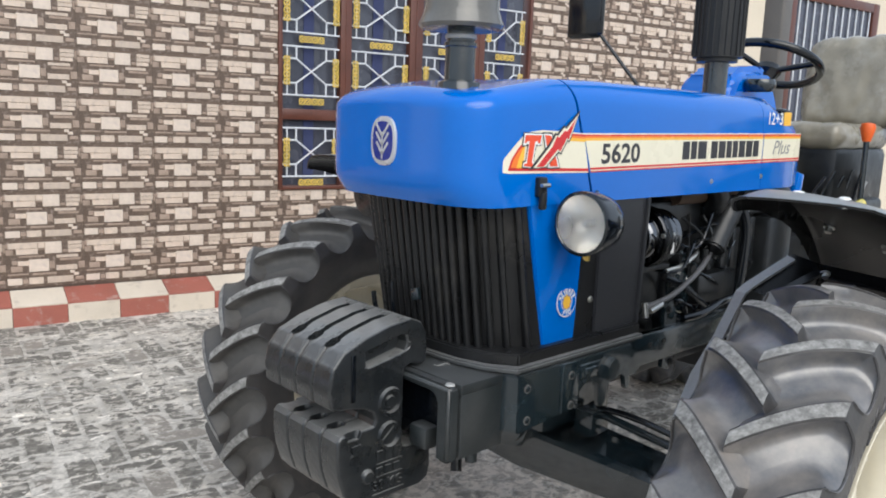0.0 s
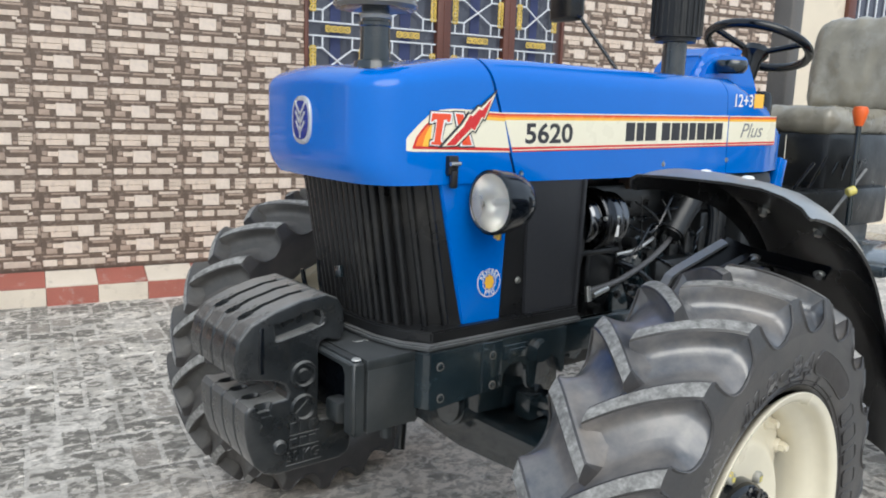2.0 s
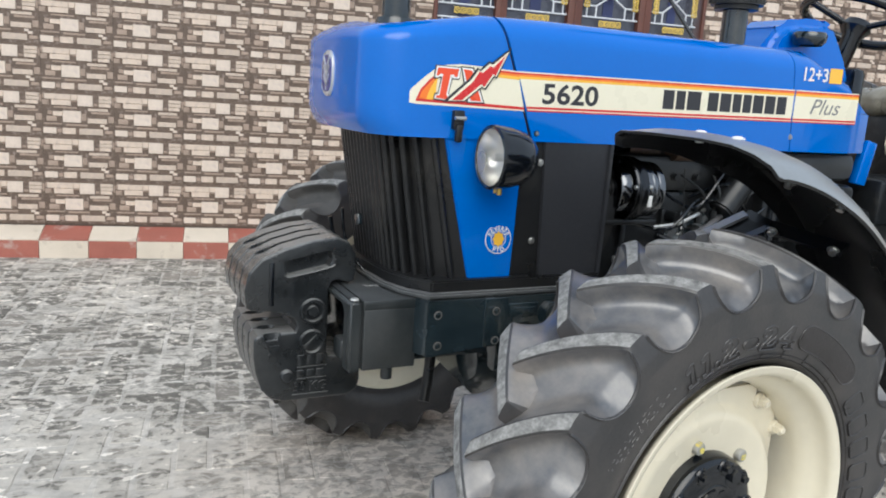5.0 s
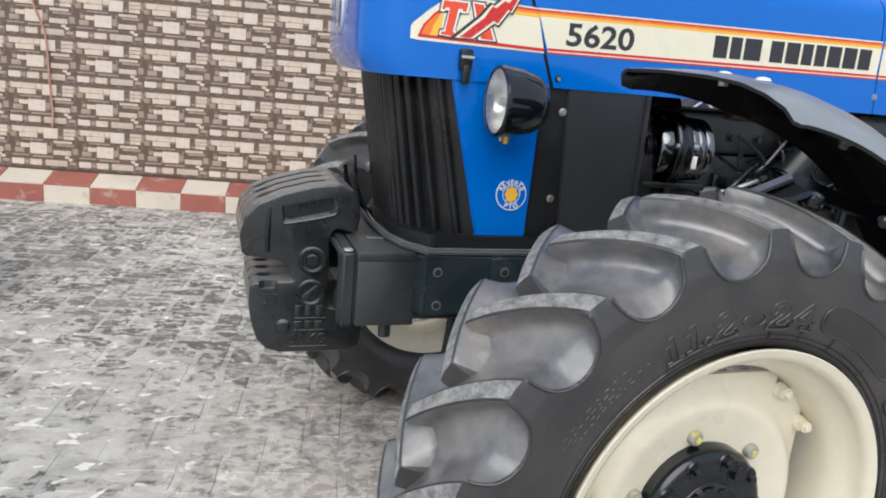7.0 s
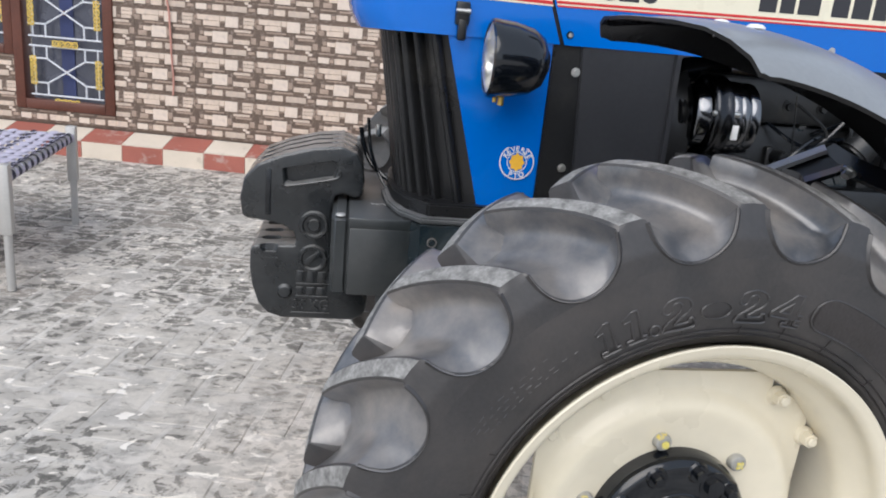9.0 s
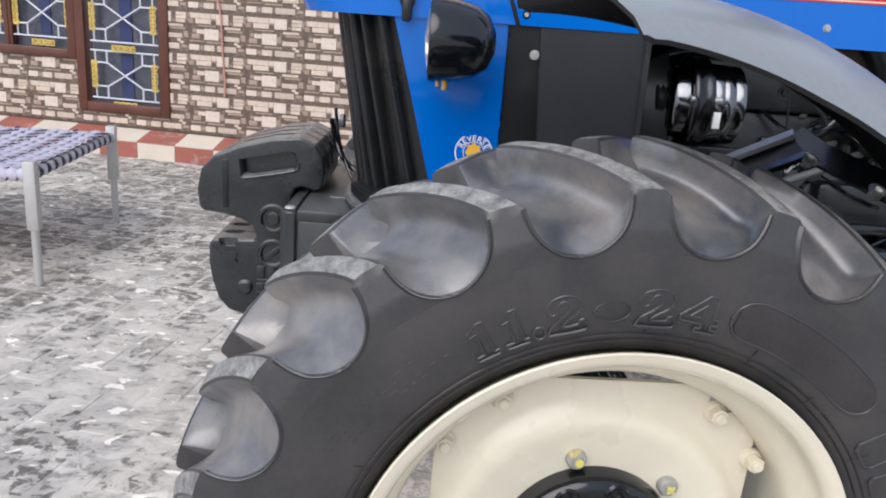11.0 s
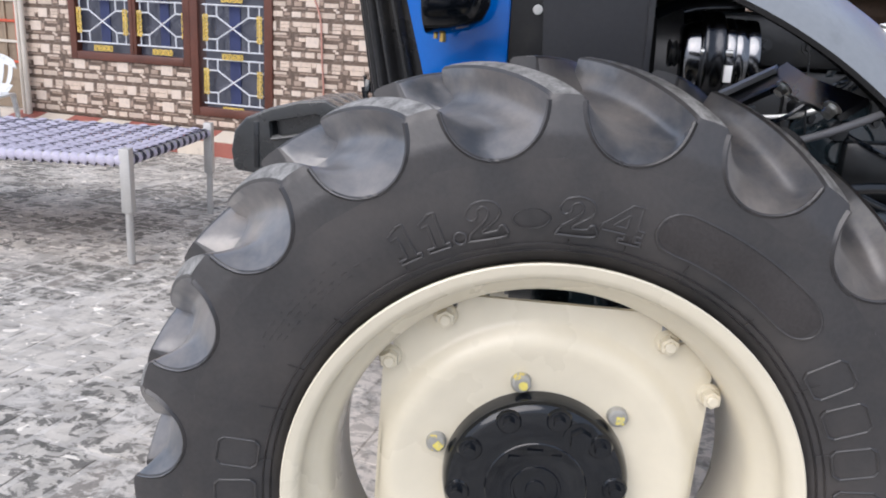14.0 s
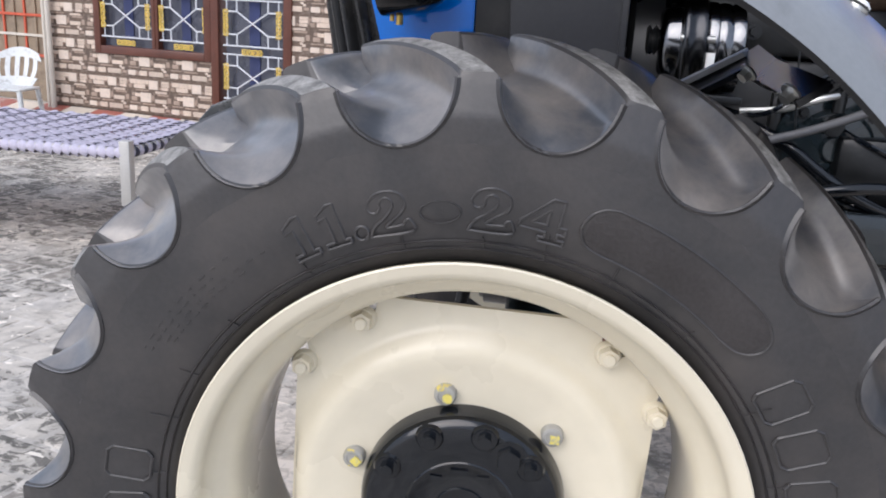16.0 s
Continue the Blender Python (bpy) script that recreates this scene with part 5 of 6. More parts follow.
for x, z in ((-0.35, 0.772), (-0.347, 0.697), (-0.197, 0.774), (-0.195, 0.7005)):
    y = -0.2685 if x < -0.3 else -0.2735
    part("bolt_ring", lathe([(0.0075, 0.001), (0.008, 0.0025), (0.0098, 0.0025), (0.0108, 0)], 18, Matrix.Translation((x, y, z)) @ SIDE), POSTGREY, cast)
    part("cast_bolt", bolt((x, y, z), (0, -1, 0), 0.0062, 0.004), CAST, cast)
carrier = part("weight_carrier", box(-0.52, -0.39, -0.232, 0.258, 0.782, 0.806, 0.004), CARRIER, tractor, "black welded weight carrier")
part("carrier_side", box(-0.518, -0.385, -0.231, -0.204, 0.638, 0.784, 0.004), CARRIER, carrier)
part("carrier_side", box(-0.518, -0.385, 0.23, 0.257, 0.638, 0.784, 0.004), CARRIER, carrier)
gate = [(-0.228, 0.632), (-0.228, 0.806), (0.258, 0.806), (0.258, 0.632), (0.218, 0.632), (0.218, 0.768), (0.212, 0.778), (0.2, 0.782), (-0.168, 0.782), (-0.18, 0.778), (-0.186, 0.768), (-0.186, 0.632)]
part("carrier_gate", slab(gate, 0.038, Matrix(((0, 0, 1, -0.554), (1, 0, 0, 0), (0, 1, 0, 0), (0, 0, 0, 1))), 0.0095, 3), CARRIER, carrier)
# added black block that stands for the shaded hollow inside the carrier
part("carrier_core", box(-0.505, -0.40, -0.19, 0.212, 0.634, 0.784, 0.006), GLOSS, carrier)
part("carrier_hook", box(-0.545, -0.50, -0.15, -0.09, 0.634, 0.688, 0.012), CARRIER, carrier)
part("lower_housing", box(-0.40, -0.14, -0.16, 0.16, 0.62, 0.69, 0.02), CAST, cast)
part("carrier_back", box(-0.40, -0.385, -0.19, 0.212, 0.638, 0.784, 0.003), CARRIER, carrier)
part("paint_spot", lathe([(0, 0.004), (0.009, 0.003), (0.011, 0), (0, -0.001)], 14, Matrix.Translation((-0.536, -0.212, 0.8052))), GREYBAR, carrier, "worn bare spot")
for k in range(5):
    part("scratched_mark", box(-0.0012, 0.0012, -0.008, 0.008, 0, 0.0006, 0, m=Matrix.Translation((-0.47 + 0.009 * k, -0.10 - 0.004 * (k % 2), 0.8062)) @ pose(0, 0, 0, 0, 0, 20 + 35 * (k % 3))), GREYBAR, carrier, smooth=0)
part("bottom_stud", rod((-0.44, -0.19, 0.6), (-0.44, -0.19, 0.64), 0.014, seg=10), CARRIER, carrier)
part("drain_hose", tube([(-0.165, 0.125, 0.64), (-0.17, 0.125, 0.52), (-0.18, 0.115, 0.44), (-0.195, 0.1, 0.393)], 0.016, 12), GRILLE, cast, "black rubber drain hose")

WP = [(-0.748, 0.845), (-0.757, 0.80), (-0.752, 0.762), (-0.742, 0.754), (-0.70, 0.750), (-0.665, 0.742), (-0.640, 0.728), (-0.632, 0.708), (-0.636, 0.697), (-0.724, 0.693), (-0.733, 0.682), (-0.734, 0.64), (-0.728, 0.60), (-0.714, 0.556), (-0.692, 0.532), (-0.66, 0.522), (-0.50, 0.522), (-0.475, 0.535), (-0.468, 0.56), (-0.47, 0.62), (-0.552, 0.63), (-0.556, 0.64), (-0.556, 0.80), (-0.55, 0.815), (-0.535, 0.82), (-0.508, 0.812), (-0.493, 0.818), (-0.488, 0.85), (-0.492, 0.885), (-0.508, 0.912), (-0.54, 0.925), (-0.60, 0.918), (-0.665, 0.90), (-0.72, 0.876)]
TW4 = 0.0645


GRIP = [(-0.668, 0.87), (-0.56, 0.894), (-0.549, 0.89), (-0.543, 0.872), (-0.552, 0.853), (-0.652, 0.832), (-0.664, 0.836)]


def weight_mesh(width, left, right):
    """The side outline swept across, rounded at both faces, with slots and finger holes sunk into the given faces; an outer face has a grip pocket."""
    pts = []
    for i, (p, q) in enumerate(zip(WP, WP[1:] + WP[:1])):
        d = math.hypot(q[0] - p[0], q[1] - p[1])
        n = max(1, round(d / (0.006 if (p[1] > 0.87 or 0.69 <= p[1] <= 0.7) else 0.02)))
        pts += [(p[0] + (q[0] - p[0]) * k / n, p[1] + (q[1] - p[1]) * k / n) for k in range(n)]
    m = len(pts)
    nor = []
    for i in range(m):
        dx, dz = pts[(i + 1) % m][0] - pts[i - 1][0], pts[(i + 1) % m][1] - pts[i - 1][1]
        l = math.hypot(dx, dz)
        nor.append((-dz / l, dx / l))
    area = sum(p[0] * q[1] - q[0] * p[1] for p, q in zip(pts, pts[1:] + pts[:1]))
    if area > 0:
        nor = [(-u, -v) for u, v in nor]
    half = [0.0, 0.0008, 0.0024, 0.0045, 0.007, 0.0078, 0.0105, 0.0115, 0.014, 0.0155, 0.02]
    ys = half + [width - h for h in half[::-1]]
    bm = bmesh.new()
    rings = []
    for y in ys:
        e = min(y, width - y)
        inset = 0.0062 * (1 - math.sqrt(max(0, 1 - (1 - min(1, e / 0.0062)) ** 2)))
        open_side = left if y < width / 2 else right
        ring = []
        for (px, pz), (nx, nz) in zip(pts, nor):
            sink = inset
            if open_side and pz > 0.87 and -0.682 < px < -0.566 and e < 0.0074:
                sink = max(sink, 0.02)
            if open_side and pz > 0.85 and ((px + 0.704) / 0.016) ** 2 + (e / 0.0135) ** 2 < 1:
                sink = max(sink, 0.02)
            if 0.69 <= pz <= 0.7 and ((px + 0.692) / 0.02) ** 2 + (e / 0.0135) ** 2 < 1:
                sink = max(sink, 0.016)
            ring.append(bm.verts.new((px - nx * sink, y, pz - nz * sink)))
        rings.append(ring)
    for p, q in zip(rings, rings[1:]):
        for i in range(m):
            bm.faces.new([p[i], p[(i + 1) % m], q[(i + 1) % m], q[i]])
    if left:
        bm.faces.new(rings[0])
    else:
        lip, deep, floor_ring = ([bm.verts.new((cx + (px - cx) * g, y, cz + (pz - cz) * g)) for px, pz in GRIP] for cx, cz in ((-0.605, 0.864),) for g, y in ((1.0, 0.0), (0.93, 0.004), (0.88, 0.03)))
        edges = [bm.edges.get((a, b)) for a, b in zip(rings[0], rings[0][1:] + rings[0][:1])] + [bm.edges.new((a, b)) for a, b in zip(lip, lip[1:] + lip[:1])]
        bmesh.ops.triangle_fill(bm, edges=edges, use_beauty=True)
        for p, q in ((lip, deep), (deep, floor_ring)):
            for i in range(len(p)):
                bm.faces.new([p[i], p[(i + 1) % len(p)], q[(i + 1) % len(p)], q[i]])
        bm.faces.new(floor_ring)
    bm.faces.new(rings[-1])
    return bm


for k in range(4):
    y = -0.086 + TW4 * k
    w = empty("front_weight", pose(0, y, 0), "black cast iron suitcase weight hooked on the carrier", "weight", "front weights")
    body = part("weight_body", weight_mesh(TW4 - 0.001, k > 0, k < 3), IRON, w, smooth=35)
    if k == 0:
        f = Matrix.Translation((0, -0.0005, 0)) @ SIDE
        part("grip_rim", tube([(px, -0.001, pz) for px, pz in GRIP[3:]], 0.0032, 8), IRON, body)
        # raised black strip whose dark colour stands in for shade in a groove
        part("nose_groove", box(-0.702, -0.690, -0.0025, 0.002, 0.765, 0.868, 0.001), GLOSS, body)
        for z, r in ((0.746, 0.03), (0.668, 0.03)):
            part("cast_ring", lathe([(r - 0.008, 0), (r - 0.005, 0.008), (r, 0.008), (r + 0.003, 0)], 32, Matrix.Translation((-0.595, 0, z)) @ SIDE), IRON, body)
        part("cast_ring", lathe([(0, 0.006), (0.012, 0.006), (0.015, 0.0)], 24, Matrix.Translation((-0.595, 0, 0.746)) @ SIDE), IRON, body)
        part("cast_bar", box(-0.62, -0.57, -0.004, 0.001, 0.663, 0.675, 0.001, m=Matrix.Translation((-0.595, 0, 0.668)) @ pose(0, 0, 0, 0, -40, 0) @ Matrix.Translation((0.595, 0, -0.668))), IRON, body)
        part("cast_stud", lathe([(0, 0.011), (0.012, 0.010), (0.016, 0.006), (0.017, 0)], 24, Matrix.Translation((-0.655, 0, 0.588)) @ SIDE), IRON, body)
        part("cast_tab", slab([(-0.70, 0.668), (-0.672, 0.668), (-0.676, 0.65), (-0.67, 0.642), (-0.702, 0.642), (-0.696, 0.65)], 0.004, f, 0.001), IRON, body)
        # maker's letters as plain raised bars, then the weight
        for j, (z0, z1) in enumerate(((0.612, 0.638), (0.582, 0.600))):
            for i in range(3):
                part("raised_bar", box(-0.63 + 0.024 * i, -0.612 + 0.024 * i, -0.004, 0.001, z0, z1, 0.0015), IRON, body)
            part("raised_bar", box(-0.63, -0.556, -0.004, 0.001, z0 - 0.007, z0 - 0.003, 0.001), IRON, body)
        t = text_mesh("30 KG", 0.034, 0.002, 0.0008, 0.92)
        bmesh.ops.transform(t, matrix=Matrix.Translation((-0.638, -0.002, 0.545)) @ SIDE, verts=t.verts)
        part("raised_lettering", t, IRON, body, smooth=0)
        part("raised_bar", box(-0.64, -0.55, -0.004, 0.001, 0.535, 0.539, 0.001), IRON, body)

# -- headlamp on the near side panel --
lamp = part("headlamp", lathe([(0, 0.105), (0.02, 0.104), (0.045, 0.092), (0.06, 0.07), (0.068, 0.035), (0.0705, 0.008), (0.0715, 0.0), (0.0705, -0.006), (0.067, -0.007), (0.066, -0.003)], 48, Matrix.Translation((-0.275, -0.333, 1.147)) @ pose(0, 0, 0, 0, 90, 0)), GLOSS, tractor, "round black headlamp")
part("lamp_ring", lathe([(0.0625, -0.006), (0.0645, -0.0085), (0.0668, -0.0075), (0.0675, -0.004)], 48, Matrix.Translation((-0.275, -0.333, 1.147)) @ pose(0, 0, 0, 0, 90, 0)), BLACK, lamp, "black lens ring")
part("reflector", lathe([(0, 0.062), (0.012, 0.058), (0.03, 0.045), (0.05, 0.02), (0.0635, -0.002)], 40, Matrix.Translation((-0.275, -0.333, 1.147)) @ pose(0, 0, 0, 0, 90, 0)), REFLECTOR, lamp, "silvered bowl reflector")
part("bulb", lathe([(0, 0.018), (0.006, 0.02), (0.008, 0.03), (0.007, 0.06)], 16, Matrix.Translation((-0.275, -0.333, 1.147)) @ pose(0, 0, 0, 0, 90, 0)), WHITE, lamp)
part("lens", lathe([(0, -0.017), (0.03, -0.014), (0.05, -0.0095), (0.0625, -0.005)], 40, Matrix.Translation((-0.275, -0.333, 1.147)) @ pose(0, 0, 0, 0, 90, 0)), LENS, lamp, "ribbed glass lens")
part("lamp_stalk", rod((-0.225, -0.30, 1.14), (-0.215, -0.23, 1.12), 0.014, seg=14), GLOSS, lamp)
part("lamp_screw", rod((-0.252, -0.335, 1.085), (-0.252, -0.335, 1.064), 0.006, seg=10), BRASS, lamp)
part("lamp_screw", rod((-0.264, -0.337, 1.081), (-0.264, -0.337, 1.069), 0.004, seg=10), BRASS, lamp)
part("headlamp", lathe([(0, 0.105), (0.02, 0.104), (0.045, 0.092), (0.06, 0.07), (0.068, 0.035), (0.0705, 0.008), (0.0705, 0.0), (0.0, -0.012)], 40, Matrix.Translation((-0.302, 0.384, 1.152)) @ pose(0, 0, 0, 0, 90, 0)), GLOSS, tractor, "round black headlamp")

# -- air cleaner bowl and exhaust stack --
AT = Matrix.Translation((-0.42, -0.085, -0.006))
stack = part("air_intake", lathe([(0.05, 1.43), (0.046, 1.446), (0.034, 1.45), (0.033, 1.52), (0.036, 1.522), (0.036, 1.53), (0.031, 1.532), (0.031, 1.58)], 40, AT), BLACK, tractor, "black air intake stack")
part("intake_ring", lathe([(0.0335, 1.538), (0.0345, 1.54), (0.0345, 1.545), (0.0335, 1.547)], 40, AT), GREYBAR, stack)
part("precleaner_bowl", lathe([(0.031, 1.566), (0.088, 1.558), (0.094, 1.566), (0.088, 1.58), (0.082, 1.596), (0.08, 1.73), (0.066, 1.76), (0, 1.765)], 48, AT), material("clear_smoky_bowl", (0.12, 0.115, 0.105), 0.2, vary=0.1, bump=0.0, coat=0.5), stack, "smoky plastic pre-cleaner bowl")
ex = part("exhaust_pipe", rod((0.548, -0.17, 1.44), (0.548, -0.17, 1.6), 0.034, seg=32), BLACK, tractor, "black exhaust stack")
part("muffler", rod((0.548, -0.17, 1.553), (0.548, -0.17, 2.25), 0.07, seg=40, bevel=0.012), GRILLE, ex, "black muffler")
for k in range(24):
    a = 2 * math.pi * k / 24
    part("muffler_rib", rod((0.548 + 0.07 * math.cos(a), -0.17 + 0.07 * math.sin(a), 1.57), (0.548 + 0.07 * math.cos(a), -0.17 + 0.07 * math.sin(a), 2.24), 0.004, seg=6), GRILLE, ex)

# -- front fender over the near wheel (and its twin) --
def fender(x, y, steer, side):
    m = pose(x, y, 0.502, 0, 0, steer)

    arch = [(0.164, 0.730), (0.15, 0.737), (0.10, 0.739), (0.06, 0.739), (0.015, 0.737), (-0.03, 0.734), (-0.08, 0.726), (-0.115, 0.712), (-0.142, 0.694), (-0.155, 0.676)]
    bm = bmesh.new()
    outer, inner = [], []
    angs = [100.3, 99.9] + [99 - 1.5 * k for k in range(64)]
    for a in angs:
        lip = (0.004 if a > 99.5 else 0.0) 
        drop = 0.0017 * (98 - max(48, min(98, a)))
        s = min(1, max(0, (101 - a) / 20))
        skirt = [(0.166, 0.712 - 0.03 * s), (0.166, 0.722 - 0.015 * s)]
        sec = skirt + arch
        sec = [(n, r - drop * min(1, max(0, (0.17 - n) / 0.3)) ** 1.3) for n, r in sec]
        back = [a - max(0, a - 78) / 22 * 5.0 * max(0, (0.12 - n) / 0.275) ** 2.2 for n, r in sec]  # front edge swept back outwards
        outer.append([bm.verts.new(polar(b, r + lip, -side * n)) for b, (n, r) in zip(back, sec)])
        inner.append([bm.verts.new(polar(b, r - 0.005 + lip, -side * (n * 0.98))) for b, (n, r) in zip(back, sec)])
    for grid in (outer, inner):
        for p, q in zip(grid, grid[1:]):
            for j in range(len(p) - 1):
                bm.faces.new([p[j], p[j + 1], q[j + 1], q[j]])
    skin = {v for row in outer for v in row}
    for k in (0, -1):
        for j in range(len(outer[0]) - 1):
            bm.faces.new([outer[k][j], outer[k][j + 1], inner[k][j + 1], inner[k][j]])
    for j in (0, -1):
        for p, q, r, s in zip(outer, outer[1:], inner[1:], inner):
            bm.faces.new([p[j], q[j], r[j], s[j]])
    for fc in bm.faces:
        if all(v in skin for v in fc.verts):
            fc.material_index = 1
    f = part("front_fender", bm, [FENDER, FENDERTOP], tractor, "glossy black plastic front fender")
    f.matrix_basis = m
    for a, n in ((88.5, 0.0), (88.5, 0.088), (61, 0.11), (60, -0.02)):
        p = polar(a, 0.7375 - 0.0017 * (98 - a) * ((0.17 - n) / 0.3) ** 1.3, -side * n)
        up = polar(a, 1, 0).normalized()
        part("fender_cap", lathe([(0, 0.005), (0.008, 0.004), (0.012, 0.001), (0.0125, -0.001)], 18, Matrix.Translation(p) @ up.to_track_quat("Z", "Y").to_matrix().to_4x4()), WHITE, f, "white round cap")
        part("fender_bolt", bolt(p - up * 0.004, -up, 0.009, 0.013), STEEL, f)
    return f


# outer skin: weathered grey, raised further to hold the sky's reflection in its colour
FENDERTOP = material("weathered_sheen_plastic", (0.205, 0.218, 0.228), 0.36, vary=0.12, scale=3, bump=0.0, coat=0.7, dirt=(0.08, 0.08, 0.08), dirt_amount=0.15, dirt_scale=4, spec=0.6, rough_vary=0.05)
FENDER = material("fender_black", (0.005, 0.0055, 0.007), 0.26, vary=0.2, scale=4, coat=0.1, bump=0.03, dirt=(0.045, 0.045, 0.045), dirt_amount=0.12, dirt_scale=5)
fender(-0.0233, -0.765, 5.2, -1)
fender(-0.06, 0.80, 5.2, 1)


def flat_bar(points, w, t, mat, name, parent, side=Vector((0, 1, 0)), label=""):
    """A bent flat steel bar; side is the direction of its width."""
    bm = bmesh.new()
    rings = []
    pts = [Vector(p) for p in points]
    for i, p in enumerate(pts):
        d = (pts[min(i + 1, len(pts) - 1)] - pts[max(i - 1, 0)]).normalized()
        s = (side - side.dot(d) * d).normalized()
        u = d.cross(s)
        rings.append([bm.verts.new(p + a * s * w / 2 + b * u * t / 2) for a, b in ((-1, -1), (1, -1), (1, 1), (-1, 1))])
    for p, q in zip(rings, rings[1:]):
        for k in range(4):
            bm.faces.new([p[k], p[(k + 1) % 4], q[(k + 1) % 4], q[k]])
    bm.faces.new(rings[0])
    bm.faces.new(rings[-1])
    return part(name, bm, mat, parent, label, smooth=20)


flat_bar([(0.26, -0.566, 1.056), (0.16, -0.513, 0.99), (0.14, -0.505, 0.975), (0.085, -0.487, 0.87), (0.0, -0.482, 0.79), (-0.06, -0.48, 0.70)], 0.026, 0.007, STAYBAR, "fender_stay", tractor, Vector((0.3, 1, 0.2)), "grey bent flat steel stay")
flat_bar([(0.262, -0.56, 1.052), (0.275, -0.62, 1.036), (0.29, -0.80, 1.02)], 0.036, 0.008, FENDER, "fender_bracket", tractor, Vector((0.8, 0, 0.6)))
flat_bar([(0.25, -0.64, 1.036), (0.2, -0.6, 1.0), (0.16, -0.57, 0.965)], 0.022, 0.007, FENDER, "fender_bracket", tractor, Vector((0.3, 1, 0.2)))
bm = bmesh.new()
bm.faces.new([bm.verts.new(p) for p in ((0.258, -0.57, 1.05), (0.158, -0.516, 0.984), (0.165, -0.575, 0.966), (0.252, -0.64, 1.034))])
bmesh.ops.solidify(bm, geom=bm.faces[:], thickness=0.004)
part("stay_web", bm, FENDER, tractor)
for p in ((0.252, -0.65, 1.034), (0.271, -0.79, 1.02)):
    part("stay_bolt", bolt(p, (-0.6, -0.3, -0.6), 0.008, 0.010), STEEL, tractor)

# -- front axle --
bm = bmesh.new()
prof = [(-0.045, 0.415), (-0.05, 0.45), (-0.05, 0.508), (-0.043, 0.52), (-0.028, 0.523), (-0.018, 0.518), (-0.01, 0.509), (0.085, 0.513), (0.095, 0.524), (0.12, 0.526), (0.135, 0.52), (0.15, 0.50), (0.15, 0.44), (0.13, 0.405), (0.0, 0.395)]
st = [(-0.66, 0.62), (-0.52, 0.8), (-0.2, 1.0), (0.0, 1.12), (0.2, 1.0), (0.52, 0.8), (0.66, 0.62)]
rings = [[bm.verts.new((0.05 + (px - 0.05) * s, y, 0.475 + (pz - 0.475) * s)) for px, pz in prof] for y, s in st]
for p, q in zip(rings, rings[1:]):
    for k in range(len(prof)):
        bm.faces.new([p[k], p[(k + 1) % len(prof)], q[(k + 1) % len(prof)], q[k]])
bm.faces.new(rings[0])
bm.faces.new(rings[-1])
axle = part("front_axle", bm, BLACK, tractor, "black cast front axle", smooth=24)
part("axle_pivot", rod((-0.12, 0, 0.56), (0.25, 0, 0.56), 0.075, seg=28, bevel=0.01), CAST, axle)
part("pivot_block", box(-0.10, 0.2, -0.12, 0.12, 0.55, 0.7, 0.012), CAST, axle)
part("axle_boss", lathe([(0.008, 0), (0.016, 0.0), (0.016, 0.004), (0.008, 0.004)], 18, Matrix.Translation((-0.05, -0.129, 0.466)) @ pose(0, 0, 0, 0, -90, 0), closed=True), CAST, axle)
part("axle_bracket", box(0.02, 0.1, -0.19, -0.13, 0.53, 0.60, 0.006), CAST, axle)
part("tie_rod", rod((0.075, -0.16, 0.585), (0.09, -0.50, 0.545), 0.011, seg=12), BLACK, axle)
part("tie_rod_joint", rod((0.075, -0.16, 0.565), (0.075, -0.16, 0.61), 0.018, seg=14, bevel=0.003), BLACK, axle)
part("hydraulic_hose", tube([(0.07, -0.17, 0.6), (0.085, -0.26, 0.60), (0.1, -0.36, 0.585), (0.12, -0.45, 0.56)], 0.009), GLOSS, axle)
for y in (-0.62, 0.62):
    part("knuckle", lathe([(0, -0.13), (0.07, -0.125), (0.085, -0.08), (0.09, 0.08), (0.07, 0.125), (0, 0.13)], 28, Matrix.Translation((-0.02, y, 0.50))), CAST, axle)

# -- engine and gearbox --
eng = part("engine_block", box(0.17, 0.98, -0.135, 0.14, 0.68, 1.05, 0.02), ENGINE, tractor, "oily black engine block")
part("cylinder_head", box(0.22, 0.95, -0.15, 0.13, 1.05, 1.15, 0.012), ENGINE, eng)
part("oil_sump", box(0.22, 0.95, -0.10, 0.10, 0.61, 0.69, 0.02), ENGINE, eng)
part("timing_cover", box(0.125, 0.18, -0.17, 0.17, 0.69, 1.05, 0.015), ENGINE, eng)
for k in range(5):
    part("casting_rib", box(0.25 + 0.14 * k, 0.27 + 0.14 * k, -0.152, -0.13, 0.70, 1.0, 0.006), ENGINE, eng)
for k in range(9):
    part("engine_bolt", bolt((0.24 + 0.08 * k, -0.134, 0.70 + 0.012 * (k % 2)), (0, -1, 0), 0.011, 0.012), ENGINE, eng)
    part("engine_bolt", bolt((0.26 + 0.08 * k, -0.15, 1.09), (0, -1, 0), 0.009, 0.01), ENGINE, eng)
part("exhaust_manifold", rod((0.40, -0.15, 1.165), (0.75, -0.15, 1.165), 0.03, seg=18), RUST, eng, "rusty exhaust manifold")
for k in range(3):
    part("manifold_port", rod((0.44 + 0.13 * k, -0.15, 1.16), (0.44 + 0.13 * k, -0.09, 1.14), 0.026, seg=14), ENGINE, eng)
part("manifold_rise", tube([(0.6, -0.165, 1.11), (0.58, -0.2, 1.16), (0.55, -0.18, 1.22), (0.548, -0.17, 1.3)], 0.032, 14), ENGINE, eng)
AX = pose(0.172, -0.165, 1.058, 0, 90, 0)
alt = part("alternator", lathe([(0, 0.006), (0.054, 0.006), (0.062, 0.012), (0.066, 0.02), (0.068, 0.038), (0.08, 0.0415)], 56, AX), ALU, tractor, "steel and grey alternator")
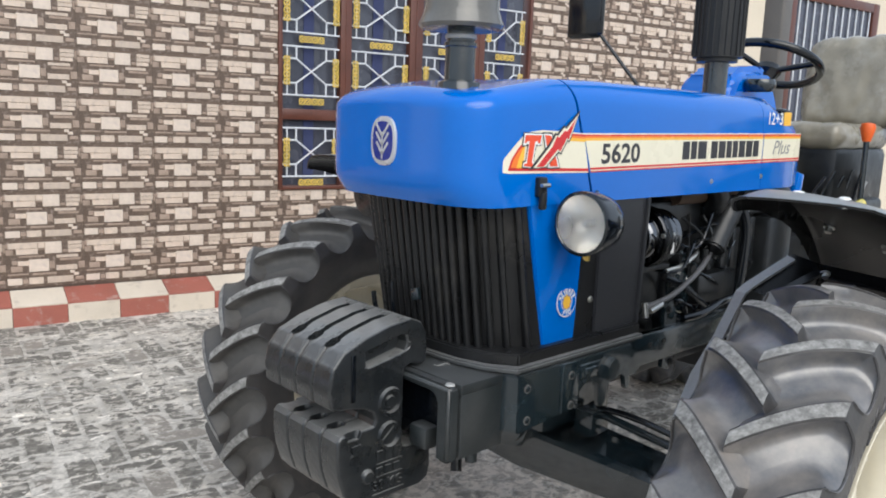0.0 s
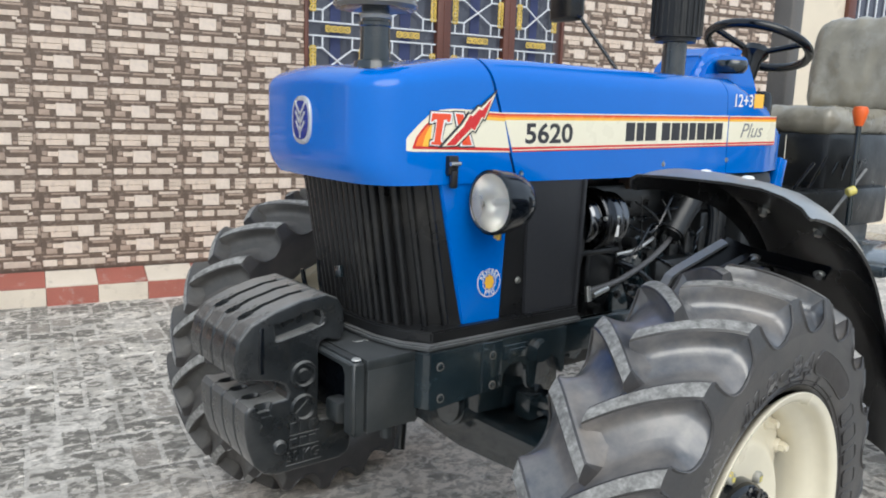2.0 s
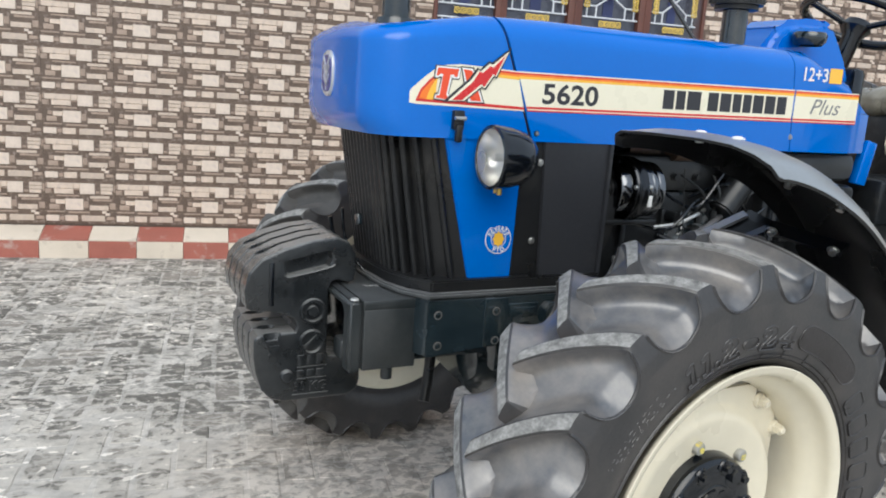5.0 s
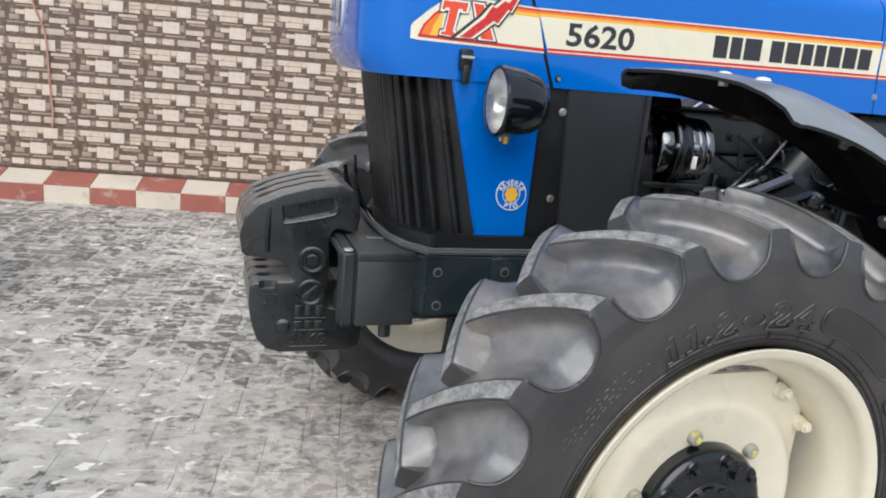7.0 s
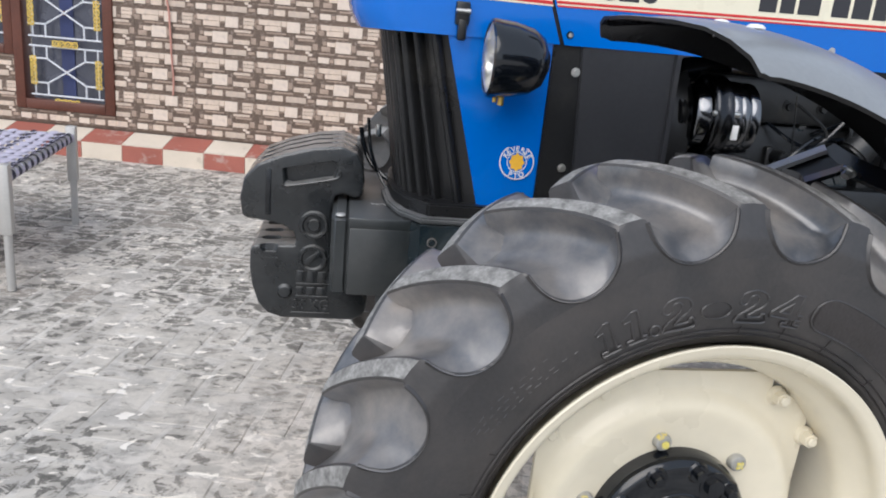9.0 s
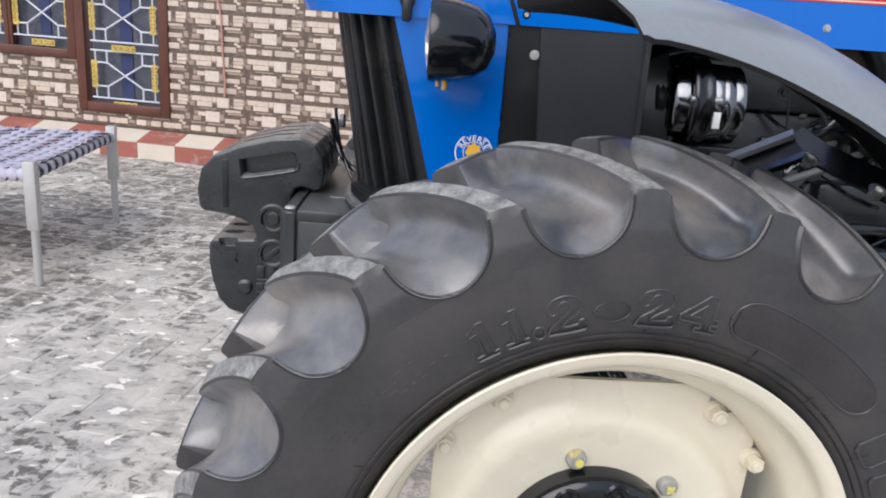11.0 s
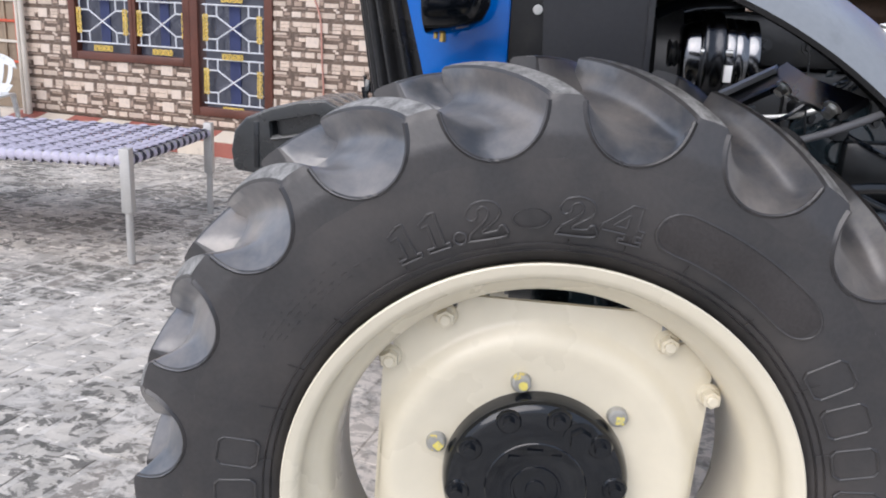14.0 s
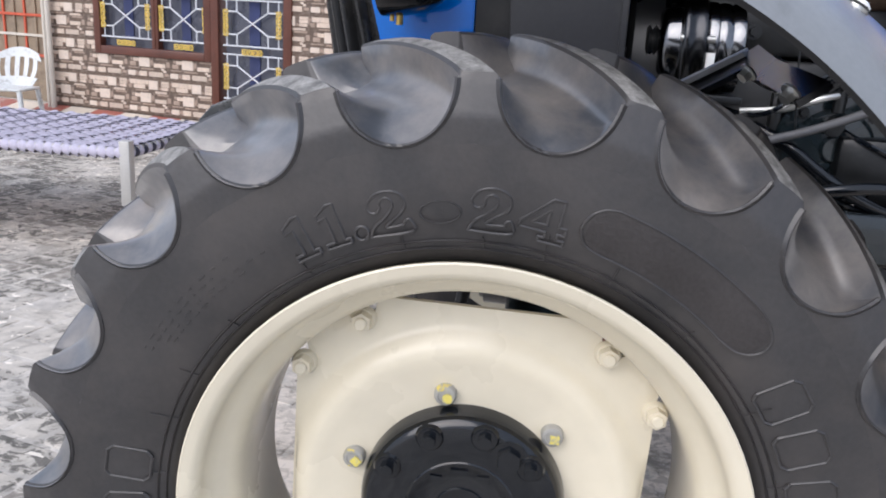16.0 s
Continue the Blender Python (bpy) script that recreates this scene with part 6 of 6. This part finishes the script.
part("flange", lathe([(0.04, 0.0405), (0.083, 0.0405), (0.087, 0.044), (0.088, 0.05), (0.0863, 0.053), (0.0863, 0.066), (0.088, 0.07), (0.087, 0.078), (0.083, 0.081), (0.04, 0.081)], 56, AX), ALUDARK, alt, "dull grey flange")
part("drum", lathe([(0.05, 0.0812), (0.075, 0.0812), (0.0775, 0.085), (0.0775, 0.098), (0.075, 0.1), (0.075, 0.103), (0.0765, 0.105), (0.0765, 0.118), (0.074, 0.121), (0.074, 0.124), (0.0755, 0.126), (0.075, 0.142), (0.064, 0.1465), (0, 0.147)], 56, AX), ALU, alt)
part("alternator_pulley", lathe([(0, -0.016), (0.03, -0.016), (0.036, -0.012), (0.03, -0.006), (0.036, 0.0), (0.03, 0.006), (0, 0.006)], 32, AX), ENGINE, alt)
part("paper_label", box(0.254, 0.268, -0.2445, -0.2405, 1.02, 1.05, 0.0005), WHITE, alt, "white paper label")
for k in range(3):
    a = radians(20 + 120 * k)
    part("through_bolt", rod(AX @ Vector((0.079 * math.cos(a), 0.079 * math.sin(a), 0.036)), AX @ Vector((0.079 * math.cos(a), 0.079 * math.sin(a), 0.093)), 0.006, seg=10, bevel=0.001), STEEL, alt)
part("alternator_arm", box(0.16, 0.33, -0.2, -0.18, 0.965, 0.98, 0.004), ENGINE, alt)
part("fan_belt", tube([(0.165, -0.16, 1.093), (0.165, -0.02, 1.0), (0.165, 0.02, 0.8), (0.165, -0.06, 0.78), (0.165, -0.12, 0.9), (0.165, -0.192, 1.05)], 0.007, 8), GLOSS, eng)
part("fan_shroud", lathe([(0.19, 0), (0.2, 0.01), (0.2, 0.06), (0.195, 0.06), (0.195, 0.012)], 48, pose(0.125, 0, 1.0, 0, 90, 0)), GRILLE, eng)
part("coolant_hose", tube([(0.13, -0.13, 1.12), (0.2, -0.1, 1.15), (0.3, -0.06, 1.16)], 0.026, 14), GLOSS, eng)
part("fuel_filter", rod((0.555, -0.205, 1.0), (0.665, -0.2, 1.13), 0.038, seg=28, bevel=0.006), ENGINE, eng, "black filter canister, tilted")
part("filter_head", box(0.62, 0.76, -0.22, -0.16, 1.13, 1.155, 0.006), ENGINE, eng)
part("injection_pump", box(0.50, 0.74, -0.205, -0.13, 0.83, 0.925, 0.012), ENGINE, eng)
for k in range(4):
    part("pump_outlet", rod((0.49 + 0.055 * k, -0.19, 0.965), (0.49 + 0.055 * k, -0.19, 1.0), 0.011, seg=12), ENGINE, eng)
    part("fuel_line", tube([(0.49 + 0.055 * k, -0.19, 1.0), (0.48 + 0.06 * k, -0.21, 1.05), (0.42 + 0.12 * k, -0.175, 1.1)], 0.004, 6), ENGINE, eng)
part("grey_pipe", tube([(0.2, -0.215, 0.872), (0.30, -0.226, 0.89), (0.42, -0.22, 0.925), (0.50, -0.21, 0.955), (0.57, -0.195, 0.985), (0.61, -0.18, 1.0)], 0.008, 10), material("grey_hose", (0.1, 0.1, 0.105), 0.4, vary=0.15, bump=0.05), eng, "grey hose")
part("oil_filter", rod((0.40, -0.13, 0.80), (0.40, -0.215, 0.77), 0.042, seg=28, bevel=0.008), GLOSS, eng)
m = Matrix.Translation((0, -0.205, 0)) @ SIDE
part("side_plate", slab([(0.05, 0.80), (0.05, 0.735), (0.075, 0.715), (0.095, 0.735), (0.115, 0.732), (0.118, 0.70), (0.15, 0.69), (0.17, 0.71), (0.175, 0.745), (0.30, 0.735), (0.31, 0.80)], 0.024, m, 0.004), CAST, eng)
part("bracket_plate", slab([(0.29, 0.86), (0.33, 0.88), (0.36, 0.83), (0.37, 0.70), (0.34, 0.665), (0.30, 0.68)], 0.014, m, 0.003), CAST, eng)
for x, z in ((0.31, 0.85), (0.345, 0.69), (0.2, 0.77), (0.27, 0.77)):
    part("plate_bolt", bolt((x, -0.229 if x < 0.29 else -0.219, z), (0, -1, 0), 0.008, 0.008), ENGINE, eng)
case = part("gear_case", lathe([(0, 0.03), (0.02, 0.031), (0.026, 0.022), (0.062, 0.02), (0.07, 0.012), (0.095, 0.011), (0.1, 0.006), (0.1, 0)], 40, Matrix.Translation((0.50, -0.15, 0.9)) @ SIDE), CAST, eng)
for k in range(8):
    a = 2 * math.pi * k / 8
    part("case_bolt", bolt((0.50 + 0.083 * math.cos(a), -0.161, 0.9 + 0.083 * math.sin(a)), (0, -1, 0), 0.007, 0.008), ENGINE, case)
for k, (x, z, h) in enumerate(((0.63, 0.86, 0.14), (0.69, 0.88, 0.12), (0.78, 0.85, 0.2), (0.86, 0.9, 0.18))):
    part("engine_pad", box(x - 0.024, x + 0.024, -0.172 - 0.012 * (k % 2), -0.13, z, z + h, 0.008), ENGINE, eng)
    part("engine_bolt", bolt((x, -0.172 - 0.012 * (k % 2), z + 0.03), (0, -1, 0), 0.008, 0.008), NUTGREY if k == 1 else ENGINE, eng)
part("filter_bracket", slab([(0.56, 1.12), (0.70, 1.16), (0.72, 1.14), (0.70, 1.04), (0.66, 1.0), (0.62, 1.06)], 0.01, Matrix.Translation((0, -0.155, 0)) @ SIDE, 0.002), CAST, eng)
part("black_hose", tube([(0.74, -0.2, 0.78), (0.745, -0.215, 0.92), (0.75, -0.215, 1.05), (0.72, -0.2, 1.13), (0.66, -0.17, 1.15)], 0.016, 12), GLOSS, eng)
part("black_hose", tube([(0.36, -0.17, 0.93), (0.42, -0.2, 0.9), (0.50, -0.215, 0.845), (0.6, -0.21, 0.80), (0.72, -0.2, 0.79)], 0.011, 10), GLOSS, eng)
part("steel_pipe", tube([(0.33, -0.19, 0.955), (0.40, -0.2, 0.965), (0.47, -0.2, 0.99), (0.53, -0.17, 1.0)], 0.006, 8), STEEL, eng, "thin bright steel pipe")
part("starter_motor", rod((0.74, -0.2, 0.72), (0.98, -0.2, 0.72), 0.05, seg=24, bevel=0.008), ENGINE, eng)
part("bright_fitting", rod((0.2, -0.228, 0.862), (0.255, -0.23, 0.876), 0.008, seg=10), STEEL, eng)
part("bright_fitting", rod((0.19, -0.215, 0.885), (0.19, -0.222, 0.845), 0.009, seg=14), STEEL, eng)
part("crank_ring", lathe([(0.022, 0), (0.034, 0), (0.036, 0.012), (0.022, 0.012)], 28, Matrix.Translation((0.50, -0.12, 1.034)) @ SIDE, closed=True), BLACK, eng)
part("crank_ring", lathe([(0, 0.004), (0.014, 0.004), (0.015, 0.0)], 18, Matrix.Translation((0.50, -0.115, 1.034)) @ SIDE), BLACK, eng)
part("port_neck", rod((0.50, -0.06, 1.034), (0.50, -0.12, 1.034), 0.03, seg=24), ENGINE, eng)
part("dipstick", rod((0.40, -0.21, 1.12), (0.422, -0.21, 0.93), 0.0018, seg=8), ENGINE, eng)
rng = random.Random(11)
for k in range(16):
    x, z = rng.uniform(0.22, 0.9), rng.uniform(0.72, 0.98)
    part("small_fitting", rod((x, -0.13, z), (x + rng.uniform(-0.01, 0.01), -0.13 - rng.uniform(0.02, 0.06), z), rng.uniform(0.008, 0.02), seg=10, bevel=0.002), ENGINE, eng)
for k in range(7):
    x, z = rng.uniform(0.22, 0.5), rng.uniform(0.75, 1.1)
    part("wire", tube([(x, -0.14, z), (x + 0.08, -0.2 - 0.03 * rng.random(), z + rng.uniform(-0.06, 0.06)), (x + 0.2, -0.19, z + rng.uniform(-0.08, 0.08)), (x + 0.34, -0.15, z + rng.uniform(-0.05, 0.08))], 0.0045, 6), GLOSS, eng)
part("hydraulic_pipe", tube([(0.36, -0.24, 0.82), (0.44, -0.26, 0.832), (0.55, -0.26, 0.85), (0.7, -0.23, 0.84)], 0.011, 10), GLOSS, eng)
gear = part("gearbox", box(0.98, 1.9, -0.2, 0.2, 0.5, 1.0, 0.03), ENGINE, tractor, "black gearbox housing")
part("clutch_housing", box(0.92, 1.1, -0.22, 0.22, 0.5, 1.08, 0.02), ENGINE, gear)
part("fuel_tank", box(0.74, 1.1, -0.21, 0.21, 1.09, 1.18, 0.03), material("tank_plastic", (0.04, 0.043, 0.046), 0.35, vary=0.2, bump=0.05), tractor, "dark grey tank under the hood")
part("tank_bracket", box(1.12, 1.17, -0.2, -0.17, 1.08, 1.22, 0.006, m=Matrix.Translation((1.145, 0, 1.09)) @ pose(0, 0, 0, 0, 12, 0) @ Matrix.Translation((-1.145, 0, -1.09))), BLUE, tractor, "blue bracket")

# -- driver's place --
part("dash_cowl", slab([(0.74, 1.46), (0.77, 1.52), (0.81, 1.555), (0.89, 1.572), (1.0, 1.575), (1.03, 1.565), (1.1, 1.475), (1.14, 1.40), (1.10, 1.30), (0.68, 1.40)], 0.2, Matrix.Translation((0, 0.08, 0)) @ SIDE, 0.03, 3), BLUE, tractor, "blue instrument cowl")
part("filler_cap", lathe([(0, 0.04), (0.045, 0.038), (0.05, 0.03), (0.048, 0.012), (0.038, 0.0)], 28, Matrix.Translation((0.86, -0.16, 1.485))), BLACK, tractor, "black filler cap")
part("dash_face", box(1.10, 1.16, -0.15, 0.15, 1.2, 1.44, 0.02), GLOSS, tractor)
SW = Matrix.Translation((1.297, 0.018, 1.607)) @ pose(0, 0, 0, 0, 22, 0)
wheel = part("steering_wheel", lathe([(0.178 + 0.016 * math.cos(a), 0.016 * math.sin(a)) for a in [2 * math.pi * i / 10 for i in range(10)]], 56, SW, closed=True), GLOSS, tractor, "black steering wheel")
for k in range(3):
    a = radians(30 + 120 * k)
    part("spoke", rod(SW @ Vector((0, 0, -0.03)), SW @ Vector((0.178 * math.cos(a), 0.178 * math.sin(a), 0)), 0.011, seg=10), GLOSS, wheel)
part("steering_hub", lathe([(0, 0.0), (0.04, -0.005), (0.05, -0.03), (0.03, -0.06), (0.025, -0.4), (0, -0.4)], 24, SW), GLOSS, wheel)


def cushion(x0, x1, y0, y1, z0, z1, r, lean=0.0):
    bm = bmesh.new()
    bmesh.ops.create_cube(bm, size=1)
    bmesh.ops.subdivide_edges(bm, edges=bm.edges[:], cuts=30, use_grid_fill=True)
    half, mid = Vector(((x1 - x0) / 2, (y1 - y0) / 2, (z1 - z0) / 2)), Vector(((x0 + x1) / 2, (y0 + y1) / 2, (z0 + z1) / 2))
    for v in bm.verts:
        p = Vector([c * 2 * h for c, h in zip(v.co, half)])
        q = Vector([max(r - h, min(h - r, c)) for c, h in zip(p, half)])
        v.co = mid + q + (p - q).normalized() * r
    bm.normal_update()
    for v in bm.verts:
        q = v.co
        fold = noise.noise(Vector((q.x * 5, q.y * 26 + 3 * q.z, q.z * 7))) + 0.5 * noise.noise(Vector((q.x * 14, q.y * 55 + 16 * q.z, q.z * 20)))
        v.co = q + v.normal * 0.010 * fold
        v.co.x += lean * (v.co.z - z0)
    return bm


seat = part("seat_back", cushion(1.93, 2.07, -0.36, 0.17, 1.39, 1.78, 0.06, 0.16), VINYL, tractor, "grey seat in a wrinkled clear plastic cover")
part("seat_cushion", cushion(1.48, 2.05, -0.2, 0.2, 1.30, 1.40, 0.045), VINYL, tractor, "grey seat cushion")
part("seat_base", box(1.5, 2.05, -0.19, 0.19, 1.0, 1.31, 0.03), ENGINE, tractor)
lever = part("gear_lever", rod((1.492, -0.293, 0.98), (1.48, -0.293, 1.35), 0.010, seg=12), BLACK, tractor, "lever with an orange knob")
part("knob", lathe([(0, 0.07), (0.022, 0.066), (0.027, 0.05), (0.02, 0.02), (0.014, 0.0), (0, 0)], 20, Matrix.Translation((1.48, -0.293, 1.335))), ORANGE, lever, "orange plastic knob")
part("platform", box(1.2, 2.0, -0.55, 0.55, 0.86, 0.9, 0.01), CAST, tractor)
part("control_box", box(1.22, 1.98, -0.22, -0.02, 0.95, 1.10, 0.02), ENGINE, tractor)
part("yellow_cap", rod((1.44, -0.30, 1.1), (1.465, -0.315, 1.112), 0.016, seg=14, bevel=0.003), YELLOWMARK, tractor, "yellow cap")
part("pedal_rod", rod((1.3, -0.3, 1.0), (1.75, -0.22, 1.17), 0.006, seg=10), NUTGREY, tractor)
part("paper_card", box(-0.06, 0.06, -0.001, 0.001, -0.05, 0.05, 0, m=Matrix.Translation((1.5, -0.02, 1.222)) @ pose(0, 0, 0, 0, 25, 30)), material("paper_card", (0.7, 0.66, 0.55), 0.7, vary=0.08, bump=0.05), tractor, "cream paper card", smooth=0)
for k in range(5):
    part("control_lever", rod((1.35 + 0.09 * k, -0.15 - 0.01 * k, 1.1), (1.38 + 0.09 * k, -0.2, 1.2 + 0.02 * (k % 2)), 0.006, seg=8), GLOSS, tractor)
part("roll_bar_post", box(2.2, 2.3, 0.39, 0.49, 0.88, 2.7, 0.012, 3), POSTGREY, tractor, "dull grey upright roll bar post")
mirror = part("mirror", box(0.80, 0.84, 0.44, 0.60, 1.68, 1.92, 0.02, 3), GLOSS, tractor, "black rear-view mirror on a thin arm")
part("mirror_arm", rod((0.86, 0.235, 1.44), (0.81, 0.5, 1.75), 0.007, seg=10), GLOSS, mirror)
part("side_indicator", lathe([(0, -0.06), (0.012, -0.05), (0.018, 0), (0.012, 0.05), (0, 0.06)], 18, Matrix.Translation((-0.30, 0.36, 1.27)) @ pose(0, 0, 0, 90, 0, 20)), GLOSS, tractor)
part("loose_cable", tube([(-0.485, 0.05, 0.975), (-0.475, 0.05, 0.9), (-0.45, 0.03, 0.84), (-0.425, 0.0, 0.812), (-0.40, -0.02, 0.808)], 0.004, 8), GLOSS, tractor)
part("loose_cable", tube([(-0.50, 0.1, 0.945), (-0.49, 0.1, 0.9), (-0.47, 0.08, 0.86), (-0.43, 0.05, 0.83)], 0.006, 8), GLOSS, tractor)

# ---- string cot with steel legs ----
COT = pose(-1.863, 1.38, 0, 0, 0, 5.0)
cot = empty("string_cot", COT, "steel cot strung with lavender and dark woven straps", "cot")
CL, CWD, CZ = 1.95, 1.03, 0.50
for x, y in ((0, 0), (0, CWD), (-CL, 0), (-CL, CWD)):
    leg = part("leg", box(x - 0.024, x + 0.024, y - 0.024, y + 0.024, 0.24, CZ + 0.025, 0.006), COTSTEEL, cot)
    part("leg_foot", rod((x, y, 0.0), (x, y, 0.26), 0.017, seg=16, bevel=0.003), COTSTEEL, leg)
for y in (0, CWD):
    part("rail", rod((-CL, y, CZ - 0.03), (0, y, CZ - 0.03), 0.019, seg=14), COTSTEEL, cot)
for x in (0, -CL):
    part("rail", rod((x, 0, CZ - 0.03), (x, CWD, CZ - 0.03), 0.019, seg=14), COTSTEEL, cot)


def strap(points, w, up, t=0.003):
    bm = bmesh.new()
    rows = []
    for i, p in enumerate(points):
        d = (points[min(i + 1, len(points) - 1)] - points[max(i - 1, 0)]).normalized()
        s = d.cross(up).normalized()
        n = s.cross(d)
        rows.append([bm.verts.new(p + s * a * w / 2 + n * b * t) for a, b in ((-1, 0), (0, 1), (1, 0), (0, -1))])
    for p, q in zip(rows, rows[1:]):
        for k in range(4):
            bm.faces.new([p[k], p[(k + 1) % 4], q[(k + 1) % 4], q[k]])
    return bm


NL, NC = 22, 40
Z = Vector((0, 0, 1))
for i in range(NL):
    y = 0.03 + (CWD - 0.06) * i / (NL - 1)
    pts = [Vector((-CL * k / (NC * 2), y, CZ - 0.012 - 0.012 * math.sin(math.pi * i / NL) + 0.005 * math.cos(math.pi * (k / 2 + i)))) for k in range(NC * 2 + 1)]
    part("strap", strap(pts, 0.04, Z), WEAVE, cot)
for j in range(NC):
    x = -0.03 - (CL - 0.06) * j / (NC - 1)
    pts = [Vector((x, CWD * k / (NL * 2), CZ - 0.012 - 0.012 * math.sin(math.pi * k / NL / 2) - 0.005 * math.cos(math.pi * (k / 2 + j)))) for k in range(NL * 2 + 1)]
    part("cross_strap", strap(pts, 0.041 if j % 3 else 0.024, Z), WEAVE if j % 3 else WEAVEDARK, cot)


def wrap(c, axis, r, mat):
    m = Matrix.Translation(c) @ axis.to_track_quat("Z", "Y").to_matrix().to_4x4() @ pose(0, 0, 0, 24, 0, 0)
    part("edge_wrap", lathe([(r, -0.021), (r + 0.003, -0.016), (r + 0.0042, 0), (r + 0.003, 0.016), (r, 0.021)], 14, m), mat, cot)


for j in range(48):
    wrap((-0.025 - 0.04 * j, 0, CZ - 0.032), Vector((1, 0, 0)), 0.021, WEAVE)
for j in range(25):
    wrap((0, 0.025 + 0.04 * j, CZ - 0.03), Vector((0, 1, 0)), 0.019, WEAVEDARK if j % 2 else WEAVE)

# ---- plastic chair by the wall corner ----
chair = empty("plastic_chair", WALL @ pose(-4.25, -0.6, 0, 0, 0, 25) @ Matrix.Scale(0.86, 4), "white moulded plastic chair with a pierced back", "chair")
bm = bmesh.new()
rows = []
for k in range(9):
    t = k / 8
    rows.append([bm.verts.new(((-0.21 + 0.42 * i / 10) * (0.6 + 0.5 * math.sin(math.pi * (0.08 + 0.72 * t))), 0.19 + 0.05 * (1 - ((i - 5) / 5) ** 2) + 0.13 * t, 0.44 + 0.38 * t * (1 - 0.16 * ((i - 5) / 5) ** 2))) for i in range(11)])
for k in range(8):
    for i in range(10):
        if not (2 <= k <= 5 and i % 2 == 1):
            bm.faces.new([rows[k][i], rows[k][i + 1], rows[k + 1][i + 1], rows[k + 1][i]])
ex = bmesh.ops.extrude_face_region(bm, geom=bm.faces[:])
bmesh.ops.translate(bm, verts=[v for v in ex["geom"] if isinstance(v, bmesh.types.BMVert)], vec=(0, 0.012, 0))
part("backrest", bm, CHAIRWHITE, chair)
part("seat", box(-0.23, 0.23, -0.22, 0.22, 0.42, 0.445, 0.012, 3), CHAIRWHITE, chair)
for sx in (-1, 1):
    part("leg", rod((sx * 0.24, -0.23, 0), (sx * 0.2, -0.19, 0.43), 0.02, 0.026, 12), CHAIRWHITE, chair)
    part("leg", rod((sx * 0.24, 0.27, 0), (sx * 0.2, 0.2, 0.44), 0.02, 0.026, 12), CHAIRWHITE, chair)

# ---- pipes, cord, lattice by the corner ----
for k, u in enumerate((-4.37, -4.32)):
    p = tagged(link("drain_pipe", rod((0, 0, 0.02), (0, 0, 3.4), 0.024 if k else 0.018, seg=18), PIPE), "dull upright pipe against the house corner", "pipe", "corner pipes")
    p.matrix_basis = WALL @ pose(u, -0.06, 0)
cord = tagged(link("hanging_cord", tube([(-1.375, -0.02, 0.5), (-1.37, -0.022, 0.62), (-1.385, -0.02, 0.8), (-1.392, -0.022, 0.98), (-1.41, -0.02, 1.16), (-1.47, -0.022, 1.32), (-1.5, -0.02, 1.5), (-1.52, -0.022, 2.2)], 0.007, 8), CORD), "thin pinkish cord hanging down the tiled wall", "cord")
cord.matrix_basis = WALL.copy()
lat = empty("lattice_screen", WALL @ pose(-6.1, 1.3, 0), "tan screen with an orange-red lattice", "screen")
part("screen_panel", box(-0.9, 1.2, 0, 0.05, 0.0, 2.6, 0.01), SCREENTAN, lat)
for k in range(13):
    part("lattice_bar", box(-0.85 + 0.16 * k, -0.82 + 0.16 * k, -0.02, 0.0, 0.55, 2.5, 0.004, 1), REDGRID if k % 2 else SCREENTAN, lat)
for k in range(9):
    part("lattice_rail", box(-0.88, 1.18, -0.028, -0.004, 0.5 + 0.22 * k, 0.53 + 0.22 * k, 0.004, 1), PIPE if k % 2 else REDGRID, lat)
